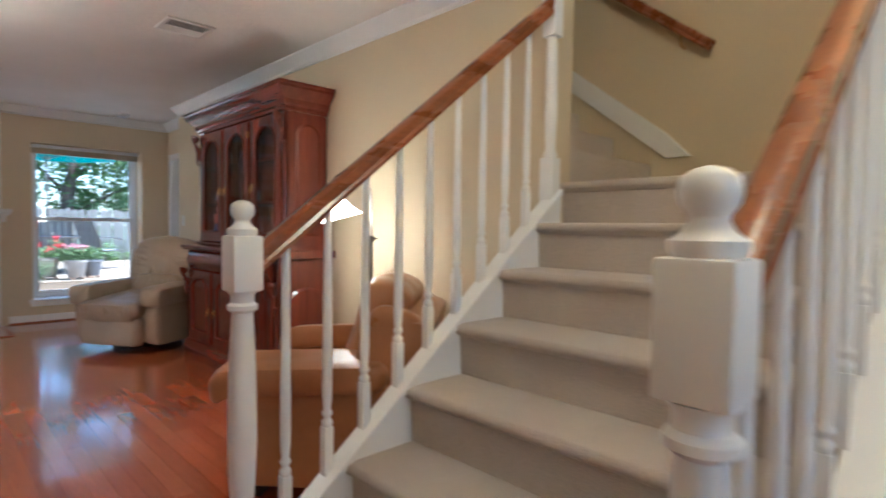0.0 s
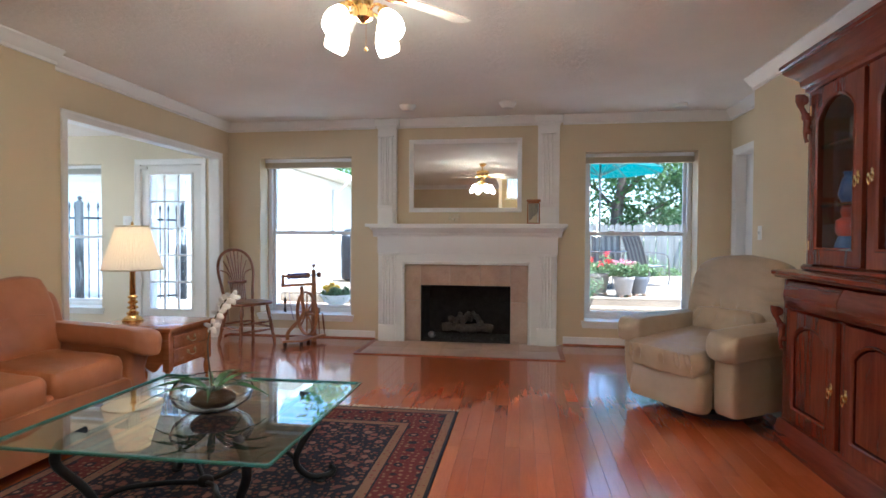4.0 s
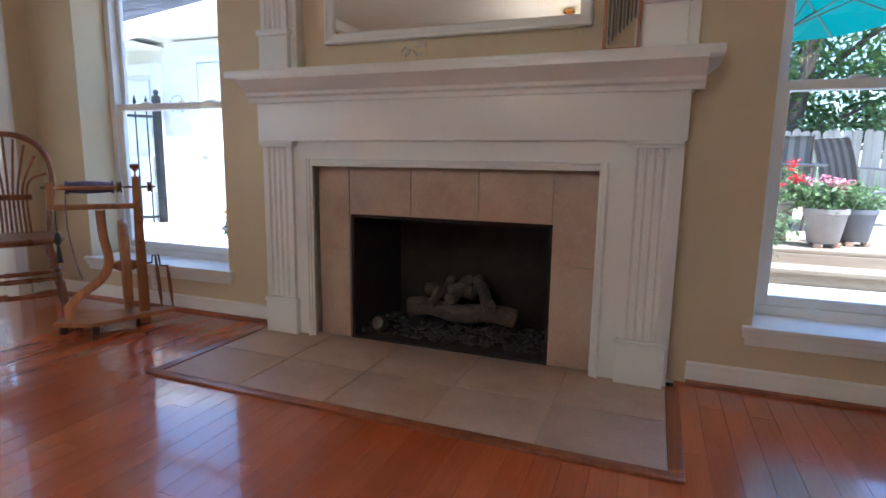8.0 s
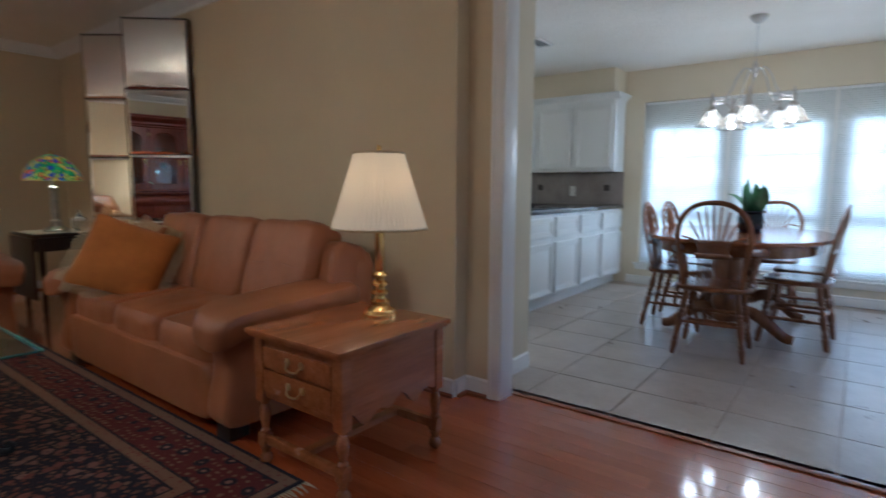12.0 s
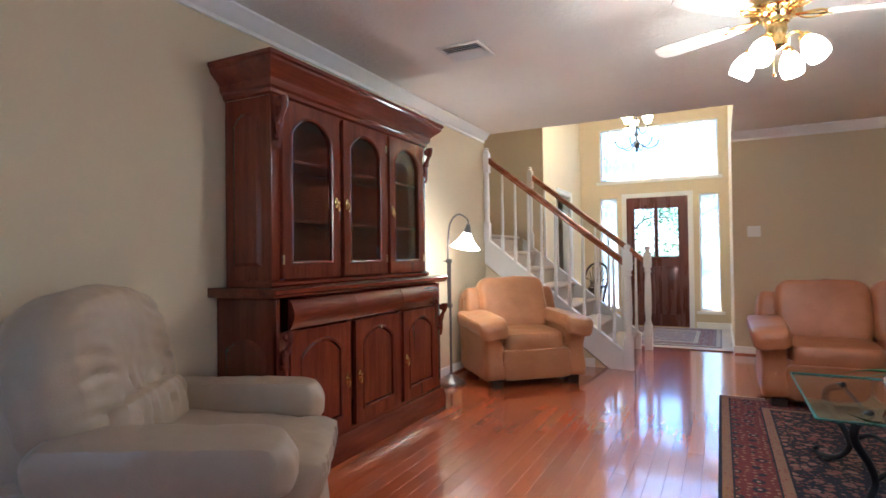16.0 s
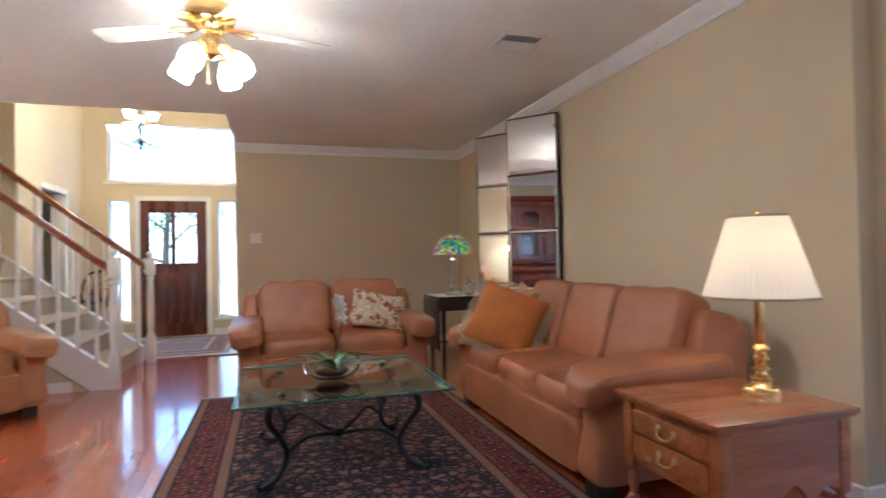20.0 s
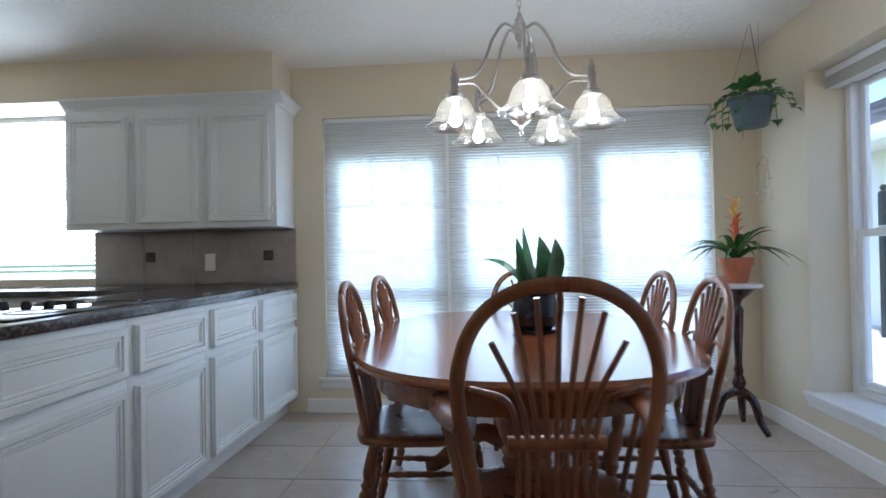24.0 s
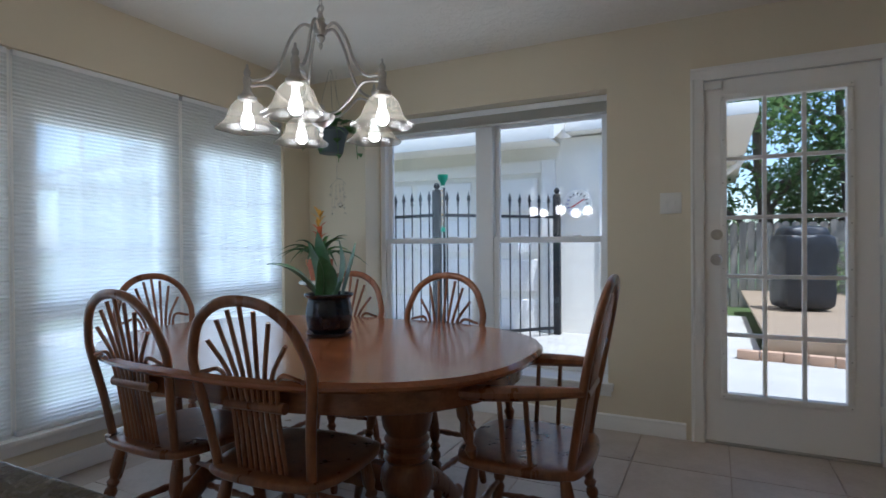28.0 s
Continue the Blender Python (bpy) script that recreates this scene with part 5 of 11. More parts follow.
turned_thing("decanter", cabinet_spot(-0.62, -0.16, 1.679), [(0.045, 0), (0.05, 0.02), (0.05, 0.12), (0.03, 0.16), (0.014, 0.18), (0.014, 0.21), (0.02, 0.22), (0.024, 0.24), (0.01, 0.26)], M["crystal"], "cut-glass decanter on the cabinet's top shelf", "decanter", 16, 8, 0.06)
turned_thing("glass_tumbler", cabinet_spot(-0.02, -0.16, 1.359), [(0.03, 0), (0.034, 0.01), (0.04, 0.1), (0.036, 0.1), (0.028, 0.02), (0.0, 0.015)], M["crystal"], "clear glass tumbler on the cabinet shelf", "glass", 16)
turned_thing("figurine", cabinet_spot(-0.66, -0.2, 1.026), [(0.05, 0), (0.055, 0.03), (0.05, 0.12), (0.035, 0.16)], M["blue_glaze"], "blue glazed figurine base on the cabinet floor", "figurine", 16)
turned_thing("figurine", cabinet_spot(-0.66, -0.2, 1.187), [(0.035, 0), (0.05, 0.02), (0.048, 0.08), (0.02, 0.1), (0.03, 0.13), (0.02, 0.16), (0.0, 0.165)], M["red_glaze"], "red glazed figurine in the cabinet", "figurine", 16)
turned_thing("vase", cabinet_spot(-0.68, -0.18, 1.359), [(0.03, 0), (0.05, 0.05), (0.035, 0.12), (0.02, 0.15), (0.03, 0.17)], M["blue_glaze"], "dark blue vase on the cabinet shelf", "vase", 16)
turned_thing("china_cup", cabinet_spot(0.5, -0.18, 1.359), [(0.025, 0), (0.03, 0.01), (0.045, 0.06), (0.041, 0.06), (0.02, 0.015)], M["cream_china"], "cream china cup on the cabinet shelf", "cup", 16)
turned_thing("glass_goblet", cabinet_spot(0.42, -0.17, 1.026), [(0.035, 0), (0.03, 0.004), (0.006, 0.01), (0.006, 0.09), (0.03, 0.12), (0.034, 0.19), (0.031, 0.19), (0.0, 0.12)], M["crystal"], "stemmed glass on the cabinet floor", "glass", 16)
turned_thing("glass_goblet", cabinet_spot(0.6, -0.15, 1.026), [(0.035, 0), (0.03, 0.004), (0.006, 0.01), (0.006, 0.11), (0.028, 0.14), (0.034, 0.22), (0.031, 0.22), (0.0, 0.14)], M["crystal"], "stemmed glass on the cabinet floor", "glass", 16)


# ---- leather seats ----
def seam(bm, pts, r=0.004):
    tube(bm, pts, r, 6)


M["foot"] = Mat("dark_wood_foot", (0.03, 0.018, 0.012), 0.4).mottle(0.2, 8, 60, 0.1).m


def leather_sofa(name, m, width, depth, backs, seats, mat, label, height=0.88, arm_w=0.24):
    """A stuffed leather seat: flared arms with pillow tops, tall back cushions and a rounded front."""
    root = thing(name, m, label, "armchair" if backs == 1 else "sofa")
    w, d = width / 2, depth / 2
    bm = bmesh.new()
    cushion(bm, width - 0.12, depth - 0.16, 0.3, Matrix.Translation((0, 0.02, 0.21)), (14, 14, 10), 8)
    part("frame", bm, mat, root, "leather covered frame")
    bm = bmesh.new()
    cushion(bm, width - 2 * arm_w + 0.08, 0.1, 0.26, Matrix.Translation((0, -d + 0.1, 0.2)), (12, 6, 8), 8)
    part("front_rail", bm, mat, root)
    bm = bmesh.new()
    cushion(bm, width - 0.1, 0.2, height - 0.18, Matrix.Translation((0, d - 0.13, 0.1 + (height - 0.18) / 2)) @ pose(0, 0, 0, -8), (12, 5, 10), 8)
    part("back_frame", bm, mat, root, "leather covered back")
    for sx in (-1, 1):
        bm = bmesh.new()
        am = Matrix.Translation((sx * (w - arm_w / 2 - 0.01), -0.02, 0.3)) @ pose(0, 0, 0, 0, sx * 3, 0)
        cushion(bm, arm_w - 0.05, depth - 0.13, 0.46, am, (7, 12, 12), 12)
        for v in bm.verts:
            l = am.inverted() @ v.co
            waist = math.exp(-((l.z - 0.02) / 0.13) ** 2)
            l.x -= sx * 0.018 * waist * (1 if l.x * sx > 0 else 0)
            if l.y < -0.2:
                l.y += 0.035 * math.exp(-((l.z - 0.03) / 0.12) ** 2)
            v.co = am @ l
        arm = part("arm", bm, mat, root, "stuffed leather arm")
        bm = bmesh.new()
        pm = Matrix.Translation((sx * (w - arm_w / 2 + 0.01), -0.09, 0.552)) @ pose(0, 0, 0, 3, sx * 8, 0)
        cushion(bm, arm_w + 0.02, depth - 0.15, 0.125, pm, (4, 7, 3), 20, wrinkle=0.007, seed=sx + 2)
        for v in bm.verts:
            l = pm.inverted() @ v.co
            f = max(0.0, -l.y - depth / 2 + 0.2)
            l.z -= 1.1 * f ** 1.5 * (1.5 if l.z < 0 else 0.7)
            v.co = pm @ l
        part("arm_pad", bm, mat, arm, "pillow top of the arm")
        bm = bmesh.new()
        cushion(bm, 0.16, 0.25, height - 0.47, Matrix.Translation((sx * (w - 0.135), d - 0.19, 0.42 + (height - 0.47) / 2)) @ pose(0, 0, 0, -14, sx * -3, 0), (4, 4, 4), 12, wrinkle=0.006, seed=5)
        part("wing", bm, mat, root, "padded side wing of the back")
    iw = width - 2 * arm_w + 0.04
    for i in range(seats):
        sw = iw / seats
        x = -iw / 2 + sw * (i + 0.5)
        bm = bmesh.new()
        cushion(bm, sw - 0.004, depth - 0.3, 0.23, Matrix.Translation((x, -0.075, 0.37)) @ pose(0, 0, 0, 3), (7, 4.5, 3.4), 18, 0.05, 0.009, i + 7)
        cu = part("seat_cushion", bm, mat, root, "soft leather seat cushion")
        bm = bmesh.new()
        zf = 0.315
        seam(bm, [(x - sw / 2 + 0.05, -d + 0.085, zf), (x, -d + 0.073, zf), (x + sw / 2 - 0.05, -d + 0.085, zf)])
        part("seam", bm, mat, cu)
    for i in range(backs):
        sw = (iw + 0.07) / backs
        x = -iw / 2 - 0.035 + sw * (i + 0.5)
        bm = bmesh.new()
        hh = height - 0.4
        mm = Matrix.Translation((x, d - 0.27, 0.43 + hh / 2)) @ pose(0, 0, 0, -17)
        cushion(bm, sw + 0.01, 0.23, hh + 0.06, mm, (6, 3.2, 5), 18, 0, 0.011, i + 11)
        cu = part("back_cushion", bm, mat, root, "soft leather back cushion")
        bm = bmesh.new()
        seam(bm, [mm @ Vector((sw * k, -0.113 + 0.012 * (2 * k) ** 4, -0.02 + 0.03 * (1 - (2 * k) ** 2))) for k in (-0.42, -0.3, -0.15, 0, 0.15, 0.3, 0.42)], 0.0035)
        part("seam", bm, mat, cu)
    for sx in (-1, 1):
        for sy in (-1, 1):
            bm = bmesh.new()
            bx(bm, sx * (w - 0.16) - 0.05, sy * (d - 0.14) - 0.05, 0, sx * (w - 0.16) + 0.05, sy * (d - 0.14) + 0.05, 0.075, 0.004)
            part("foot", bm, M["foot"], root, "dark block foot")
    return root


leather_sofa("sofa", pose(-1.165, 3.71, 0, 0, 0, 90), 2.0, 0.96, 3, 3, M["leather"], "long tan leather sofa beside the wall", 0.86)
leather_sofa("loveseat", pose(0.1, 1.82, 0, 0, 0, 180), 1.64, 0.93, 2, 2, M["leather"], "tan leather loveseat with its back to the wall", 0.86)
leather_sofa("leather_armchair", pose(2.82, 2.0, 0, 0, 0, -138), 1.04, 0.92, 1, 1, M["leather_chair"], "camel leather armchair beside the stairs", 0.88)


def gathers(bm, m, folds):
    """Pinched folds in a stuffed cover: each is a start, an end, a width and a depth on the face towards -y."""
    inv = m.inverted()
    for v in bm.verts:
        l = inv @ v.co
        if l.y > 0.02:
            continue
        for (x0, z0), (x1, z1), wide, deep in folds:
            dx, dz = x1 - x0, z1 - z0
            n = math.hypot(dx, dz)
            k = ((l.x - x0) * dx + (l.z - z0) * dz) / n / n
            q = ((l.x - x0) * dz - (l.z - z0) * dx) / n + 0.012 * math.sin(k * 5)
            fade = max(0.0, 1 - abs(2 * k - 0.7) ** 2) if -0.15 < k < 1 else 0.0
            l.y += fade * deep * (math.exp(-(q / wide) ** 2) - 0.55 * math.exp(-((abs(q) - 1.9 * wide) / wide) ** 2))
        v.co = m @ l


def recliner():
    mat = M["leather_beige"]
    root = thing("recliner", pose(2.9, 5.53, 0, 0, 0, -57), "beige leather swivel recliner with a puffy gathered back", "recliner")
    bm = bmesh.new()
    lathe(bm, [(0.3, 0), (0.3, 0.03), (0.06, 0.04), (0.06, 0.1)], 28)
    part("swivel_base", bm, M["foot"], root, "dark round swivel base")
    bm = bmesh.new()
    cushion(bm, 0.6, 0.78, 0.3, Matrix.Translation((0, 0.0, 0.245)), (12, 12, 10), 8)
    part("frame", bm, mat, root)
    for sx in (-1, 1):
        bm = bmesh.new()
        cushion(bm, 0.15, 0.78, 0.42, Matrix.Translation((sx * 0.375, -0.02, 0.295)) @ pose(0, 0, 0, 0, sx * 2, 0), (7, 12, 14), 12)
        for v in bm.verts:
            v.co.y += 0.1 * max(0.0, (0.28 - v.co.z)) * (1 if v.co.y < 0 else -0.6)
        arm = part("arm", bm, mat, root, "flat-sided leather arm")
        bm = bmesh.new()
        pm = Matrix.Translation((sx * 0.378, -0.095, 0.535)) @ pose(0, 0, 0, 2, sx * 3, 0)
        cushion(bm, 0.23, 0.76, 0.17, pm, (3.2, 6, 2.8), 22, 0, 0.007, sx + 3)
        for v in bm.verts:
            l = pm.inverted() @ v.co
            f = max(0.0, -l.y - 0.27)
            l.z -= 0.9 * f ** 1.6 * (1.6 if l.z < 0 else 0.8)
            for k in (-0.09, 0.11):
                l.z -= 0.006 * math.exp(-((l.y - k) / 0.012) ** 2) * (1 if l.z > 0 else 0)
            v.co = pm @ l
        part("arm_pad", bm, mat, arm, "rounded pillow arm top")
        bm = bmesh.new()
        for k in (-0.09, 0.11):
            seam(bm, [pm @ Vector((0.108 * math.cos(a), k, 0.074 * math.sin(a))) for a in (0.2, 0.7, 1.2, 1.57, 1.95, 2.45, 2.95)], 0.0025)
        part("seam", bm, mat, arm)
    bm = bmesh.new()
    mm = Matrix.Translation((0, -0.13, 0.43)) @ pose(0, 0, 0, 6)
    cushion(bm, 0.58, 0.72, 0.17, mm, (6, 4, 3), 20, 0.03, 0.012, 4)
    part("seat_cushion", bm, mat, root, "soft leather seat cushion")
    bm = bmesh.new()
    mm = Matrix.Translation((0, -0.455, 0.395)) @ pose(0, 0, 0, 10)
    cushion(bm, 0.6, 0.17, 0.17, mm, (6, 2.4, 2.4), 26, 0, 0.008, 8)
    gathers(bm, mm, [((x, 0.07), (x * 1.06, -0.09), 0.012, 0.014) for x in (-0.24, -0.17, 0.02, 0.15, 0.23)])
    part("front_roll", bm, mat, root, "rolled front edge of the seat")
    bm = bmesh.new()
    mm = Matrix.Translation((0, -0.43, 0.215)) @ pose(0, 0, 0, -6)
    cushion(bm, 0.6, 0.14, 0.27, mm, (9, 3.2, 6), 16, 0, 0.006, 9)
    part("footrest", bm, mat, root, "folded leather footrest")
    bm = bmesh.new()
    cushion(bm, 0.76, 0.13, 0.66, Matrix.Translation((0, 0.345, 0.55)) @ pose(0, 0, 0, -11), (6, 5, 9), 10)
    part("back_shell", bm, mat, root, "flat outer back panel")
    bm = bmesh.new()
    mm = Matrix.Translation((0, 0.275, 0.74)) @ pose(0, 0, 0, -12)
    cushion(bm, 0.82, 0.27, 0.56, mm, (4.2, 2.8, 4.0), 44, 0, 0.008, 21)
    for v in bm.verts:
        l = mm.inverted() @ v.co
        l.x *= 1 - 0.12 * max(0.0, l.z / 0.28) ** 2
        l.z += 0.03 * (1 - (l.x / 0.41) ** 2) * max(0.0, l.z / 0.28)
        v.co = mm @ l
    fan_in = [((math.sin(a) * 0.05, -0.25 + 0.02 * abs(a)), (math.sin(a) * 0.34, -0.25 + math.cos(a) * n), 0.014 + 0.004 * (i % 3), 0.026) for i, (a, n) in enumerate(((-1.25, 0.2), (-0.95, 0.26), (-0.62, 0.22), (-0.34, 0.3), (-0.1, 0.2), (0.16, 0.27), (0.42, 0.21), (0.7, 0.3), (1.0, 0.22), (1.3, 0.24)))]
    sides = [((sx * 0.36, z), (sx * 0.1, z + dz), 0.014, 0.009) for sx in (-1, 1) for z, dz in ((0.17, 0.03), (0.08, -0.02), (0.0, 0.01), (-0.1, -0.06), (-0.19, -0.04))]
    gathers(bm, mm, fan_in + sides)
    hd = part("headrest", bm, mat, root, "puffy gathered head cushion")
    bm = bmesh.new()
    seam(bm, [mm @ Vector((0.36 * math.cos(a), 0.05, 0.02 + 0.275 * math.sin(a))) for a in [0.1 + 2.94 * k / 20 for k in range(21)]], 0.004)
    part("seam", bm, mat, hd)
    bm = bmesh.new()
    mm = Matrix.Translation((0, 0.15, 0.55)) @ pose(0, 0, 0, -10)
    cushion(bm, 0.56, 0.2, 0.26, mm, (5, 3, 4), 22, 0, 0.012, 31)
    gathers(bm, mm, [((x, 0.11), (x * 1.3, -0.06), 0.014, 0.014) for x in (-0.2, -0.07, 0.06, 0.19)])
    part("lumbar_cushion", bm, mat, root, "lower back cushion")
    return root


recliner()


# ---- throw pillows ----
def floral():
    f = Mat("floral_fabric", (0.7, 0.6, 0.42), 0.85)
    v = f.coords()
    a, b, w = f.noise(v, 16, 3, 0.5), f.noise(v, 31, 2, 0.5), f.noise(v, 220, 2)
    col = f.mix(f.ramp(a, [(0.5, (0, 0, 0)), (0.54, (1, 1, 1))]), (0.66, 0.54, 0.34, 1), (0.36, 0.1, 0.035, 1))
    col = f.mix(f.ramp(b, [(0.56, (0, 0, 0)), (0.6, (1, 1, 1))]), col, (0.8, 0.74, 0.6, 1))
    f.base(col).bump(w, 0.3, 0.003)
    return f.m


M["floral"] = floral()
M["rust_velvet"] = Mat("rust_velvet", (0.46, 0.15, 0.02), 0.85, Sheen_Weight=0.1).mottle(0.2, 6, 120, 0.2).m
M["fringe"] = Mat("cream_fringe", (0.6, 0.48, 0.3), 0.9).mottle(0.2, 30, 160, 0.3).m


def pillow(m, w, h, mat, label, fringe=False):
    root = thing("throw_pillow", m, label, "pillow")
    bm = bmesh.new()
    cushion(bm, w, 0.17, h, Matrix.Identity(4), (14, 14, 14), 22)
    for v in bm.verts:
        x, z = v.co.x / (w / 2), v.co.z / (h / 2)
        full = max(0.02, (1 - min(1.0, abs(x)) ** 2.4) * (1 - min(1.0, abs(z)) ** 2.4)) ** 0.55
        v.co.y = v.co.y * full + 0.007 * noise.noise(v.co * 11 + Vector((w * 9, 0, 0)))
        v.co.x *= 1 - 0.07 * (1 - z * z)
        v.co.z *= 1 - 0.09 * (1 - x * x)
    part("cover", bm, mat, root)
    if fringe:
        rng = random.Random(8)
        bm = bmesh.new()
        n = 44
        for side in range(4):
            for i in range(n):
                t = -0.47 + 0.94 * i / (n - 1)
                x, z, dx, dz = ((t * w, -h / 2, 0, -1), (t * w, h / 2, 0, 1), (-w / 2, t * h, -1, 0), (w / 2, t * h, 1, 0))[side]
                k = 0.035 + rng.random() * 0.012
                tube(bm, [(x - dx * 0.015, 0, z - dz * 0.015), (x + dx * k * 0.5 + rng.uniform(-0.003, 0.003), -0.004, z + dz * k * 0.5), (x + dx * k, 0.004, z + dz * k + rng.uniform(-0.004, 0.004))], 0.0028, 4)
        f = part("fringe", bm, M["fringe"], root, "cream fringe")
        f["kind"] = "stuff"
    return root


pillow(pose(-0.3, 1.87, 0.64, -22, 12, 174), 0.5, 0.34, M["floral"], "cream and rust floral pillow on the loveseat")
pillow(pose(-0.97, 3.2, 0.66, -30, 20, 142), 0.5, 0.48, M["rust_velvet"], "rust-coloured velvet pillow with fringe on the sofa", True)
pillow(pose(-1.17, 3.0, 0.68, -20, 8, 80), 0.44, 0.42, M["leather"], "tan leather pillow leaning on the sofa's arm", False)

# ---- rugs ----
def rug_mat(name, w, h, field, reds, creams):
    """A woven rug with border bands and a field of small flowers; centred on its object."""
    r = Mat(name, field, 0.95)
    tc = r.n("TexCoord")
    sep = r.n("SeparateXYZ")
    r.link(tc.outputs["Object"], sep.inputs[0])

    def op(kind, a, b=None):
        m = r.n("Math")
        m.operation = kind
        for sock, v in zip(m.inputs, (a, b)):
            if v is None:
                continue
            if hasattr(v, "is_linked"):
                r.link(v, sock)
            else:
                sock.default_value = v
        return m.outputs[0]
    ax = op("SUBTRACT", w / 2, op("ABSOLUTE", sep.outputs[0]))
    ay = op("SUBTRACT", h / 2, op("ABSOLUTE", sep.outputs[1]))
    d = op("MINIMUM", ax, ay)
    v = r.coords()
    warp = r.n("TexNoise", Scale=9.0, Detail=2.0)
    r.link(v, warp.inputs["Vector"])
    vm = r.n("VectorMath")
    vm.operation = "MULTIPLY_ADD"
    r.link(warp.outputs["Color"], vm.inputs[0])
    vm.inputs[1].default_value = (0.05, 0.05, 0.0)
    r.link(v, vm.inputs[2])

    def flowers(scale, lo, hi, exact=False):
        t = r.n("TexVoronoi", Scale=scale, Randomness=0.35 if exact else 0.8)
        r.link(vm.outputs[0], t.inputs["Vector"])
        return r.ramp(t.outputs["Distance"], [(lo, (1, 1, 1)), (hi, (0, 0, 0))]), t
    f1, t1 = flowers(15, 0.3, 0.38)
    f2, t2 = flowers(33, 0.3, 0.38)
    col = r.mix(f2, field, r.mix(t2.outputs["Color"], reds[0], creams[0]))
    col = r.mix(f1, col, r.mix(t1.outputs["Color"], reds[1], creams[1]))
    dots, _ = flowers(15, 0.06, 0.09)
    col = r.mix(dots, col, field)
    b1, tb = flowers(9, 0.24, 0.3, True)
    b2, _ = flowers(26, 0.2, 0.28, True)
    border = r.mix(b2, reds[0], creams[0])
    border = r.mix(b1, border, field)
    b3, _ = flowers(9, 0.1, 0.14, True)
    border = r.mix(b3, border, creams[1])
    small, _ = flowers(40, 0.25, 0.33, True)
    guard = r.mix(small, creams[0], reds[1])
    bands = [(0.018, field), (0.065, guard), (0.075, field), (0.265, border), (0.275, field), (0.325, guard), (0.337, field)]
    for edge, c in reversed(bands):
        mask = op("LESS_THAN", d, edge)
        col = r.mix(mask, col, c)
    yarn = r.noise(r.coords((180, 420, 1)), 1.0, 2)
    col = r.mix(0.35, col, r.ramp(yarn, [(0.3, (0.45, 0.45, 0.45)), (0.7, (1.1, 1.1, 1.1))]), "MULTIPLY")
    r.base(col).bump(yarn, 0.5, 0.004)
    return r.m


def rug(name, m, w, h, mat, label, fringe=0.07):
    root = thing(name, m, label, "rug")
    bm = bmesh.new()
    bx(bm, -w / 2, -h / 2, 0, w / 2, h / 2, 0.011, 0.003)
    part("woven_field", bm, mat, root, "woven patterned field", 0)
    if fringe:
        rng = random.Random(3)
        bm = bmesh.new()
        n = int(w / 0.012)
        for sy in (-1, 1):
            for i in range(n):
                x = -w / 2 + w * i / (n - 1)
                y = sy * h / 2
                k = fringe * (0.8 + 0.4 * rng.random())
                q = rng.uniform(-0.012, 0.012)
                vs = [bm.verts.new(p) for p in ((x - 0.004, y, 0.007), (x + 0.004, y, 0.007), (x + q + 0.003, y + sy * k * 0.6, 0.006), (x + q - 0.003, y + sy * k * 0.6, 0.006), (x + 1.4 * q, y + sy * k, 0.002))]
                bm.faces.new((vs[0], vs[1], vs[2], vs[3])), bm.faces.new((vs[3], vs[2], vs[4]))
        f = part("fringe", bm, M["fringe"], root, "cream knotted fringe", 0)
        f["kind"] = "stuff"
    return root


M["rug"] = rug_mat("persian_rug", 1.92, 3.12, (0.008, 0.008, 0.02, 1), [(0.12, 0.014, 0.014, 1), (0.19, 0.04, 0.032, 1)], [(0.24, 0.13, 0.075, 1), (0.28, 0.15, 0.105, 1)])
rug("area_rug", pose(0.195, 3.557, 0.0005), 1.92, 3.12, M["rug"], "dark navy and red Persian rug with a cream fringe")
M["rug_f"] = rug_mat("foyer_rug", 1.3, 1.75, (0.22, 0.2, 0.24, 1), [(0.2, 0.1, 0.12, 1), (0.24, 0.14, 0.15, 1)], [(0.5, 0.45, 0.4, 1), (0.52, 0.48, 0.44, 1)])
rug("foyer_rug", pose(1.78, -1.32, 0.0005), 1.3, 1.75, M["rug_f"], "faded red and grey patterned rug inside the front door", 0.06)


# ---- coffee table ----
def glass_top_mat():
    g = Mat("table_glass", (0.75, 0.9, 0.86), 0.0, Transmission_Weight=1.0, IOR=1.5)
    return g.m


M["table_glass"] = glass_top_mat()
M["glass_edge"] = Mat("green_glass_edge", (0.12, 0.42, 0.36), 0.08, Transmission_Weight=0.6, IOR=1.5).m


def tinted_pane():
    g = Mat("clear_table_top", (1, 1, 1), 0.0)
    tr, gl, mx = g.n("BsdfTransparent", Color=(0.86, 0.94, 0.92, 1)), g.n("BsdfGlossy", Roughness=0.005), g.n("MixShader")
    g.link(thin_gloss(g, 0.1), mx.inputs[0]), g.link(tr.outputs[0], mx.inputs[1]), g.link(gl.outputs[0], mx.inputs[2])
    g.link(mx.outputs[0], g.out.inputs[0])
    return g.m


M["table_pane"] = tinted_pane()
ct = thing("coffee_table", pose(0.257, 3.64, 0), "square glass coffee table on scrolled black iron legs", "coffee table")
bm = bmesh.new()
bx(bm, -0.515, -0.49, 0.44, 0.515, 0.49, 0.4405)
top = part("glass_top", bm, M["table_pane"], ct, "thick clear glass top with a bevelled green edge", 0)
bm = bmesh.new()
for s in ((-0.527, -0.503, 0.527, -0.49), (-0.527, 0.49, 0.527, 0.503), (-0.527, -0.49, -0.515, 0.49), (0.515, -0.49, 0.527, 0.49)):
    bx(bm, s[0], s[1], 0.438, s[2], s[3], 0.449, 0.004)
part("glass_edge", bm, M["glass_edge"], top, "bevelled green glass edge")
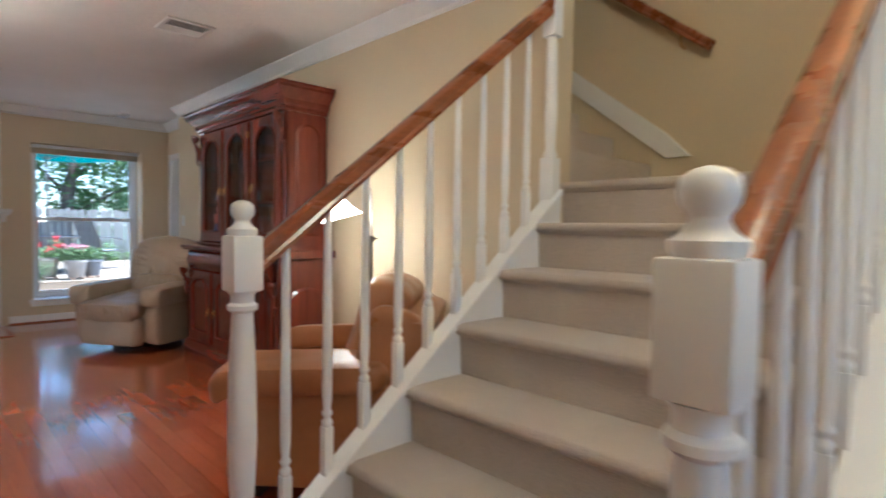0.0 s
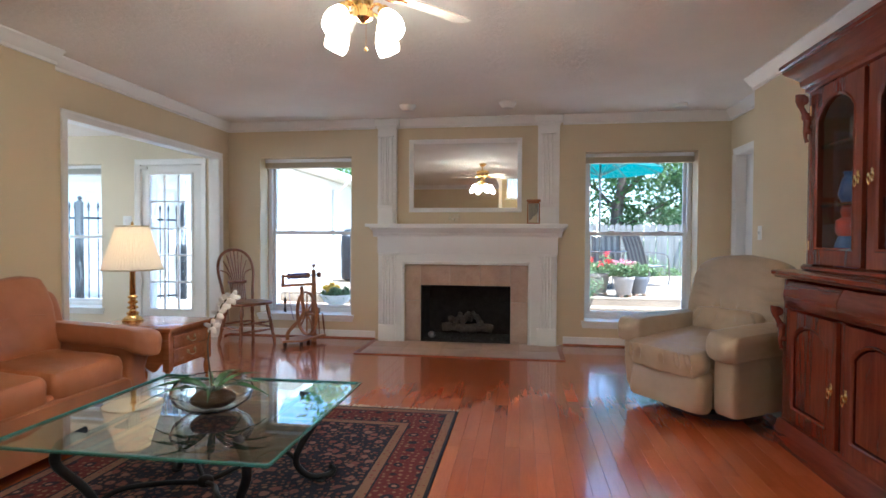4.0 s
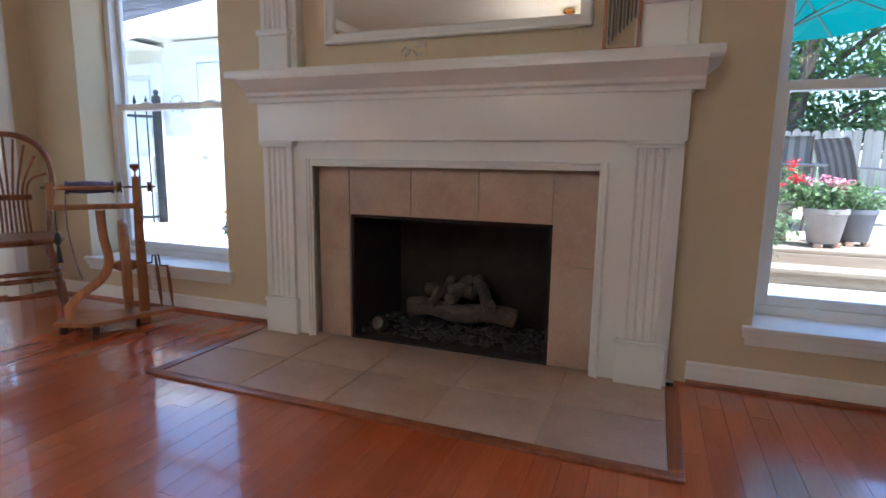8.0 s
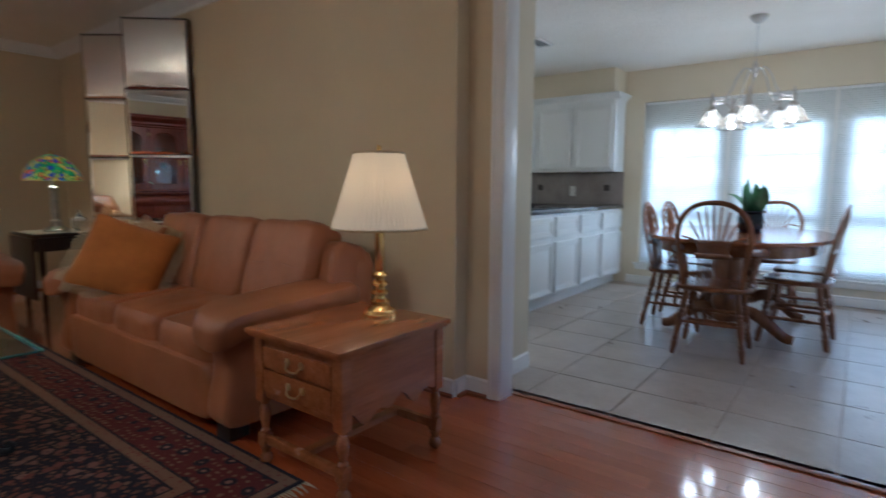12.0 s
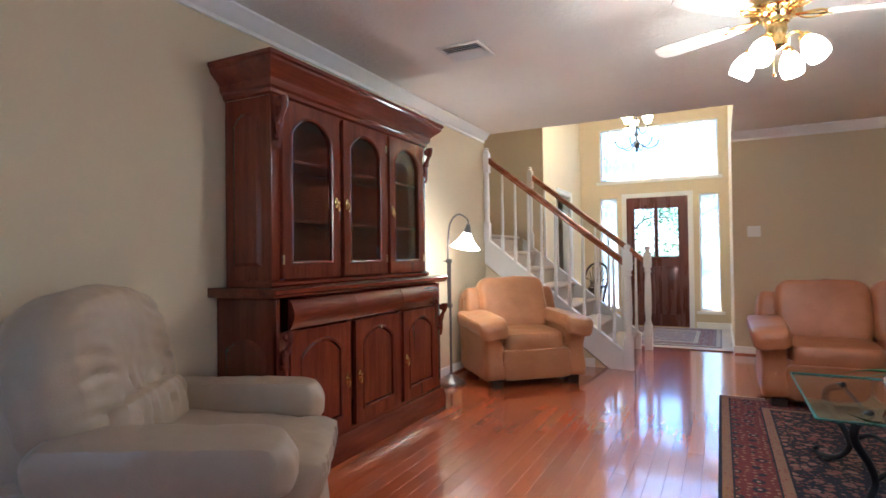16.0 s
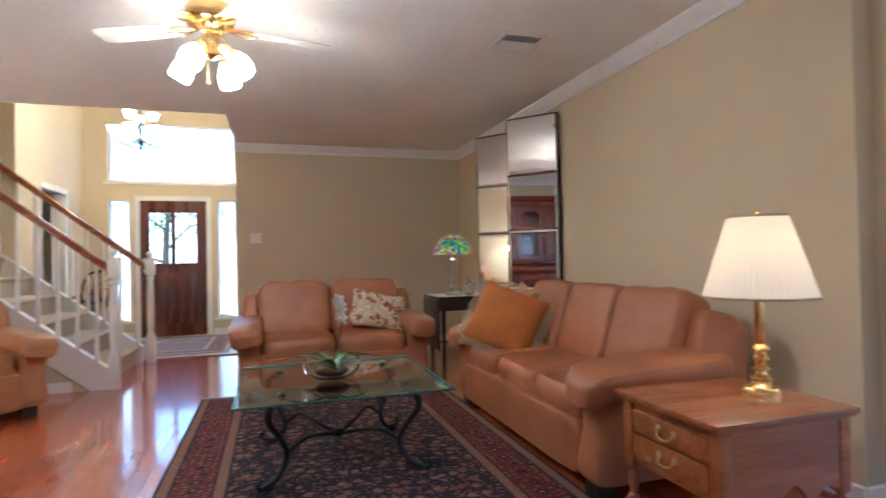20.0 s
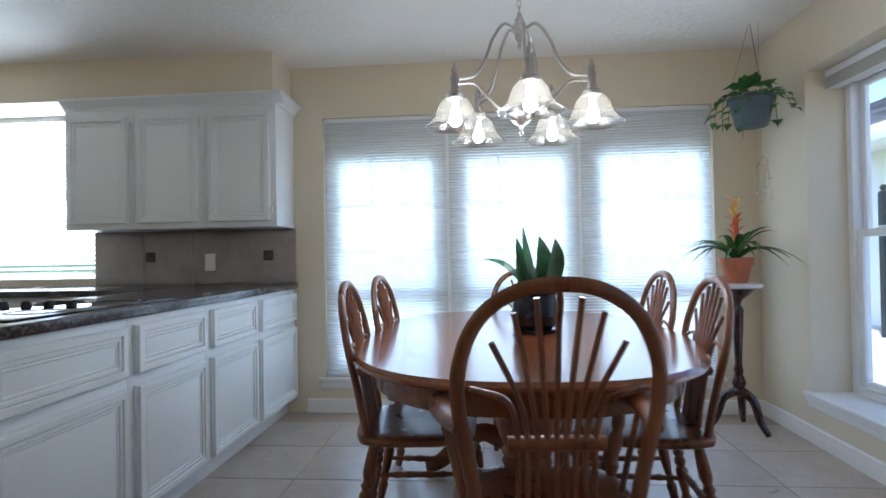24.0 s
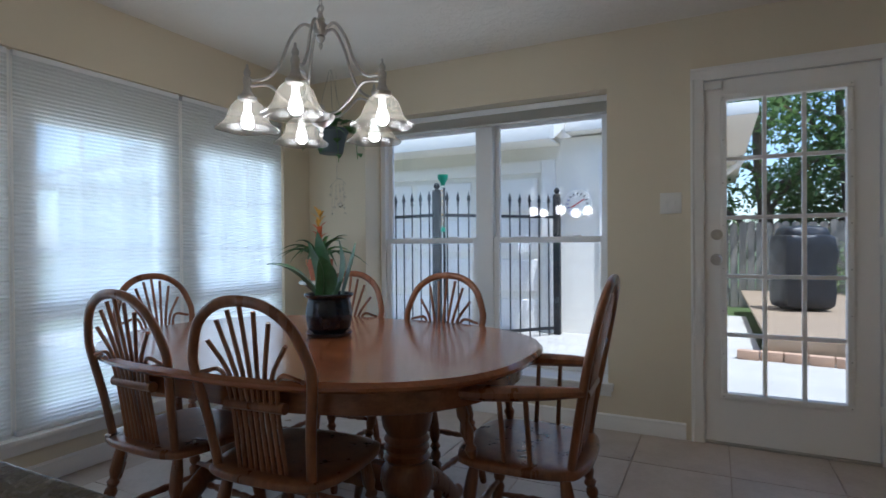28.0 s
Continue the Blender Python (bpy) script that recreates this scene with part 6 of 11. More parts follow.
for sx in (-1, 1):
    for sy in (-1, 1):
        bm = bmesh.new()
        c = [(sx * 0.3, sy * 0.28, 0.436), (sx * 0.36, sy * 0.34, 0.4), (sx * 0.37, sy * 0.35, 0.33), (sx * 0.31, sy * 0.29, 0.22), (sx * 0.285, sy * 0.265, 0.13), (sx * 0.33, sy * 0.31, 0.05), (sx * 0.4, sy * 0.38, 0.03), (sx * 0.42, sy * 0.4, 0.05), (sx * 0.405, sy * 0.385, 0.07)]
        p = curve(c, 40)
        tube(bm, p, [0.02 - 0.009 * (i / (len(p) - 1)) for i in range(len(p))], 10)
        cushion(bm, 0.05, 0.05, 0.026, Matrix.Translation((sx * 0.37, sy * 0.35, 0.018)), (2, 2, 2), 3)
        part("leg", bm, M["iron"], ct, "S-curved black iron leg")
for k in range(2):
    bm = bmesh.new()
    s = 1 if k else -1
    p = curve([(-0.29, -0.27 * s, 0.14), (-0.2, -0.24 * s, 0.2), (-0.1, -0.1 * s, 0.17), (0, 0, 0.14), (0.1, 0.1 * s, 0.17), (0.2, 0.24 * s, 0.2), (0.29, 0.27 * s, 0.14)], 36)
    tube(bm, p, 0.011, 8)
    part("stretcher", bm, M["iron"], ct, "curved iron stretcher")
bm = bmesh.new()
cushion(bm, 0.07, 0.07, 0.05, Matrix.Translation((0, 0, 0.14)), (2, 2, 2), 5)
part("boss", bm, M["iron"], ct)
for sx in (-1, 1):
    bm = bmesh.new()
    tube(bm, [(sx * 0.3, -0.3, 0.425), (sx * 0.3, 0.3, 0.425)], 0.009, 8)
    part("top_bar", bm, M["iron"], ct)

# glass bowl with an orchid
M["clear"] = Mat("clear_glass", (0.97, 0.99, 0.98), 0.02, Transmission_Weight=1.0, IOR=1.3).m
M["moss"] = Mat("dry_moss", (0.09, 0.05, 0.025), 0.9).mottle(0.4, 30, 90, 0.6, 0.01).m
M["leaf"] = Mat("plant_leaf", (0.03, 0.1, 0.02), 0.4).mottle(0.35, 12, 70, 0.1).m
M["leaf_lt"] = Mat("light_leaf", (0.09, 0.2, 0.035), 0.45).mottle(0.35, 14, 70, 0.1).m
M["stem"] = Mat("brown_stem", (0.09, 0.06, 0.03), 0.6).mottle(0.3, 20, 70, 0.1).m
M["petal_w"] = Mat("white_petal", (0.82, 0.76, 0.7), 0.6).mottle(0.08, 20, 70, 0.1).m
bowl = thing("orchid_bowl", pose(0.29, 3.64, 0.441), "white orchid in a wide clear glass bowl on the coffee table", "plant")
bm = bmesh.new()
shell(bm, [(0.03, 0.0), (0.1, 0.012), (0.15, 0.045), (0.165, 0.085), (0.15, 0.118), (0.125, 0.135), (0.118, 0.133), (0.143, 0.115), (0.158, 0.085), (0.144, 0.048), (0.096, 0.018), (0.03, 0.006)], 32)
part("bowl", bm, M["clear"], bowl, "clear glass bowl")
bm = bmesh.new()
cushion(bm, 0.17, 0.17, 0.07, Matrix.Translation((0, 0, 0.05)), (2.4, 2.4, 2), 8, 0, 0.012, 2)
part("moss", bm, M["moss"], bowl, "brown moss")
rng = random.Random(11)


def blade(bm, base, out, length, width, up, droop, fold=0.3, n=7):
    """A long leaf that rises from its base and arches over."""
    o = Vector(out).normalized()
    side = o.cross(Vector((0, 0, 1))).normalized()
    prev = None
    for i in range(n + 1):
        t = i / n
        w = width * (0.35 + 0.65 * math.sin(math.pi * min(1, t * 0.9 + 0.12))) * (1 - t ** 4)
        c = Vector(base) + o * (length * t * (0.45 + 0.55 * t)) + Vector((0, 0, up * t - droop * t * t * t))
        row = [bm.verts.new(c - side * w / 2 + Vector((0, 0, w * fold))), bm.verts.new(c), bm.verts.new(c + side * w / 2 + Vector((0, 0, w * fold)))]
        if prev:
            bm.faces.new((prev[0], prev[1], row[1], row[0])), bm.faces.new((prev[1], prev[2], row[2], row[1]))
        prev = row


for i in range(9):
    a = i * 0.7 + rng.random() * 0.4
    bm = bmesh.new()
    blade(bm, (0.02 * math.cos(a), 0.02 * math.sin(a), 0.08), (math.cos(a), math.sin(a), 0), 0.22 + rng.random() * 0.1, 0.02 + 0.012 * (i % 3), 0.1, 0.09)
    part("leaf", bm, M["leaf"], bowl)
bm = bmesh.new()
sp = curve([(0.0, 0.0, 0.08), (-0.05, 0.05, 0.28), (-0.04, 0.14, 0.42), (-0.02, 0.2, 0.46)], 16)
tube(bm, sp, 0.004, 6)
part("flower_stem", bm, M["stem"], bowl)
for i in range(5):
    c = sp[-1 - i * 2] + Vector((0, 0, -0.01))
    bm = bmesh.new()
    for k in range(5):
        a = 2 * math.pi * k / 5 + i
        cushion(bm, 0.036, 0.024, 0.006, Matrix.Translation(c + Vector((0.018 * math.cos(a), 0.01 * math.sin(a * 2), 0.018 * math.sin(a)))) @ Euler((1.2, -a, 0.3)).to_matrix().to_4x4(), (2, 2, 2), 3)
    part("flower", bm, M["petal_w"], bowl, "white orchid flower")


# ---- end table and brass lamp ----
et = thing("end_table", pose(-1.034, 5.094, 0, 0, 0, 90), "cherry wood end table with two drawers beside the sofa", "side table")
TW, TD, TH = 0.54, 0.62, 0.555
bm = bmesh.new()
bx(bm, -TW / 2, -TD / 2, TH - 0.022, TW / 2, TD / 2, TH, 0.006)
bx(bm, -TW / 2 + 0.01, -TD / 2 + 0.01, TH - 0.032, TW / 2 - 0.01, TD / 2 - 0.01, TH - 0.022, 0.003)
part("top", bm, M["cherry"], et, "polished cherry wood top")
bm = bmesh.new()
for sx in (-1, 1):
    pts = [(-TD / 2 + 0.04, TH - 0.033), (-TD / 2 + 0.04, 0.28)] + [(-TD / 2 + 0.04 + (TD - 0.08) * k / 20, 0.285 + 0.02 * math.sin(k * math.pi / 2.5) + 0.018 * math.cos(k * math.pi / 5)) for k in range(1, 20)] + [(TD / 2 - 0.04, 0.28), (TD / 2 - 0.04, TH - 0.033)]
    extrude(bm, pts, (sx * (TW / 2 - 0.035) - 0.009, 0, 0), (0, 1, 0), (0, 0, 1), (1, 0, 0), 0.018)
bx(bm, -TW / 2 + 0.03, TD / 2 - 0.055, 0.28, TW / 2 - 0.03, TD / 2 - 0.04, TH - 0.033)
bx(bm, -TW / 2 + 0.03, -TD / 2 + 0.04, 0.28, TW / 2 - 0.03, -TD / 2 + 0.05, TH - 0.033)
part("apron", bm, M["cherry"], et, "scalloped cherry wood sides")
for z0, z1 in ((0.41, 0.49), (0.31, 0.4)):
    bm = bmesh.new()
    bx(bm, -TW / 2 + 0.075, -TD / 2 + 0.026, z0, TW / 2 - 0.075, -TD / 2 + 0.04, z1, 0.005)
    dr = part("drawer", bm, M["cherry"], et, "drawer front")
    bm = bmesh.new()
    zc = (z0 + z1) / 2
    y = -TD / 2 + 0.025
    tube(bm, curve([(-0.04, y, zc + 0.008), (-0.03, y - 0.014, zc - 0.014), (0, y - 0.016, zc - 0.02), (0.03, y - 0.014, zc - 0.014), (0.04, y, zc + 0.008)], 12), 0.004, 6)
    for sx in (-1, 1):
        cushion(bm, 0.028, 0.006, 0.03, Matrix.Translation((sx * 0.04, y, zc + 0.008)), (2, 2, 2), 3)
    part("pull", bm, M["brass_old"], dr, "brass drawer pull")
for sx in (-1, 1):
    for sy in (-1, 1):
        bm = bmesh.new()
        m = Matrix.Translation((sx * (TW / 2 - 0.045), sy * (TD / 2 - 0.05), 0))
        bx(bm, -0.024, -0.024, 0.26, 0.024, 0.024, TH - 0.033, 0.003, m)
        lathe(bm, [(0.016, 0), (0.026, 0.012), (0.026, 0.03), (0.014, 0.045), (0.02, 0.06), (0.024, 0.075)], 14, m)
        bx(bm, -0.021, -0.021, 0.075, 0.021, 0.021, 0.13, 0.003, m)
        lathe(bm, [(0.018, 0.13), (0.022, 0.14), (0.013, 0.15), (0.024, 0.2), (0.02, 0.23), (0.013, 0.245), (0.022, 0.26)], 14, m)
        part("leg", bm, M["cherry"], et, "turned leg")
for y in (-TD / 2 + 0.05, TD / 2 - 0.05):
    bm = bmesh.new()
    bx(bm, -TW / 2 + 0.06, y - 0.012, 0.085, TW / 2 - 0.06, y + 0.012, 0.12, 0.003)
    part("stretcher", bm, M["cherry"], et)
bm = bmesh.new()
bx(bm, -0.02, -TD / 2 + 0.06, 0.09, 0.02, TD / 2 - 0.06, 0.115, 0.003)
part("stretcher", bm, M["cherry"], et)


def lamp_light(name, at, watts, color=(1.0, 0.84, 0.64), size=0.04):
    l = new(name, bpy.data.lights.new(name, "POINT"))
    l.data.energy, l.data.color, l.data.shadow_soft_size = watts, color, size
    l.location = at
    return l


def shade_mat(name, color, glow, strength):
    s = Mat(name, color, 0.8)
    tl = s.n("BsdfTranslucent", Color=(*color[:3], 1))
    mx, ad, em = s.n("MixShader"), s.n("AddShader"), s.n("Emission", Color=(*glow, 1), Strength=strength)
    mx.inputs[0].default_value = 0.5
    s.link(s.b.outputs[0], mx.inputs[1]), s.link(tl.outputs[0], mx.inputs[2])
    s.link(mx.outputs[0], ad.inputs[0]), s.link(em.outputs[0], ad.inputs[1])
    s.link(ad.outputs[0], s.out.inputs[0])
    return s.m


M["pleat"] = shade_mat("pleated_shade", (0.72, 0.6, 0.42), (1.0, 0.88, 0.7), 0.04)
LX, LY = -1.203, 5.09
lamp = thing("table_lamp", pose(LX, LY, 0.5555) @ Matrix.Diagonal((0.83, 0.83, 0.95, 1)), "brass table lamp with a pleated cream shade on the end table", "lamp")
bm = bmesh.new()
lathe(bm, [(0.085, 0), (0.085, 0.012), (0.078, 0.018), (0.074, 0.028), (0.05, 0.04), (0.042, 0.05), (0.05, 0.058), (0.05, 0.066), (0.028, 0.078), (0.024, 0.09), (0.045, 0.1), (0.045, 0.108), (0.025, 0.12), (0.025, 0.13), (0.042, 0.14), (0.042, 0.148), (0.024, 0.16), (0.024, 0.17), (0.04, 0.18), (0.04, 0.187), (0.022, 0.2), (0.026, 0.206), (0.022, 0.37), (0.03, 0.378), (0.03, 0.388), (0.012, 0.395), (0.012, 0.46), (0.0, 0.462)], 24)
part("base", bm, M["brass"], lamp, "ringed polished brass column")
bm = bmesh.new()
shell(bm, [(0.125, 0.72), (0.24, 0.39), (0.237, 0.39), (0.122, 0.72)], 120, None, 60, 0.0)
n = 120
for i, v in enumerate(bm.verts):
    k = 1 + (0.012 if i % 2 else -0.012)
    v.co.x *= k
    v.co.y *= k
part("shade", bm, M["pleat"], lamp, "pleated cream fabric shade", 0)
for r, z in ((0.241, 0.392), (0.127, 0.718)):
    bm = bmesh.new()
    tube(bm, [(r * math.cos(a), r * math.sin(a), z) for a in [2 * math.pi * k / 40 for k in range(40)]], 0.005, 6, True)
    part("shade_trim", bm, M["fringe"], lamp)
bm = bmesh.new()
lathe(bm, [(0.004, 0.46), (0.004, 0.72), (0.012, 0.735), (0.008, 0.75), (0.0, 0.755)], 10)
part("finial", bm, M["brass"], lamp)
lamp_light("table_lamp_bulb", (LX, LY, 0.53 + 0.56), 0.6)


# ---- floor lamp ----
M["pewter"] = Mat("dark_pewter", (0.2, 0.18, 0.17), 0.32, 1.0).mottle(0.2, 12, 90, 0.05, rough=(0.25, 0.4)).m
M["glass_lit"] = shade_mat("lit_white_glass", (0.85, 0.82, 0.75), (1.0, 0.86, 0.66), 3.0)
FL = thing("floor_lamp", pose(3.3, 2.48, 0, 0, 0, 0), "pewter swing-arm floor lamp with a white glass bell shade", "lamp")
bm = bmesh.new()
lathe(bm, [(0.13, 0), (0.13, 0.018), (0.12, 0.03), (0.07, 0.05), (0.045, 0.075), (0.02, 0.085), (0.016, 0.1)], 28)
part("base", bm, M["pewter"], FL, "round weighted base")
bm = bmesh.new()
tube(bm, [(0, 0, 0.08), (0, 0, 1.12)], 0.011, 10)
part("pole", bm, M["pewter"], FL)
bm = bmesh.new()
tube(bm, curve([(0.02, 0, 0.68), (0.02, 0, 1.1), (0.01, 0, 1.36), (-0.03, 0.01, 1.47), (-0.11, 0.035, 1.515), (-0.2, 0.062, 1.47), (-0.22, 0.07, 1.42)], 40), 0.008, 8)
part("arm", bm, M["pewter"], FL, "curved goose-neck arm")
for z in (0.7, 1.1):
    bm = bmesh.new()
    bx(bm, -0.018, -0.012, z - 0.018, 0.036, 0.012, z + 0.018, 0.004)
    tube(bm, [(0.03, 0, z), (0.065, 0, z)], 0.005, 6)
    part("clamp", bm, M["pewter"], FL)
bm = bmesh.new()
hm = Matrix.Translation((-0.22, 0.07, 1.42)) @ pose(0, 0, 0, -8, -14, 0)
lathe(bm, [(0.012, 0), (0.02, -0.01), (0.022, -0.03), (0.03, -0.05), (0.034, -0.075)], 16, hm)
part("socket", bm, M["pewter"], FL)
bm = bmesh.new()
shell(bm, [(0.03, -0.07), (0.045, -0.1), (0.075, -0.15), (0.115, -0.195), (0.13, -0.205), (0.127, -0.205), (0.11, -0.192), (0.07, -0.148), (0.04, -0.1)], 28, hm)
part("shade", bm, M["glass_lit"], FL, "glowing white glass bell shade")
lamp_light("floor_lamp_bulb", Matrix.Translation((3.3, 2.48, 0)) @ hm @ Vector((0, 0, -0.2)), 0.5)


# ---- ceiling fan ----
M["blade"] = grain_wood("white_blade", (0.62, 0.55, 0.46), (0.7, 0.63, 0.54), (0.76, 0.7, 0.6), (0.3, 0.45), 0, 0.7, 0.1, 0.01).m
M["fan_glass"] = shade_mat("frosted_lit_glass", (0.85, 0.8, 0.7), (1.0, 0.88, 0.68), 5.0)
FXC, FYC = 0.87, 3.86
fan = thing("ceiling_fan", pose(FXC, FYC, 0.03, 0, 0, 0) @ Matrix.Diagonal((0.91, 0.91, 1, 1)), "polished brass ceiling fan with white blades and four lit glass shades", "ceiling fan")
bm = bmesh.new()
lathe(bm, [(0.0, 2.4695), (0.07, 2.469), (0.07, 2.445), (0.045, 2.425), (0.018, 2.41), (0.013, 2.4), (0.013, 2.36), (0.03, 2.355), (0.045, 2.34)][::-1], 24)
part("canopy", bm, M["brass"], fan, "brass canopy and rod")
bm = bmesh.new()
lathe(bm, [(0.05, 2.345), (0.115, 2.335), (0.128, 2.315), (0.128, 2.27), (0.12, 2.255), (0.1, 2.245), (0.075, 2.235), (0.06, 2.22), (0.06, 2.2), (0.045, 2.19)][::-1], 32)
part("motor", bm, M["brass"], fan, "brass motor housing")
bm = bmesh.new()
for i in range(30):
    a = 2 * math.pi * i / 30
    bx(bm, 0.085, -0.003, 2.236, 0.118, 0.003, 2.252, 0, pose(0, 0, 0, 0, 0, math.degrees(a)))
vent = part("vent_fins", bm, M["brass_old"], fan)
vent["kind"] = "stuff"
bm = bmesh.new()
lathe(bm, [(0.0, 2.07), (0.02, 2.075), (0.045, 2.09), (0.05, 2.12), (0.042, 2.14), (0.05, 2.16), (0.05, 2.19)], 24)
part("light_hub", bm, M["brass"], fan)
for i in range(5):
    a = 48 + 72 * i
    mm = pose(0, 0, 0, 0, 0, a)
    bm = bmesh.new()
    for s in (-1, 1):
        tube(bm, [mm @ p for p in curve([Vector((0.09, 0, 2.235)), Vector((0.14, s * 0.035, 2.228)), Vector((0.19, s * 0.045, 2.228)), Vector((0.23, s * 0.02, 2.228)), Vector((0.2, s * 0.005, 2.228))], 14)], 0.006, 6)
    tube(bm, [mm @ Vector((0.09, 0, 2.236)), mm @ Vector((0.26, 0, 2.226))], 0.007, 6)
    part("blade_iron", bm, M["brass"], fan, "scrolled brass blade bracket")
    bm = bmesh.new()
    pts = [(0.22, -0.05), (0.3, -0.058), (0.6, -0.07), (0.645, -0.06), (0.66, -0.03), (0.66, 0.03), (0.645, 0.06), (0.6, 0.07), (0.3, 0.058), (0.22, 0.05)]
    tilt = pose(0, 0, 2.232, 10, 0, 0)
    top = [bm.verts.new(mm @ tilt @ Vector((p, q, 0.003))) for p, q in pts]
    bot = [bm.verts.new(mm @ tilt @ Vector((p, q, -0.003))) for p, q in pts]
    bm.faces.new(top), bm.faces.new(bot[::-1])
    for k in range(len(pts)):
        j = (k + 1) % len(pts)
        bm.faces.new((bot[k], bot[j], top[j], top[k]))
    part("blade", bm, M["blade"], fan, "pale fan blade", 0)
for i in range(4):
    a = 63 + 90 * i
    mm = pose(0, 0, 0, 0, 0, a)
    bm = bmesh.new()
    tube(bm, [mm @ p for p in curve([Vector((0.035, 0, 2.115)), Vector((0.075, 0, 2.135)), Vector((0.11, 0, 2.125)), Vector((0.125, 0, 2.1))], 14)], 0.007, 8)
    part("light_arm", bm, M["brass"], fan)
    sm = mm @ Matrix.Translation((0.125, 0, 2.105)) @ pose(0, 0, 0, 0, -32, 0)
    bm = bmesh.new()
    lathe(bm, [(0.012, 0.01), (0.026, 0), (0.028, -0.02), (0.024, -0.024)][::-1], 16, sm)
    part("shade_holder", bm, M["brass"], fan)
    bm = bmesh.new()
    shell(bm, [(0.022, -0.018), (0.036, -0.034), (0.052, -0.066), (0.058, -0.1), (0.055, -0.125), (0.05, -0.138), (0.047, -0.136), (0.054, -0.1), (0.048, -0.066), (0.03, -0.034)], 24, sm, 8, 0.03)
    part("glass_shade", bm, M["fan_glass"], fan, "glowing frosted glass shade")
    lamp_light("fan_bulb", Matrix.Translation((FXC, FYC, 0.03)) @ sm @ Vector((0, 0, -0.16)), 1.15, (1.0, 0.84, 0.64), 0.03)
bm = bmesh.new()
tube(bm, [(0.015, 0, 2.08), (0.015, 0, 1.965)], 0.0012, 5)
lathe(bm, [(0.0, 1.945), (0.007, 1.95), (0.009, 1.958), (0.004, 1.966), (0.0, 1.967)], 10, Matrix.Translation((0.015, 0, 0)))
part("pull_chain", bm, M["brass"], fan)

# ---- ceiling bits ----
M["vent_white"] = Mat("vent_enamel", srgb(225, 220, 212), 0.45).mottle(0.03, 4, 80, 0.0).m
M["vent_dark"] = Mat("vent_shadow", (0.3, 0.29, 0.28), 0.8).mottle(0.1, 9, 60, 0).m


def ceiling_vent(x, y, w, d, rz, label, z=CE):
    root = thing("ceiling_vent", pose(x, y, z, 0, 0, rz), label, "vent")
    bm = bmesh.new()
    for q in ((-w / 2, -d / 2, w / 2, -d / 2 + 0.025), (-w / 2, d / 2 - 0.025, w / 2, d / 2), (-w / 2, -d / 2 + 0.025, -w / 2 + 0.025, d / 2 - 0.025), (w / 2 - 0.025, -d / 2 + 0.025, w / 2, d / 2 - 0.025)):
        bx(bm, q[0], q[1], -0.014, q[2], q[3], -0.0005, 0.003)
    part("frame", bm, M["vent_white"], root)
    bm = bmesh.new()
    bx(bm, -w / 2 + 0.02, -d / 2 + 0.02, -0.003, w / 2 - 0.02, d / 2 - 0.02, -0.001)
    part("backing", bm, M["vent_dark"], root)
    n = 9
    me = None
    for i in range(n):
        y0 = -d / 2 + 0.032 + i * (d - 0.064) / (n - 1)
        if me is None:
            bm = bmesh.new()
            bx(bm, -w / 2 + 0.025, -0.009, -0.0007, w / 2 - 0.025, 0.009, 0.0007)
            ob = part("slat", bm, M["vent_white"], root, smooth=0)
            me = ob.data
        else:
            ob = new("slat", me)
            ob.parent = root
        ob.matrix_basis = pose(0, y0, -0.009, 28 if i < n / 2 else -28)


ceiling_vent(2.6, 3.62, 0.3, 0.28, 0, "white slatted ceiling vent above the cabinet")
ceiling_vent(-0.95, 3.53, 0.3, 0.28, 0, "white slatted ceiling vent above the sofa")
ceiling_vent(-4.12, 4.2, 0.32, 0.3, 0, "white slatted ceiling vent in the kitchen", CE - 0.1)


def disc_thing(name, x, y, prof, mat, label, cat):
    return turned_thing(name, Matrix.Translation((x, y, CE - 0.0005)), prof[::-1], mat, label, cat, 28)


disc_thing("smoke_detector", 3.1, 7.2, [(0.0, 0), (0.07, -0.001), (0.07, -0.02), (0.062, -0.034), (0.03, -0.04), (0, -0.041)], M["plastic_white"], "round white smoke detector on the ceiling", "smoke detector")
for x in (0.42, 1.42):
    disc_thing("downlight", x, 6.95, [(0.0, 0), (0.085, -0.001), (0.085, -0.012), (0.07, -0.035), (0.055, -0.055), (0.03, -0.06), (0, -0.055)], M["vent_white"], "white eyeball downlight aimed at the fireplace wall", "ceiling light")

# ---- over the mantel ----
mir = thing("wall_mirror", None, "wide rectangular mirror in a white moulded frame above the mantel", "mirror")
MX0, MX1, MZ0, MZ1 = 0.305, 1.565, 1.452, 2.268
bm = bmesh.new()
FRM = [(0, 0), (0.05, 0), (0.05, 0.012), (0.04, 0.02), (0.03, 0.022), (0.012, 0.034), (0.004, 0.034), (0, 0.026)]
extrude(bm, FRM, (MX0, Y1 - 0.001, MZ0), (1, 0, 0), (0, -1, 0), (0, 0, 1), MZ1 - MZ0)
extrude(bm, FRM, (MX1, Y1 - 0.001, MZ0), (-1, 0, 0), (0, -1, 0), (0, 0, 1), MZ1 - MZ0)
extrude(bm, FRM, (MX0, Y1 - 0.0015, MZ0), (0, 0, 1), (0, -1, 0), (1, 0, 0), MX1 - MX0)
extrude(bm, FRM, (MX0, Y1 - 0.0015, MZ1), (0, 0, -1), (0, -1, 0), (1, 0, 0), MX1 - MX0)
part("frame", bm, M["trim"], mir, "white moulded frame", 25)
bm = bmesh.new()
bx(bm, MX0 + 0.045, Y1 - 0.009, MZ0 + 0.045, MX1 - 0.045, Y1 - 0.005, MZ1 - 0.045)
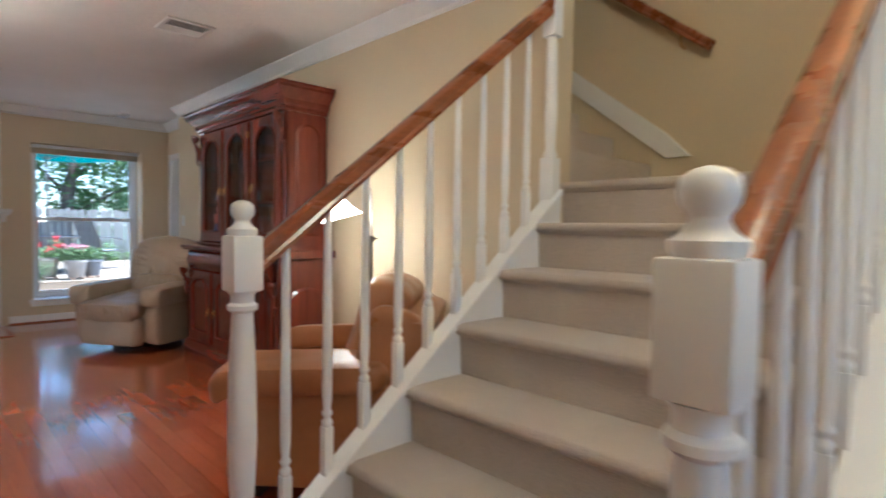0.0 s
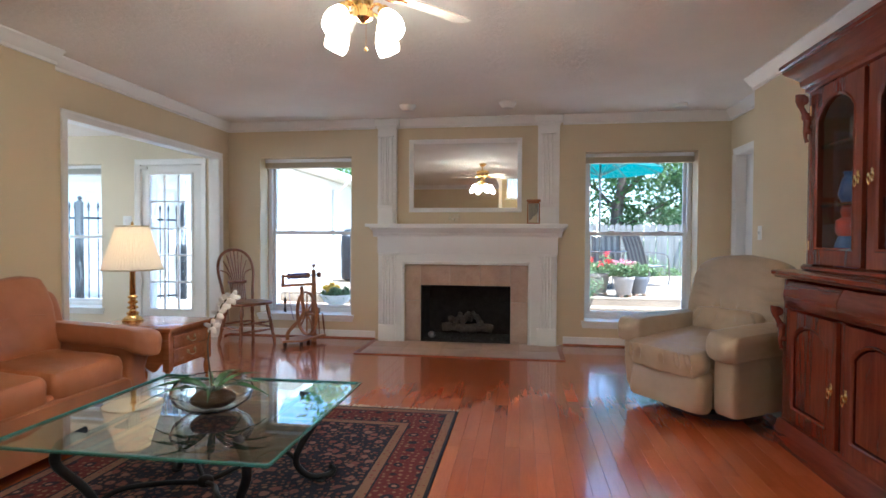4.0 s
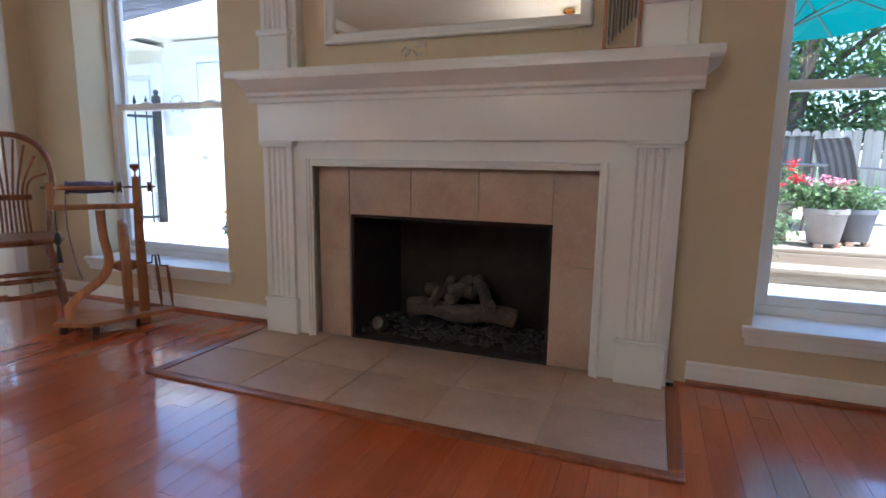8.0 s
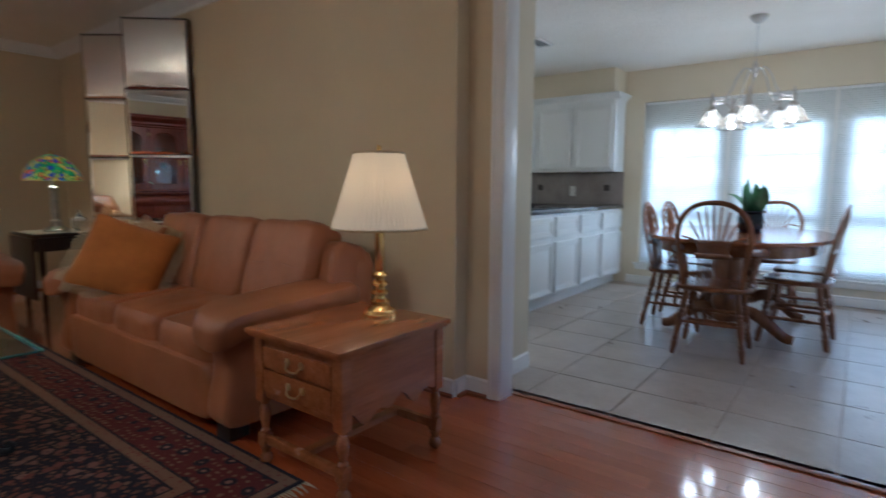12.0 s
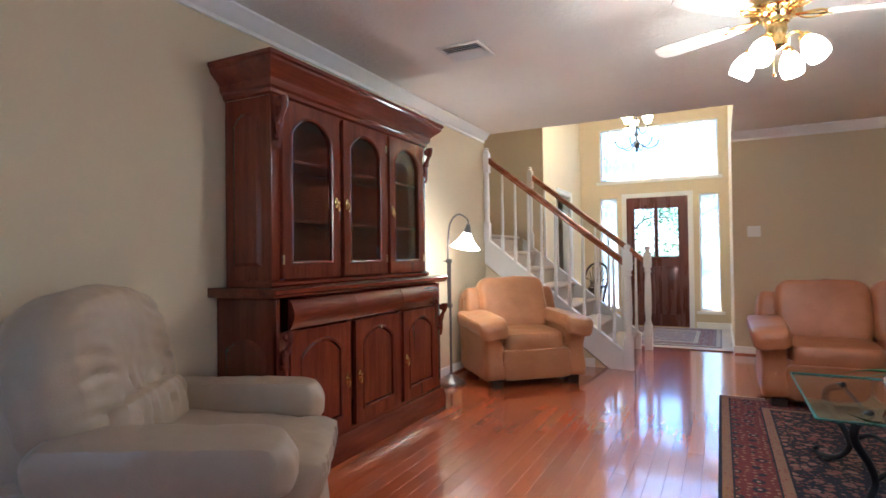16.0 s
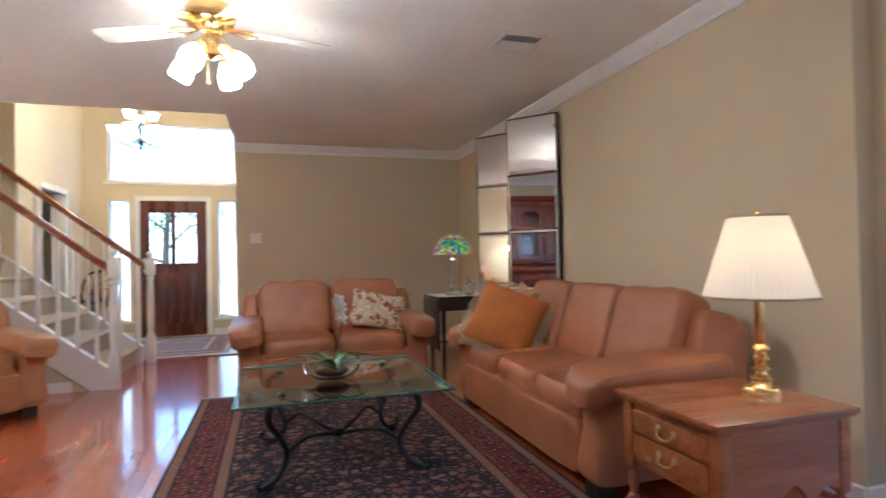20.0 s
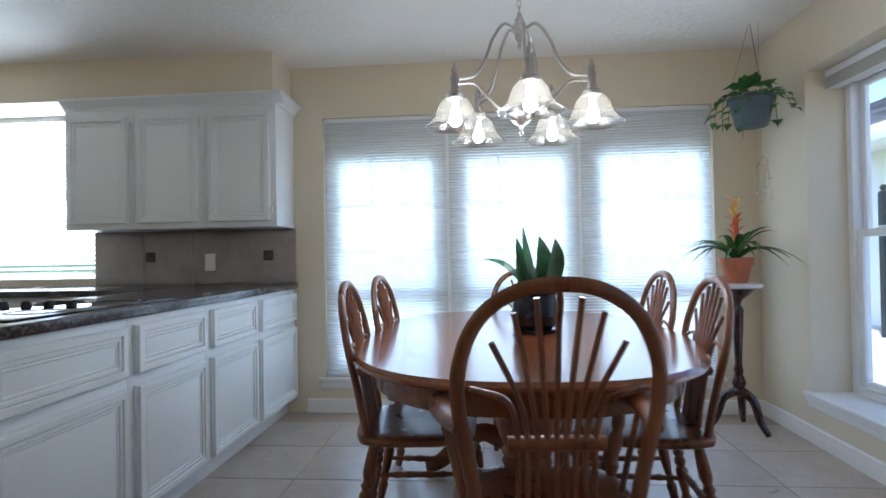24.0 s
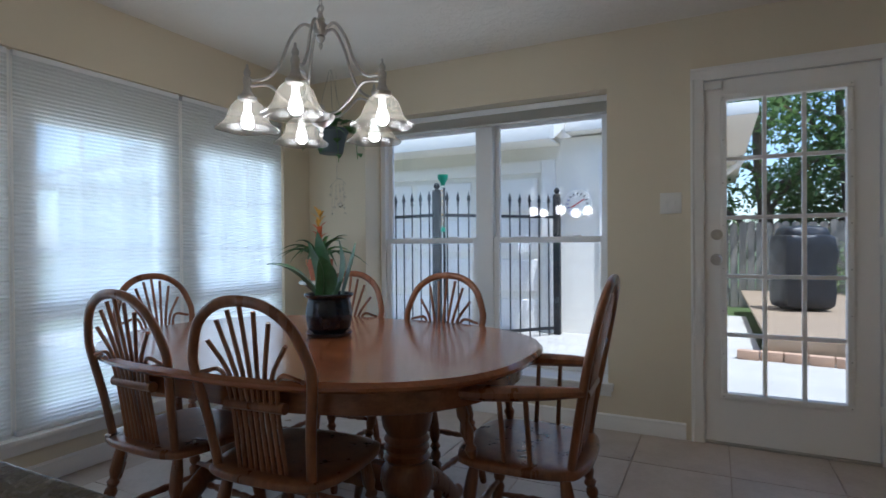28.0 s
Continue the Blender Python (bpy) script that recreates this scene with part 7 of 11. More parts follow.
part("glass", bm, M["mirror"], mir, "silver mirror glass", 0)

pf = thing("wind_chime", pose(1.69, 7.47, 1.3215, 0, 0, 0), "wooden standing chime with graded dark metal tubes on the mantel", "wind chime")
bm = bmesh.new()
bx(bm, -0.075, -0.02, 0.235, 0.075, 0.02, 0.262, 0.006)
bx(bm, -0.06, -0.016, 0.218, 0.06, 0.016, 0.235, 0.004)
part("top_bar", bm, M["cherry"], pf)
bm = bmesh.new()
for x in (-0.062, 0.062):
    bx(bm, x - 0.006, -0.006, 0.012, x + 0.006, 0.006, 0.22, 0.002)
bx(bm, -0.07, -0.03, 0, 0.07, 0.03, 0.012, 0.003)
part("stand", bm, M["cherry"], pf)
for i in range(8):
    bm = bmesh.new()
    x = -0.046 + i * 0.013
    tube(bm, [(x, 0, 0.215), (x, 0, 0.03 + i * 0.013)], 0.0042, 8)
    part("chime_tube", bm, M["pewter"], pf)
gf = thing("glass_figure", pose(0.82, 7.46, 1.3215), "small clear blown-glass ornament on the mantel", "ornament")
for k, (c, r) in enumerate((((0, 0, 0.03), 0.028), ((0.03, 0, 0.05), 0.02), ((-0.03, 0.01, 0.05), 0.02), ((0.05, 0, 0.08), 0.014))):
    bm = bmesh.new()
    cushion(bm, r * 2, r * 2, r * 2, Matrix.Translation(c), (2, 2, 2), 5)
    part("glass_bulb", bm, M["clear"], gf)
bm = bmesh.new()
tube(bm, curve([(-0.09, 0, 0.006), (-0.05, 0, 0.05), (0, 0, 0.085), (0.06, 0.01, 0.1), (0.07, 0.01, 0.03)], 20), 0.004, 6)
part("glass_stem", bm, M["clear"], gf)

# ---- gas logs ----
M["log"] = Mat("ceramic_log", (0.1, 0.075, 0.06), 0.9).mottle(0.5, 9, 40, 0.7, 0.02).m
M["ember"] = Mat("lava_gravel", (0.06, 0.055, 0.05), 0.9).mottle(0.5, 30, 90, 0.6, 0.01).m
gl = thing("gas_logs", None, "grey-brown ceramic gas logs on dark gravel in the fireplace", "fireplace logs")
logs = [((0.66, 7.8, 0.13), (1.24, 7.83, 0.12), 0.055), ((0.72, 7.9, 0.2), (1.0, 7.86, 0.23), 0.04), ((0.9, 7.76, 0.19), (0.96, 7.93, 0.29), 0.035), ((1.12, 7.75, 0.19), (1.0, 7.93, 0.28), 0.04), ((0.8, 7.74, 0.17), (0.86, 7.93, 0.27), 0.03)]
for k, (a, b, r) in enumerate(logs):
    bm = bmesh.new()
    a, b = Vector(a), Vector(b)
    pts = [a.lerp(b, t / 10) + Vector((0, 0, 0.01 * math.sin(t + k))) for t in range(11)]
    tube(bm, pts, [r * (0.85 + 0.2 * noise.noise(Vector((t * 0.6, k, 0)))) for t in range(11)], 12)
    for v in bm.verts:
        v.co += Vector((noise.noise(v.co * 40), noise.noise(v.co * 40 + Vector((9, 0, 0))), noise.noise(v.co * 40 + Vector((0, 9, 0))))) * 0.009
    part("log", bm, M["log"], gl, "rough grey ceramic log")
bm = bmesh.new()
rng = random.Random(5)
for i in range(420):
    c = Vector((rng.uniform(0.46, 1.42), rng.uniform(7.62, 8.0), 0.012 + rng.random() * 0.02))
    r = rng.uniform(0.008, 0.02)
    cu = bmesh.ops.create_icosphere(bm, subdivisions=1, radius=r, matrix=Matrix.Translation(c) @ Matrix.Diagonal((1, rng.uniform(0.6, 1.2), rng.uniform(0.5, 0.9), 1)))
st = part("gravel", bm, M["ember"], gl, "dark loose lava gravel", 0)
st["kind"] = "stuff"
bm = bmesh.new()
lathe(bm, [(0.0, 0), (0.035, 0.002), (0.04, 0.02), (0.04, 0.05), (0.03, 0.065), (0, 0.07)], 16, Matrix.Translation((0.56, 7.68, 0.05)) @ pose(0, 0, 0, 70))
part("valve", bm, M["pewter"], gl, "grey round gas valve")

# ---- folding mirror screen, corner table and stained-glass lamp ----
scr = thing("mirror_screen", None, "tall folding mirror screen standing beside the sofa's end", "mirror screen")
corners = [(-1.42, 1.5), (-1.72, 1.9), (-1.42, 2.26), (-1.735, 2.62)]
M["screen_edge"] = Mat("dark_screen_edge", (0.02, 0.018, 0.016), 0.4).mottle(0.2, 8, 60, 0.05).m
for k, (a, b) in enumerate(zip(corners, corners[1:])):
    d = Vector((b[0] - a[0], b[1] - a[1], 0))
    ln = d.length
    m = Matrix.Translation((a[0], a[1], 0)) @ pose(0, 0, 0, 0, 0, math.degrees(math.atan2(d.y, d.x)))
    bm = bmesh.new()
    bx(bm, 0.003, 0.0, 0.01, ln - 0.003, 0.03, 2.33, 0.003, m)
    leaf = part("panel", bm, M["screen_edge"], scr, "dark backed screen panel")
    hs = [0.02, 0.33, 0.83, 1.33, 1.81, 2.32]
    for z0, z1 in zip(hs, hs[1:]):
        bm = bmesh.new()
        vs = []
        e = 0.02
        for (p, q, y) in ((0.01, z0 + 0.004, -0.001), (ln - 0.01, z0 + 0.004, -0.001), (ln - 0.01, z1 - 0.004, -0.001), (0.01, z1 - 0.004, -0.001), (0.01 + e, z0 + e, -0.005), (ln - 0.01 - e, z0 + e, -0.005), (ln - 0.01 - e, z1 - e, -0.005), (0.01 + e, z1 - e, -0.005)):
            vs.append(bm.verts.new(m @ Vector((p, y, q))))
        bm.faces.new(vs[4:8])
        for i in range(4):
            j = (i + 1) % 4
            bm.faces.new((vs[i], vs[j], vs[4 + j], vs[4 + i]))
        part("mirror_pane", bm, M["mirror"], leaf, "bevelled mirror pane", 0)
ctb = thing("corner_table", pose(-1.36, 1.04, 0, 0, 0, 180), "dark wooden drop-leaf table with a pale runner between the sofas", "side table")
M["dark_wood"] = grain_wood("dark_walnut", (0.012, 0.006, 0.004), (0.03, 0.014, 0.009), (0.055, 0.026, 0.016), (0.25, 0.4), 2, 1.0, 0.2).m
bm = bmesh.new()
bx(bm, -0.32, -0.3, 0.66, 0.32, 0.3, 0.69, 0.006)
part("top", bm, M["dark_wood"], ctb)
bm = bmesh.new()
bx(bm, -0.33, -0.29, 0.14, -0.31, 0.29, 0.655, 0.006)
part("drop_leaf", bm, M["dark_wood"], ctb, "hanging table leaf")
bm = bmesh.new()
bx(bm, -0.28, -0.26, 0.54, 0.28, 0.26, 0.655, 0.003)
part("apron", bm, M["dark_wood"], ctb)
for sx in (-1, 1):
    for sy in (-1, 1):
        bm = bmesh.new()
        lathe(bm, [(0.014, 0), (0.022, 0.03), (0.018, 0.2), (0.026, 0.45), (0.028, 0.54)], 12, Matrix.Translation((sx * 0.25, sy * 0.22, 0)))
        part("leg", bm, M["dark_wood"], ctb)
bm = bmesh.new()
bx(bm, -0.3, -0.24, 0.6902, 0.3, 0.26, 0.693, 0.001)
M["linen"] = Mat("pale_linen", (0.62, 0.56, 0.48), 0.9).mottle(0.1, 10, 200, 0.3).m
tagged(put("table_runner", bm, M["linen"]), "pale linen runner on the dark corner table", "table runner").matrix_world = pose(-1.36, 1.04, 0)


def stained():
    s = Mat("stained_glass", (0.2, 0.4, 0.2), 0.3)
    v = s.coords()
    vo = s.n("TexVoronoi", Scale=34.0)
    s.link(v, vo.inputs["Vector"])
    ed = s.n("TexVoronoi", Scale=34.0)
    ed.feature = "DISTANCE_TO_EDGE"
    s.link(v, ed.inputs["Vector"])
    sep = s.n("SeparateColor")
    s.link(vo.outputs["Color"], sep.inputs[0])
    col = s.ramp(sep.outputs[0], [(0.0, (0.02, 0.04, 0.25)), (0.2, (0.02, 0.18, 0.05)), (0.38, (0.05, 0.28, 0.08)), (0.52, (0.55, 0.3, 0.03)), (0.68, (0.4, 0.04, 0.01)), (0.82, (0.3, 0.33, 0.05))])
    for el in s.t.nodes:
        if el.bl_idname == "ShaderNodeValToRGB":
            el.color_ramp.interpolation = "CONSTANT"
    lead = s.ramp(ed.outputs["Distance"], [(0.03, (0, 0, 0)), (0.05, (1, 1, 1))])
    c2 = s.mix(1.0, col, lead, "MULTIPLY")
    s.base(c2)
    em = s.n("Emission", Strength=0.16)
    s.link(c2, em.inputs["Color"])
    ad = s.n("AddShader")
    s.link(s.b.outputs[0], ad.inputs[0]), s.link(em.outputs[0], ad.inputs[1])
    s.link(ad.outputs[0], s.out.inputs[0])
    return s.m


M["stained"] = stained()
M["silver_old"] = Mat("aged_silver", (0.5, 0.47, 0.42), 0.35, 1.0).mottle(0.3, 20, 90, 0.2, rough=(0.25, 0.5)).m
tl = thing("stained_glass_lamp", pose(-1.28, 1.1, 0.6935), "table lamp with a multicoloured stained-glass dome shade and a silvery base", "lamp")
bm = bmesh.new()
lathe(bm, [(0.1, 0), (0.1, 0.015), (0.08, 0.03), (0.045, 0.05), (0.04, 0.08), (0.05, 0.09), (0.03, 0.11)] + [(0.03 + 0.005 * (i % 2), 0.12 + i * 0.014) for i in range(18)] + [(0.04, 0.38), (0.02, 0.4), (0.02, 0.44)], 20)
part("base", bm, M["silver_old"], tl, "ringed silvery column")
bm = bmesh.new()
shell(bm, [(0.03, 0.665), (0.09, 0.64), (0.15, 0.595), (0.195, 0.53), (0.22, 0.465), (0.222, 0.44), (0.218, 0.44), (0.19, 0.53), (0.145, 0.592), (0.03, 0.66)], 40, None, 10, 0.02)
part("shade", bm, M["stained"], tl, "multicoloured leaded glass shade")
bm = bmesh.new()
lathe(bm, [(0.03, 0.66), (0.03, 0.672), (0.012, 0.68), (0.014, 0.69), (0.0, 0.7)], 12)
part("finial", bm, M["brass_old"], tl)
lamp_light("stained_lamp_bulb", (-1.28, 1.1, 0.69 + 0.5), 0.45)
cj = turned_thing("covered_jar", Matrix.Translation((-1.42, 1.22, 0.6935)), [(0.03, 0), (0.035, 0.005), (0.06, 0.04), (0.07, 0.08), (0.06, 0.11), (0.04, 0.125), (0.02, 0.14), (0.012, 0.17), (0.016, 0.18), (0, 0.19)], M["crystal"], "cut-glass covered jar beside the stained-glass lamp", "jar", 20, 10, 0.05)


# ---- windsor chairs ----
def windsor(m, label, arms=False, mat=None, group="", tall=1.02):
    mat = mat or M["oak"]
    root = thing("windsor_chair", m, label, "chair", group)
    H = tall
    bm = bmesh.new()
    cushion(bm, 0.46, 0.43, 0.045, Matrix.Translation((0, 0, 0.45)), (3.0, 3.0, 4.0), 12, 0.35)
    part("seat", bm, mat, root, "shaped wooden seat")
    lg = [(0.012, 0), (0.016, 0.01), (0.02, 0.06), (0.022, 0.08), (0.015, 0.09), (0.019, 0.1), (0.019, 0.11), (0.014, 0.12), (0.02, 0.17), (0.023, 0.22), (0.014, 0.235), (0.021, 0.25), (0.021, 0.262), (0.014, 0.275), (0.022, 0.29), (0.014, 0.305), (0.022, 0.33), (0.02, 0.38), (0.014, 0.44)]
    feet = {}
    for sx in (-1, 1):
        for sy in (-1, 1):
            top = Vector((sx * 0.15, sy * 0.14, 0.44))
            bot = Vector((sx * 0.21, sy * (0.2 if sy < 0 else 0.22), 0.0))
            d = (top - bot)
            q = d.to_track_quat("Z", "Y").to_matrix().to_4x4()
            bm = bmesh.new()
            lathe(bm, [(r, z * d.length / 0.44) for r, z in lg], 12, Matrix.Translation(bot) @ q)
            part("leg", bm, mat, root, "turned splayed leg")
            feet[sx, sy] = (bot, top)

    def on(k, t):
        return feet[k][0].lerp(feet[k][1], t)

    def stretcher(a, b):
        bm = bmesh.new()
        pts = [a.lerp(b, t / 16) for t in range(17)]
        rad = [0.008, 0.009, 0.01, 0.01, 0.014, 0.01, 0.015, 0.013, 0.012, 0.013, 0.015, 0.01, 0.014, 0.01, 0.01, 0.009, 0.008]
        tube(bm, pts, rad, 8)
        part("stretcher", bm, mat, root)
    for sx in (-1, 1):
        stretcher(on((sx, -1), 0.42), on((sx, 1), 0.42))
    stretcher(on((-1, -1), 0.55), on((1, -1), 0.55))
    stretcher(on((-1, -1), 0.36), on((1, -1), 0.36))
    stretcher(on((-1, 1), 0.5), on((1, 1), 0.5))
    # bow back, leaning
    lean = 0.2

    def bk(x, z):
        return Vector((x, 0.165 + (z - 0.46) * lean * (0.75 + 0.35 * (z - 0.46)), z))
    bow = [bk(-0.17, 0.455), bk(-0.185, 0.6), bk(-0.21, 0.75), bk(-0.205, H - 0.16), bk(-0.165, H - 0.07), bk(-0.09, H - 0.015), bk(0, H), bk(0.09, H - 0.015), bk(0.165, H - 0.07), bk(0.205, H - 0.16), bk(0.21, 0.75), bk(0.185, 0.6), bk(0.17, 0.455)]
    bm = bmesh.new()
    tube(bm, curve(bow, 60), 0.0165, 10, False, 0.8)
    part("bow", bm, mat, root, "bent wooden bow of the back")
    n = 9
    for i in range(n):
        k = (i - (n - 1) / 2) / ((n - 1) / 2)
        xt = 0.185 * k
        zt = 0.455 + (H - 0.455) * (1 - 0.0 * k) if k == 0 else H - 0.02 - 0.2 * abs(k) ** 2.4
        bm = bmesh.new()
        tube(bm, curve([bk(0.085 * k, 0.465), bk(0.082 * k, 0.66), bk(0.095 * k + 0.01 * k, 0.76), bk(xt, zt)], 15), 0.0068, 7)
        part("spindle", bm, mat, root)
    bm = bmesh.new()
    a, b = bk(-0.105, 0.665), bk(0.105, 0.665)
    tube(bm, [a + Vector((0, -0.004, 0)), b + Vector((0, -0.004, 0))], [0.017, 0.017], 10)
    part("crosspiece", bm, mat, root, "small cross rail through the spindles")
    if arms:
        for sx in (-1, 1):
            bm = bmesh.new()
            p = curve([bk(sx * 0.205, 0.7), Vector((sx * 0.235, 0.1, 0.695)), Vector((sx * 0.26, -0.06, 0.685)), Vector((sx * 0.25, -0.17, 0.68)), Vector((sx * 0.225, -0.2, 0.665))], 24)
            tube(bm, p, [0.014 + 0.01 * math.sin(math.pi * i / (len(p) - 1)) for i in range(len(p))], 10, False, 1.3)
            part("armrest", bm, mat, root, "curved wooden armrest")
            bm = bmesh.new()
            lathe(bm, [(0.012, 0), (0.02, 0.03), (0.012, 0.045), (0.022, 0.09), (0.014, 0.12), (0.02, 0.14), (0.012, 0.21)], 10, Matrix.Translation((sx * 0.2, -0.13, 0.465)) @ pose(0, 0, 0, 8, sx * 12, 0))
            part("arm_post", bm, mat, root)
            for q in (-0.03, 0.05):
                bm = bmesh.new()
                tube(bm, [(sx * 0.2, q, 0.465), (sx * 0.25, q, 0.685)], 0.008, 7)
                part("arm_spindle", bm, mat, root)
    return root


windsor(pose(-1.385, 7.09, 0, 0, 0, 60), "oak bow-back windsor chair beside the window")


# ---- spinning wheel ----
def spinning_wheel():
    w = M["pale_wood"]
    root = thing("spinning_wheel", pose(-0.81, 7.2, 0, 0, 0, 53), "small upright wooden spinning wheel standing by the window", "spinning wheel")
    bm = bmesh.new()
    extrude(bm, [(-0.26, -0.06), (-0.1, -0.16), (0.16, -0.07), (0.3, -0.02), (0.3, 0.03), (0.14, 0.08), (-0.2, 0.1)], (0, 0, 0.05), (1, 0, 0), (0, 1, 0), (0, 0, 1), 0.02)
    part("base_board", bm, w, root, "flat wooden base board")
    for x, y in ((-0.22, -0.03), (-0.08, -0.13), (0.12, 0.06), (-0.16, 0.07)):
        bm = bmesh.new()
        lathe(bm, [(0.014, 0), (0.018, 0.01), (0.018, 0.038), (0.01, 0.052)], 10, Matrix.Translation((x, y, 0)))
        part("foot", bm, M["foot"], root)
    bm = bmesh.new()
    extrude(bm, [(-0.026, 0.004), (0.026, 0.004), (0.024, 0.4), (0.017, 0.8), (-0.017, 0.8), (-0.024, 0.4)], (0.15, -0.016, 0), (1, 0, 0), (0, 0, 1), (0, 1, 0), 0.032)
    post = part("upright", bm, w, root, "flat upright post")
    for z in (0.04, 0.45, 0.56, 0.66):
        bm = bmesh.new()
        lathe(bm, [(0.007, 0), (0.007, 0.004), (0, 0.005)], 10, Matrix.Translation((0.15, -0.0165, z)) @ pose(0, 0, 0, 90))
        part("peg", bm, M["oak"], post)
    bm = bmesh.new()
    lathe(bm, [(0.006, 0.8), (0.005, 0.825), (0.011, 0.832), (0.024, 0.85), (0.022, 0.862), (0.008, 0.868), (0, 0.868)], 16, Matrix.Translation((0.15, 0, 0)))
    part("knob", bm, M["oak"], post, "turned mushroom knob")
    bm = bmesh.new()
    bx(bm, -0.24, -0.02, 0.632, 0.17, 0.02, 0.66, 0.005)
    part("arm", bm, w, root, "horizontal wooden arm")
    bm = bmesh.new()
    extrude(bm, [(-0.014, 0.66), (0.014, 0.66), (0.012, 0.77), (-0.012, 0.77)], (-0.225, -0.01, 0), (1, 0, 0), (0, 0, 1), (0, 1, 0), 0.02)
    part("end_post", bm, w, root)
    bm = bmesh.new()
    p = curve([(-0.02, -0.035, 0.63), (-0.015, -0.035, 0.5), (0.0, -0.035, 0.36), (-0.04, -0.035, 0.27), (-0.13, -0.035, 0.2), (-0.185, -0.035, 0.14), (-0.19, -0.035, 0.07)], 40)
    tube(bm, p, 0.022, 8, False, 0.6)
    part("curved_leg", bm, w, root, "S-curved wooden leg")
    # wheel, its rim edge-on to the arm
    bm = bmesh.new()
    ring = [(0.075, 0.2 * math.cos(a) + 0.02, 0.325 + 0.235 * math.sin(a)) for a in [2 * math.pi * k / 48 for k in range(48)]]
    tube(bm, ring, 0.022, 10, True, 0.55)
    wheel = part("wheel", bm, w, root, "round wooden drive wheel")
    for k in range(8):
        a = 2 * math.pi * k / 8
        bm = bmesh.new()
        q = [(0.075, (0.02 + 0.17 * t) * math.cos(a) + 0.02, 0.325 + (0.02 + 0.2 * t) * math.sin(a)) for t in (0, 0.25, 0.5, 0.75, 1.0)]
        tube(bm, q, [0.007, 0.011, 0.007, 0.01, 0.006], 8)
        part("spoke", bm, w, wheel)
    bm = bmesh.new()
    lathe(bm, [(0.012, -0.06), (0.03, -0.03), (0.034, 0), (0.03, 0.03), (0.012, 0.08)], 16, Matrix.Translation((0.075, 0.02, 0.325)) @ pose(0, 0, 0, 0, 90, 0))
    part("hub", bm, M["oak"], wheel)
    # flyer and bobbin
    bm = bmesh.new()
    tube(bm, [(-0.26, 0, 0.745), (0.24, 0, 0.745)], 0.006, 8)
    part("spindle", bm, M["pewter"], root)
    bm = bmesh.new()
    tube(bm, curve([(0.06, -0.055, 0.745), (-0.1, -0.058, 0.745), (-0.18, -0.045, 0.745), (-0.2, 0, 0.745), (-0.18, 0.045, 0.745), (-0.1, 0.058, 0.745), (0.06, 0.055, 0.745)], 36), 0.01, 8)
    part("flyer", bm, w, root, "U-shaped wooden flyer")
    bm = bmesh.new()
    lathe(bm, [(0.034, -0.16), (0.034, -0.15), (0.026, -0.145), (0.032, -0.08), (0.03, -0.01), (0.026, 0.035), (0.034, 0.04), (0.034, 0.05)], 20, Matrix.Translation((0, 0, 0.745)) @ pose(0, 0, 0, 0, 90, 0))
    part("bobbin", bm, M["yarn"], root, "bobbin wound with lavender yarn")
    for x in (0.075, 0.215):
        bm = bmesh.new()
        lathe(bm, [(0.016, -0.014), (0.032, -0.01), (0.024, 0), (0.032, 0.01), (0.016, 0.014)], 20, Matrix.Translation((x, 0, 0.745)) @ pose(0, 0, 0, 0, 90, 0))
        part("whorl", bm, M["oak"], root, "grooved wooden whorl")
    bm = bmesh.new()
    tube(bm, curve([(-0.21, -0.02, 0.63), (-0.212, -0.024, 0.56), (-0.21, -0.02, 0.52)], 8), 0.003, 5)
    cushion(bm, 0.03, 0.03, 0.07, Matrix.Translation((-0.21, -0.02, 0.49)), (2, 2, 2), 5, 0, 0.004, 3)
    tube(bm, [(-0.21, -0.02, 0.455), (-0.21, -0.02, 0.37)], [0.006, 0.017], 8)
    part("tassel", bm, M["foot"], root, "dark hanging tassel and charm")
    bm = bmesh.new()
    tube(bm, curve([(-0.16, -0.02, 0.74), (-0.165, -0.03, 0.55), (-0.14, -0.04, 0.36), (-0.12, -0.05, 0.28)], 16), 0.003, 5)
    part("yarn_end", bm, M["yarn"], root)
    # crank and pitmans
    bm = bmesh.new()
    tube(bm, [(0.1, 0.02, 0.325), (0.2, 0.02, 0.33), (0.205, 0.02, 0.37), (0.235, 0.02, 0.37), (0.24, 0.02, 0.31), (0.28, 0.02, 0.305)], 0.005, 8)
    part("crank", bm, M["iron"], root)
    for x, z1, y in ((0.22, 0.37, 0.02), (0.275, 0.305, 0.0)):
        bm = bmesh.new()
        q = [Vector((x, 0.02, z1)).lerp(Vector((x + 0.015, y, 0.075)), t) for t in (0, 0.2, 0.5, 0.8, 0.9, 1.0)]
        tube(bm, q, [0.005, 0.009, 0.01, 0.008, 0.005, 0.006], 8)
        part("treadle_rod", bm, M["oak"], root)
    return root


M["yarn"] = Mat("lavender_yarn", (0.17, 0.14, 0.3), 0.95).mottle(0.3, 30, 200, 0.5, 0.004).m
spinning_wheel()


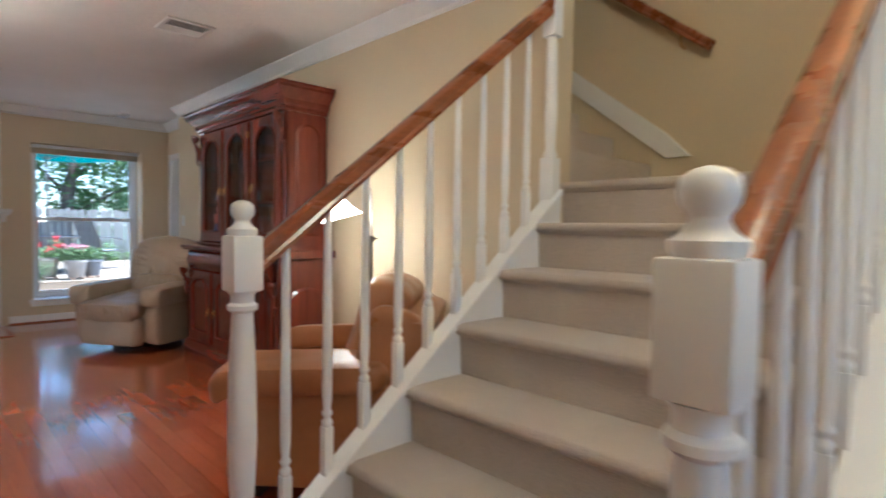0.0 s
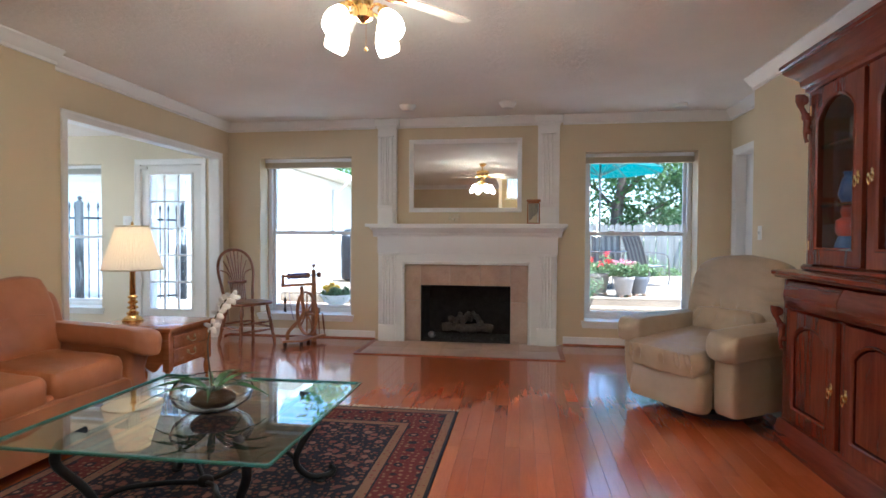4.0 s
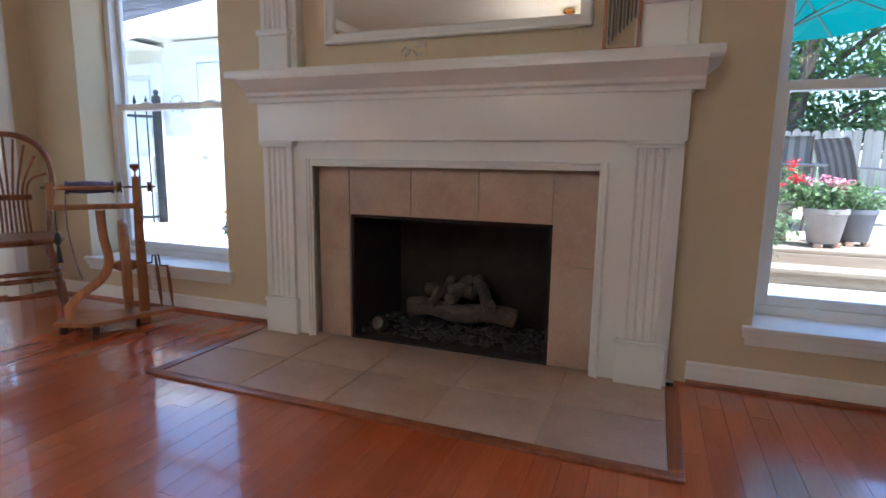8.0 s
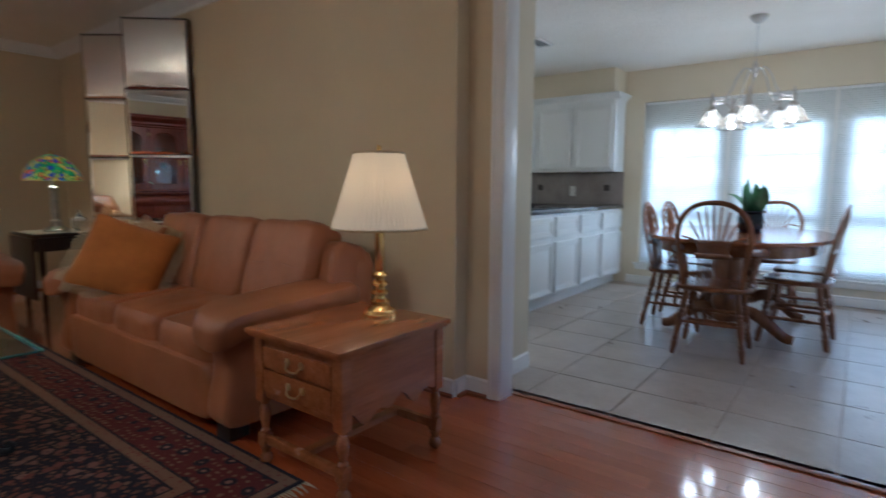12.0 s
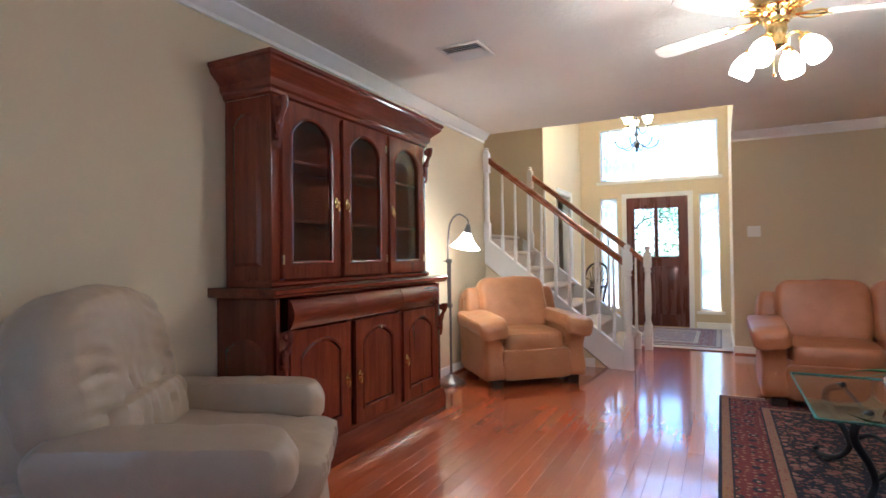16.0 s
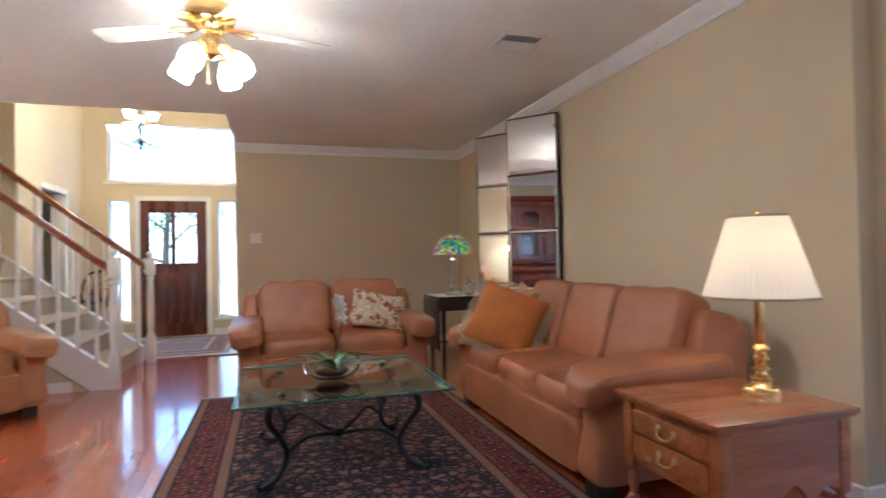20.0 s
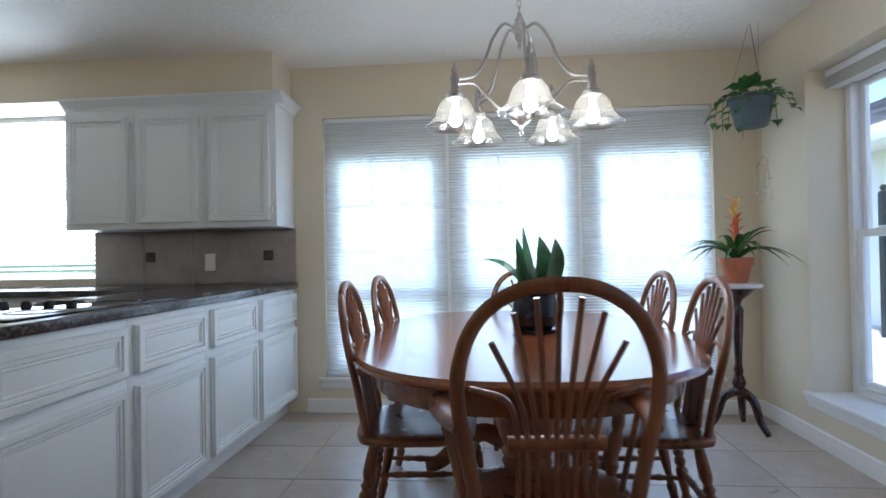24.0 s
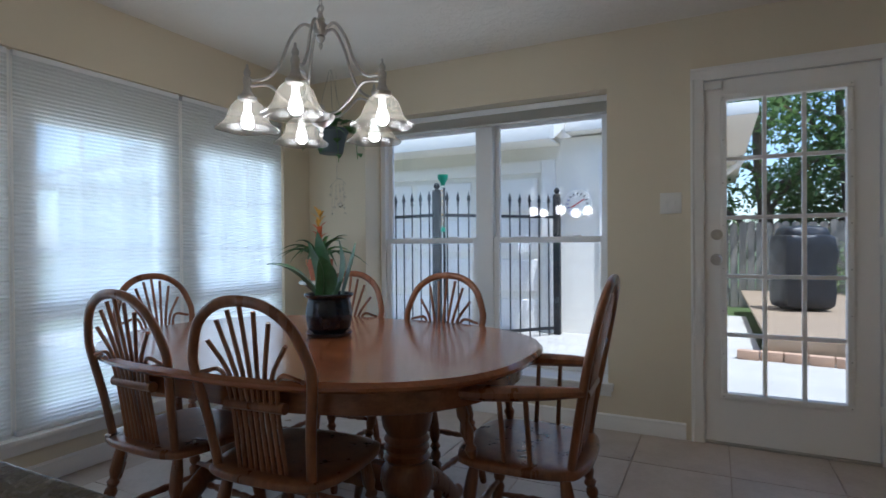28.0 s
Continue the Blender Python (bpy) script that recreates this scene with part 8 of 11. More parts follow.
# ---- switches and outlets ----
def wall_plate(m, w, h, kind, label):
    root = thing("switch_plate" if kind != "outlet" else "outlet_plate", m, label, "light switch" if kind != "outlet" else "outlet")
    bm = bmesh.new()
    bx(bm, -w / 2, -0.006, -h / 2, w / 2, 0, h / 2, 0.003)
    part("plate", bm, M["plastic_white"], root)
    n = 2 if w > 0.1 else 1
    for i in range(n):
        x = (i - (n - 1) / 2) * 0.046
        if kind == "outlet":
            for z in (-0.02, 0.02) if n == 1 else (0.0,):
                bm = bmesh.new()
                cushion(bm, 0.03, 0.006, 0.03, Matrix.Translation((x, -0.006, z)), (3, 3, 3), 3)
                sock = part("socket", bm, M["plastic_white"], root)
                bm = bmesh.new()
                for s in (-1, 1):
                    bx(bm, x + s * 0.006 - 0.0012, -0.0096, z - 0.005, x + s * 0.006 + 0.0012, -0.0088, z + 0.005)
                part("slots", bm, M["vent_dark"], sock)
        else:
            bm = bmesh.new()
            bx(bm, x - 0.005, -0.016, -0.011, x + 0.005, -0.005, 0.011, 0.002, None)
            part("toggle", bm, M["plastic_white"], root)
    return root


wall_plate(pose(0.79, YB + 0.001, 1.38, 0, 0, 180), 0.13, 0.12, "switch", "white double light switch on the back wall")
wall_plate(pose(XR - 0.001, 6.25, 1.22, 0, 0, -90), 0.07, 0.115, "switch", "white light switch beside the doorway")
wall_plate(pose(2.78, Y1 - 0.001, 0.14), 0.12, 0.075, "outlet", "white outlet below the garden window")
wall_plate(pose(-0.95, Y1 - 0.001, 0.16), 0.07, 0.115, "outlet", "white outlet below the courtyard window")
wall_plate(pose(-3.217, Y1 - 0.001, 1.354), 0.115, 0.12, "switch", "white double light switch beside the glass door")
wall_plate(pose(-4.35, Y1 - 0.001, 0.13), 0.07, 0.115, "outlet", "white outlet below the kitchen window")
wall_plate(pose(XK + 0.001, 5.35, 0.15, 0, 0, 90), 0.12, 0.075, "outlet", "white outlet below the shaded window")

# ---- kitchen ----
def granite():
    g = Mat("dark_granite", (0.05, 0.045, 0.045), 0.12)
    v = g.coords()
    a, b = g.noise(v, 90, 4, 0.7), g.noise(v, 9, 4, 0.6)
    col = g.ramp(a, [(0.38, (0.02, 0.018, 0.018)), (0.52, (0.07, 0.06, 0.058)), (0.66, (0.22, 0.19, 0.18))])
    g.base(g.mix(0.4, col, g.ramp(b, [(0.3, (0.03, 0.026, 0.026)), (0.7, (0.12, 0.1, 0.095))])))
    g.rough(b, 0.08, 0.18)
    return g.m


M["granite"] = granite()
M["cooktop"] = Mat("black_glass_cooktop", (0.008, 0.008, 0.009), 0.04).mottle(0.1, 4, 50, 0.0).m
CF = 4.475      # face of the base cabinets
KX0, KX1 = XK + 0.01, -3.46


def door_panel(name, parent, x0, x1, z0, z1, label=""):
    """A cabinet front with a stepped moulding round a flat field; local front is -y."""
    bm = bmesh.new()
    bx(bm, x0, -0.018, z0, x1, -0.001, z1, 0.003)
    ob = part(name, bm, M["cab_white"], parent, label, 30)

    def rim(i, o, y0, y1, nm):
        bm = bmesh.new()
        steps = [(i, y1), (i, y0 + 0.003), (i + 0.003, y0), (o - 0.003, y0), (o, y0 + 0.003), (o, y1)]
        rows = [[bm.verts.new(q) for q in ((x0 + d, y, z0 + d), (x1 - d, y, z0 + d), (x1 - d, y, z1 - d), (x0 + d, y, z1 - d))] for d, y in steps]
        for p, q in zip(rows, rows[1:]):
            for k in range(4):
                bm.faces.new((p[k], p[(k + 1) % 4], q[(k + 1) % 4], q[k]))
        bmesh.ops.recalc_face_normals(bm, faces=bm.faces[:])
        part(nm, bm, M["cab_white"], ob, "", 20)
    rim(0.002, 0.03, -0.03, -0.016, "frame")
    rim(0.031, 0.047, -0.0245, -0.016, "moulding")
    rim(0.05, 0.06, -0.021, -0.016, "inner_moulding")
    return ob


edges_x = [KX0, -5.22, -4.655, -4.09, KX1]
for i in range(4):
    x0, x1 = edges_x[i], edges_x[i + 1]
    w = x1 - x0
    root = thing("base_cabinet", pose((x0 + x1) / 2, CF, 0, 0, 0, 180), "white painted base cabinet with a drawer above a door", "cabinet", "kitchen base cabinets")
    bm = bmesh.new()
    bx(bm, -w / 2 + 0.0005, 0.0, 0.1, w / 2 - 0.0005, 0.6, 0.858, 0.002)
    part("body", bm, M["cab_white"], root)
    bm = bmesh.new()
    bx(bm, -w / 2 + 0.001, 0.06, 0.0, w / 2 - 0.001, 0.58, 0.1)
    part("toe_kick", bm, M["cab_white"], root)
    a, b = -w / 2 + 0.03, w / 2 - 0.03
    door_panel("drawer", root, a, b, 0.645, 0.83)
    d = door_panel("door", root, a, b, 0.125, 0.6)
    for z in (0.2, 0.52):
        bm = bmesh.new()
        bx(bm, b + 0.001, -0.02, z, b + 0.014, -0.002, z + 0.045, 0.003)
        part("hinge", bm, M["cab_white"], d)
bm = bmesh.new()
bx(bm, KX0, 3.86, 0.862, KX1 + 0.03, CF + 0.03, 0.9, 0.006)
tagged(put("countertop", bm, M["granite"]), "polished dark granite worktop with a rounded edge", "worktop")
bm = bmesh.new()
bx(bm, KX0, 1.42, 0.862, XK + 0.64, 3.858, 0.9, 0.004)
tagged(put("side_countertop", bm, M["granite"]), "polished dark granite worktop below the side window", "worktop")
ck = thing("cooktop", None, "black glass cooktop set into the granite worktop", "cooktop")
bm = bmesh.new()
bx(bm, -4.45, 3.93, 0.9005, -3.62, 4.44, 0.908, 0.003)
part("glass", bm, M["cooktop"], ck)
for x, y in ((-4.25, 4.08), (-4.25, 4.32), (-3.85, 4.08), (-3.85, 4.32)):
    bm = bmesh.new()
    tube(bm, [(x + 0.085 * math.cos(a), y + 0.085 * math.sin(a), 0.909) for a in [2 * math.pi * k / 28 for k in range(28)]], 0.0025, 5, True)
    part("burner_ring", bm, M["pewter"], ck)
for k in range(4):
    bm = bmesh.new()
    lathe(bm, [(0.018, 0), (0.017, 0.012), (0.012, 0.022), (0, 0.023)], 14, Matrix.Translation((-4.05, 4.02 + k * 0.09, 0.908)))
    part("knob", bm, M["iron"], ck)
# side cabinets under the window
for i in range(3):
    root = thing("base_cabinet", pose(XK + 0.6, 3.53 - i * 0.66, 0, 0, 0, 90), "white painted base cabinet along the side wall", "cabinet", "kitchen base cabinets")
    bm = bmesh.new()
    bx(bm, -0.329, 0.0, 0.1, 0.329, 0.588, 0.858, 0.002)
    part("body", bm, M["cab_white"], root)
    bm = bmesh.new()
    bx(bm, -0.328, 0.06, 0.0, 0.328, 0.57, 0.1)
    part("toe_kick", bm, M["cab_white"], root)
    door_panel("drawer", root, -0.3, 0.3, 0.645, 0.83)
    door_panel("door", root, -0.3, 0.3, 0.125, 0.6)

# wall cabinets
for i in range(3):
    y1 = 4.483 - i * 0.478
    root = thing("wall_cabinet", pose(XK + 0.33, y1 - 0.239, 1.28, 0, 0, 90), "white painted wall cabinet with a moulded door", "cabinet", "kitchen wall cabinets")
    bm = bmesh.new()
    bx(bm, -0.2385, 0.0, 0.0, 0.2385, 0.328, 0.8, 0.002)
    part("body", bm, M["cab_white"], root)
    d = door_panel("door", root, -0.203, 0.203, 0.035, 0.735)
    for z in (0.08, 0.65):
        bm = bmesh.new()
        bx(bm, 0.205, -0.022, z, 0.217, -0.002, z + 0.05, 0.003)
        part("hinge", bm, M["cab_white"], d)
bm = bmesh.new()
CAB = [(0, 0), (0.01, 0), (0.014, 0.015), (0.03, 0.03), (0.05, 0.048), (0.058, 0.055), (0.058, 0.07), (0, 0.07)]
extrude(bm, CAB, (XK + 0.331, 3.05, 2.065), (1, 0, 0), (0, 0, 1), (0, 1, 0), 1.434 + 0.058)
extrude(bm, CAB, (XK, 4.484, 2.065), (0, 1, 0), (0, 0, 1), (1, 0, 0), 0.331)
tagged(put("trim_cabinet_crown", bm, M["cab_white"], smooth=25), "white crown moulding on the wall cabinets", "crown moulding", kind="structure")
bm = bmesh.new()
bx(bm, XK + 0.001, 1.41, 2.136, XK + 0.34, 4.47, CE - 0.001, 0.002)
tagged(put("wall_soffit", bm, M["wall_k"]), "cream painted soffit above the wall cabinets", "wall", kind="structure")
# backsplash
bs = thing("backsplash", None, "grey-brown stone tile backsplash with dark inset squares", "backsplash", kind="structure")
bm = bmesh.new()
bx(bm, XK, 3.02, 0.901, XK + 0.005, 4.49, 1.278)
part("bed", bm, M["grout"], bs)
for i in range(4):
    y1 = 4.489 - i * 0.37
    for z0, z1 in ((0.902, 1.277),):
        tile_piece(bs, XK + 0.003, y1 - 0.367, z0, XK + 0.012, y1 - 0.002, z1, M["splash"])
M["deco"] = stone_tile("dark_inset_tile", srgb(60, 52, 48), srgb(78, 70, 66), srgb(98, 90, 84), (0.35, 0.5), 20)
for y in (4.294, 3.43):
    bm = bmesh.new()
    bx(bm, XK + 0.011, y - 0.035, 1.06, XK + 0.017, y + 0.035, 1.13, 0.002)
    for a in range(3):
        for b in range(3):
            bx(bm, XK + 0.0165, y - 0.03 + a * 0.021, 1.066 + b * 0.021, XK + 0.0185, y - 0.012 + a * 0.021, 1.084 + b * 0.021, 0.001)
    part("inset_tile", bm, M["deco"], bs, "dark patterned inset tile")
wp = thing("wall_switch", pose(XK + 0.0125, 3.871, 1.054, 0, 0, 90), "white rocker switch plate on the backsplash", "switch")
bm = bmesh.new()
bx(bm, -0.037, -0.006, -0.06, 0.037, 0.0, 0.06, 0.004)
part("plate", bm, M["plastic_white"], wp)
bm = bmesh.new()
bx(bm, -0.016, -0.01, -0.033, 0.016, -0.005, 0.033, 0.003)
part("rocker", bm, M["plastic_white"], wp)

sw = thing("wall_switch", pose(-2.17, 5.121, 1.354, 0, 0, 180), "white double switch plate on the short pantry wall", "switch")
bm = bmesh.new()
bx(bm, -0.06, -0.006, -0.06, 0.06, 0.0, 0.06, 0.004)
part("plate", bm, M["plastic_white"], sw)
for x in (-0.023, 0.023):
    bm = bmesh.new()
    bx(bm, x - 0.005, -0.016, -0.004, x + 0.005, -0.005, 0.014, 0.002)
    part("toggle", bm, M["plastic_white"], sw)

# ---- dining table ----
TCX, TCY = -4.43, 5.94
dt = thing("dining_table", pose(TCX, TCY, 0), "polished oval oak dining table on two turned pedestals", "table")


def oval(rx, ry, n=72, p=2.5):
    out = []
    for i in range(n):
        a = 2 * math.pi * i / n
        c, s = math.cos(a), math.sin(a)
        out.append((rx * abs(c) ** (2 / p) * (1 if c > 0 else -1), ry * abs(s) ** (2 / p) * (1 if s > 0 else -1)))
    return out


def oval_stack(rings):
    """Rings of an oval at several heights, joined and capped; rings are (rx, ry, z)."""
    bm = bmesh.new()
    rows = [[bm.verts.new((x, y, z)) for x, y in oval(rx, ry)] for rx, ry, z in rings]
    for a, b in zip(rows, rows[1:]):
        for i in range(len(a)):
            j = (i + 1) % len(a)
            bm.faces.new((a[i], a[j], b[j], b[i]))
    bm.faces.new(rows[0][::-1]), bm.faces.new(rows[-1])
    return bm


RX, RY = 0.9, 0.635
M["table_top"] = grain_wood("table_top_oak", (0.2, 0.062, 0.022), (0.31, 0.1, 0.036), (0.4, 0.15, 0.055), (0.14, 0.24), 0, 0.55, 0.5, 0.03).m
part("top", oval_stack([(RX - 0.03, RY - 0.03, 0.716), (RX - 0.008, RY - 0.008, 0.72), (RX, RY, 0.728), (RX, RY, 0.737), (RX - 0.006, RY - 0.006, 0.742), (RX - 0.012, RY - 0.012, 0.75)]), M["table_top"], dt, "polished oak top with a moulded rim", 30)
part("apron", oval_stack([(RX - 0.085, RY - 0.085, 0.635), (RX - 0.075, RY - 0.075, 0.64), (RX - 0.075, RY - 0.075, 0.716)]), M["oak_x"], dt, "curved oak apron", 30)
for sx in (-1, 1):
    m = Matrix.Translation((sx * 0.42, 0, 0))
    bm = bmesh.new()
    lathe(bm, [(0.07, 0.12), (0.085, 0.14), (0.085, 0.17), (0.06, 0.185), (0.085, 0.21), (0.1, 0.26), (0.095, 0.3), (0.075, 0.33), (0.088, 0.345), (0.075, 0.36), (0.085, 0.38), (0.075, 0.395), (0.085, 0.41), (0.075, 0.43), (0.09, 0.46), (0.1, 0.52), (0.095, 0.58), (0.11, 0.6), (0.11, 0.636)], 24, m)
    part("pedestal", bm, M["oak"], dt, "thick turned oak pedestal")
    for sy in (-1, 1):
        bm = bmesh.new()
        p = curve([(sx * 0.42, sy * 0.05, 0.16), (sx * 0.42, sy * 0.16, 0.2), (sx * 0.42, sy * 0.28, 0.13), (sx * 0.42, sy * 0.38, 0.05), (sx * 0.42, sy * 0.44, 0.035)], 24)
        tube(bm, p, [0.05 - 0.018 * (i / (len(p) - 1)) for i in range(len(p))], 10, False, 0.75)
        part("foot", bm, M["oak"], dt, "scrolled oak foot")
bm = bmesh.new()
bx(bm, -0.36, -0.025, 0.2, 0.36, 0.025, 0.3, 0.006)
part("stretcher", bm, M["oak_x"], dt)
bm = bmesh.new()
for sx in (-1, 1):
    bx(bm, sx * 0.42 - 0.03, -0.35, 0.62, sx * 0.42 + 0.03, 0.35, 0.65, 0.004)
part("bearer", bm, M["oak_x"], dt)

GRP = "chairs round the dining table"
windsor(pose(-4.75, 6.37, 0, 0, 0, 2), "oak bow-back windsor chair pushed in under the dining table", False, None, GRP, 0.97)
windsor(pose(-4.19, 6.37, 0, 0, 0, -3), "oak bow-back windsor chair pushed in beside the kitchen window", False, None, GRP, 0.97)
windsor(pose(-4.72, 5.56, 0, 0, 0, 178), "oak bow-back windsor chair pushed in under the dining table", False, None, GRP, 0.97)
windsor(pose(-4.18, 5.55, 0, 0, 0, 184), "oak bow-back windsor chair pushed in under the dining table", False, None, GRP, 0.97)
windsor(pose(-5.36, 6.06, 0, 0, 0, 90), "oak bow-back windsor chair beside the shaded window", False, None, GRP, 0.97)
windsor(pose(-3.54, 5.95, 0, 0, 0, -87), "oak bow-back windsor armchair at the table's end", True, None, GRP, 1.01)

# snake plant on the table
M["black_glaze"] = Mat("dark_blue_glaze", (0.008, 0.011, 0.02), 0.12).mottle(0.3, 9, 60, 0.05).m
M["soil"] = Mat("potting_soil", (0.03, 0.02, 0.014), 0.95).mottle(0.4, 30, 120, 0.6, 0.01).m
sp = thing("snake_plant", pose(-4.42, 6.01, 0.7505) @ Matrix.Scale(0.84, 4), "snake plant in a ribbed dark blue glazed pot with saucer", "plant")
bm = bmesh.new()
lathe(bm, [(0.08, 0), (0.105, 0.004), (0.115, 0.02), (0.11, 0.022), (0.085, 0.012)], 32)
part("saucer", bm, M["black_glaze"], sp)
bm = bmesh.new()
ribs = [(0.075, 0.012), (0.095, 0.03)] + [(0.102 + 0.01 * math.sin(math.pi * k / 12) + (0.0012 if k % 2 else 0), 0.04 + k * 0.011) for k in range(13)] + [(0.104, 0.185), (0.118, 0.195), (0.121, 0.203), (0.117, 0.209), (0.105, 0.205), (0.1, 0.19)]
lathe(bm, ribs, 36)
part("pot", bm, M["black_glaze"], sp, "ribbed dark blue glazed pot")
bm = bmesh.new()
lathe(bm, [(0.1, 0.185), (0.102, 0.192), (0.05, 0.196), (0, 0.197)], 24)
part("soil", bm, M["soil"], sp)
M["snake"] = Mat("snake_plant_leaf", (0.05, 0.13, 0.05), 0.35).mottle(0.45, 16, 60, 0.15).m


def stiff_leaf(bm, base, tip, width, bend, n=9):
    """A thick upright leaf with a folded middle that ends in a point."""
    b, t = Vector(base), Vector(tip)
    d = t - b
    side = Vector((-d.y, d.x, 0)) if d.xy.length > 0.02 else Vector((1, 0, 0))
    side.normalize()
    out = side.cross(d).normalized()
    prev = None
    for i in range(n + 1):
        k = i / n
        w = width * (0.55 + 0.6 * math.sin(math.pi * (0.15 + 0.6 * k))) * max(0.02, 1 - k ** 5)
        c = b + d * k + Vector(bend) * math.sin(math.pi * k)
        row = [bm.verts.new(c - side * w / 2 + out * w * 0.18), bm.verts.new(c - out * 0.002), bm.verts.new(c + side * w / 2 + out * w * 0.18), bm.verts.new(c + out * 0.004)]
        if prev:
            for q in range(4):
                bm.faces.new((prev[q], prev[(q + 1) % 4], row[(q + 1) % 4], row[q]))
        prev = row


for base, tip, w, bend in (((0.02, 0.0, 0.19), (0.06, 0.03, 0.42), 0.08, (0.01, 0.02, 0)), ((-0.01, 0.03, 0.19), (-0.04, -0.06, 0.46), 0.085, (0.02, 0, 0)), ((-0.03, -0.02, 0.19), (-0.08, -0.1, 0.42), 0.085, (0.03, 0.02, 0)),
                           ((0.03, 0.05, 0.19), (0.12, 0.12, 0.41), 0.07, (-0.02, 0.02, 0)), ((-0.04, 0.0, 0.19), (-0.17, -0.24, 0.33), 0.06, (0, 0, 0.06)), ((0.0, -0.05, 0.19), (0.02, -0.1, 0.36), 0.07, (0.02, 0.02, 0))):
    bm = bmesh.new()
    lean = 1.0 if tip[2] < 0.35 else 0.78
    stiff_leaf(bm, base, (tip[0] * lean, tip[1] * lean, 0.19 + (tip[2] - 0.19) * 1.2), w * 1.3, bend)
    part("leaf", bm, M["snake"], sp, "stiff dark green leaf")

# plant stand with a bromeliad
M["stand_wood"] = grain_wood("dark_stand_wood", (0.02, 0.008, 0.005), (0.04, 0.015, 0.009), (0.07, 0.028, 0.016), (0.2, 0.35), 2, 1.0, 0.3).m
M["marble"] = stone_tile("pale_marble", srgb(206, 202, 198), srgb(224, 221, 217), srgb(236, 234, 230), (0.15, 0.3), 9)
M["terracotta"] = Mat("terracotta", (0.42, 0.13, 0.06), 0.8).mottle(0.2, 8, 70, 0.15).m
PX, PYY = -5.52, 7.29
ps = thing("plant_stand", pose(PX, PYY, 0), "dark turned plant stand with a round marble top", "plant stand")
bm = bmesh.new()
lathe(bm, [(0.12, 0.848), (0.142, 0.853), (0.145, 0.862), (0.14, 0.872), (0.13, 0.877), (0, 0.878)], 36)
part("top", bm, M["marble"], ps, "round pale marble top")
bm = bmesh.new()
lathe(bm, [(0.04, 0.22), (0.05, 0.24), (0.03, 0.26), (0.04, 0.29), (0.03, 0.32), (0.022, 0.34), (0.028, 0.36), (0.02, 0.4), (0.032, 0.65), (0.036, 0.72), (0.02, 0.75), (0.03, 0.78), (0.09, 0.83), (0.11, 0.848)], 20)
part("column", bm, M["stand_wood"], ps, "dark turned column")
for k in range(3):
    a = math.radians(30 + 120 * k)
    bm = bmesh.new()
    p = curve([(0.02 * math.cos(a), 0.02 * math.sin(a), 0.24), (0.09 * math.cos(a), 0.09 * math.sin(a), 0.2), (0.13 * math.cos(a), 0.13 * math.sin(a), 0.09), (0.18 * math.cos(a), 0.18 * math.sin(a), 0.02)], 18)
    tube(bm, p, [0.03 - 0.014 * (i / (len(p) - 1)) for i in range(len(p))], 8)
    part("foot", bm, M["stand_wood"], ps)
br = thing("bromeliad", pose(PX, PYY, 0.8785) @ Matrix.Scale(1.2, 4), "bromeliad with an orange flower spike in a terracotta pot", "plant")
bm = bmesh.new()
lathe(bm, [(0.05, 0), (0.068, 0.085), (0.078, 0.086), (0.08, 0.125), (0.072, 0.125), (0.068, 0.11)], 28)
part("pot", bm, M["terracotta"], br, "terracotta flower pot")
bm = bmesh.new()
lathe(bm, [(0.066, 0.1), (0.066, 0.108), (0, 0.112)], 20)
part("soil", bm, M["soil"], br)
rng = random.Random(5)
for i in range(22):
    a = i * 2.4
    bm = bmesh.new()
    k = rng.random()
    blade(bm, (0.012 * math.cos(a), 0.012 * math.sin(a), 0.11), (math.cos(a), math.sin(a), 0), 0.16 + 0.14 * k, 0.035, 0.16 + 0.1 * (1 - k), 0.1 + 0.1 * k)
    part("leaf", bm, M["leaf"] if i % 3 else M["leaf_lt"], br)
M["brom_o"] = Mat("orange_bract", (0.62, 0.12, 0.025), 0.5).mottle(0.3, 14, 60, 0.1).m
M["brom_y"] = Mat("yellow_bract", (0.8, 0.42, 0.05), 0.5).mottle(0.3, 14, 60, 0.1).m
bm = bmesh.new()
tube(bm, [(0, 0, 0.12), (0.004, 0, 0.32)], 0.014, 10)
part("flower_stem", bm, M["brom_o"], br, "orange-red flower stem")
for i in range(16):
    a = i * 2.4
    bm = bmesh.new()
    z = 0.2 + i * 0.013
    blade(bm, (0.008 * math.cos(a), 0.008 * math.sin(a), z), (math.cos(a), math.sin(a), 0), 0.045, 0.022, 0.055, 0.012, 0.3, 4)
    part("bract", bm, M["brom_y"] if i > 8 else M["brom_o"], br)

# hanging pothos
M["pot_grey"] = Mat("grey_blue_plastic", (0.075, 0.1, 0.115), 0.5).mottle(0.12, 6, 60, 0.05).m
M["pothos"] = Mat("pothos_leaf", (0.06, 0.17, 0.035), 0.4).mottle(0.5, 22, 80, 0.12).m
hp = thing("hanging_pothos", pose(-5.48, 7.38, 1.79), "trailing pothos in a grey-blue hanging pot below the ceiling", "plant")
bm = bmesh.new()
lathe(bm, [(0.075, 0), (0.085, 0.004), (0.118, 0.15), (0.128, 0.152), (0.128, 0.175), (0.12, 0.175), (0.115, 0.16)], 32)
part("pot", bm, M["pot_grey"], hp, "grey-blue plastic hanging pot")
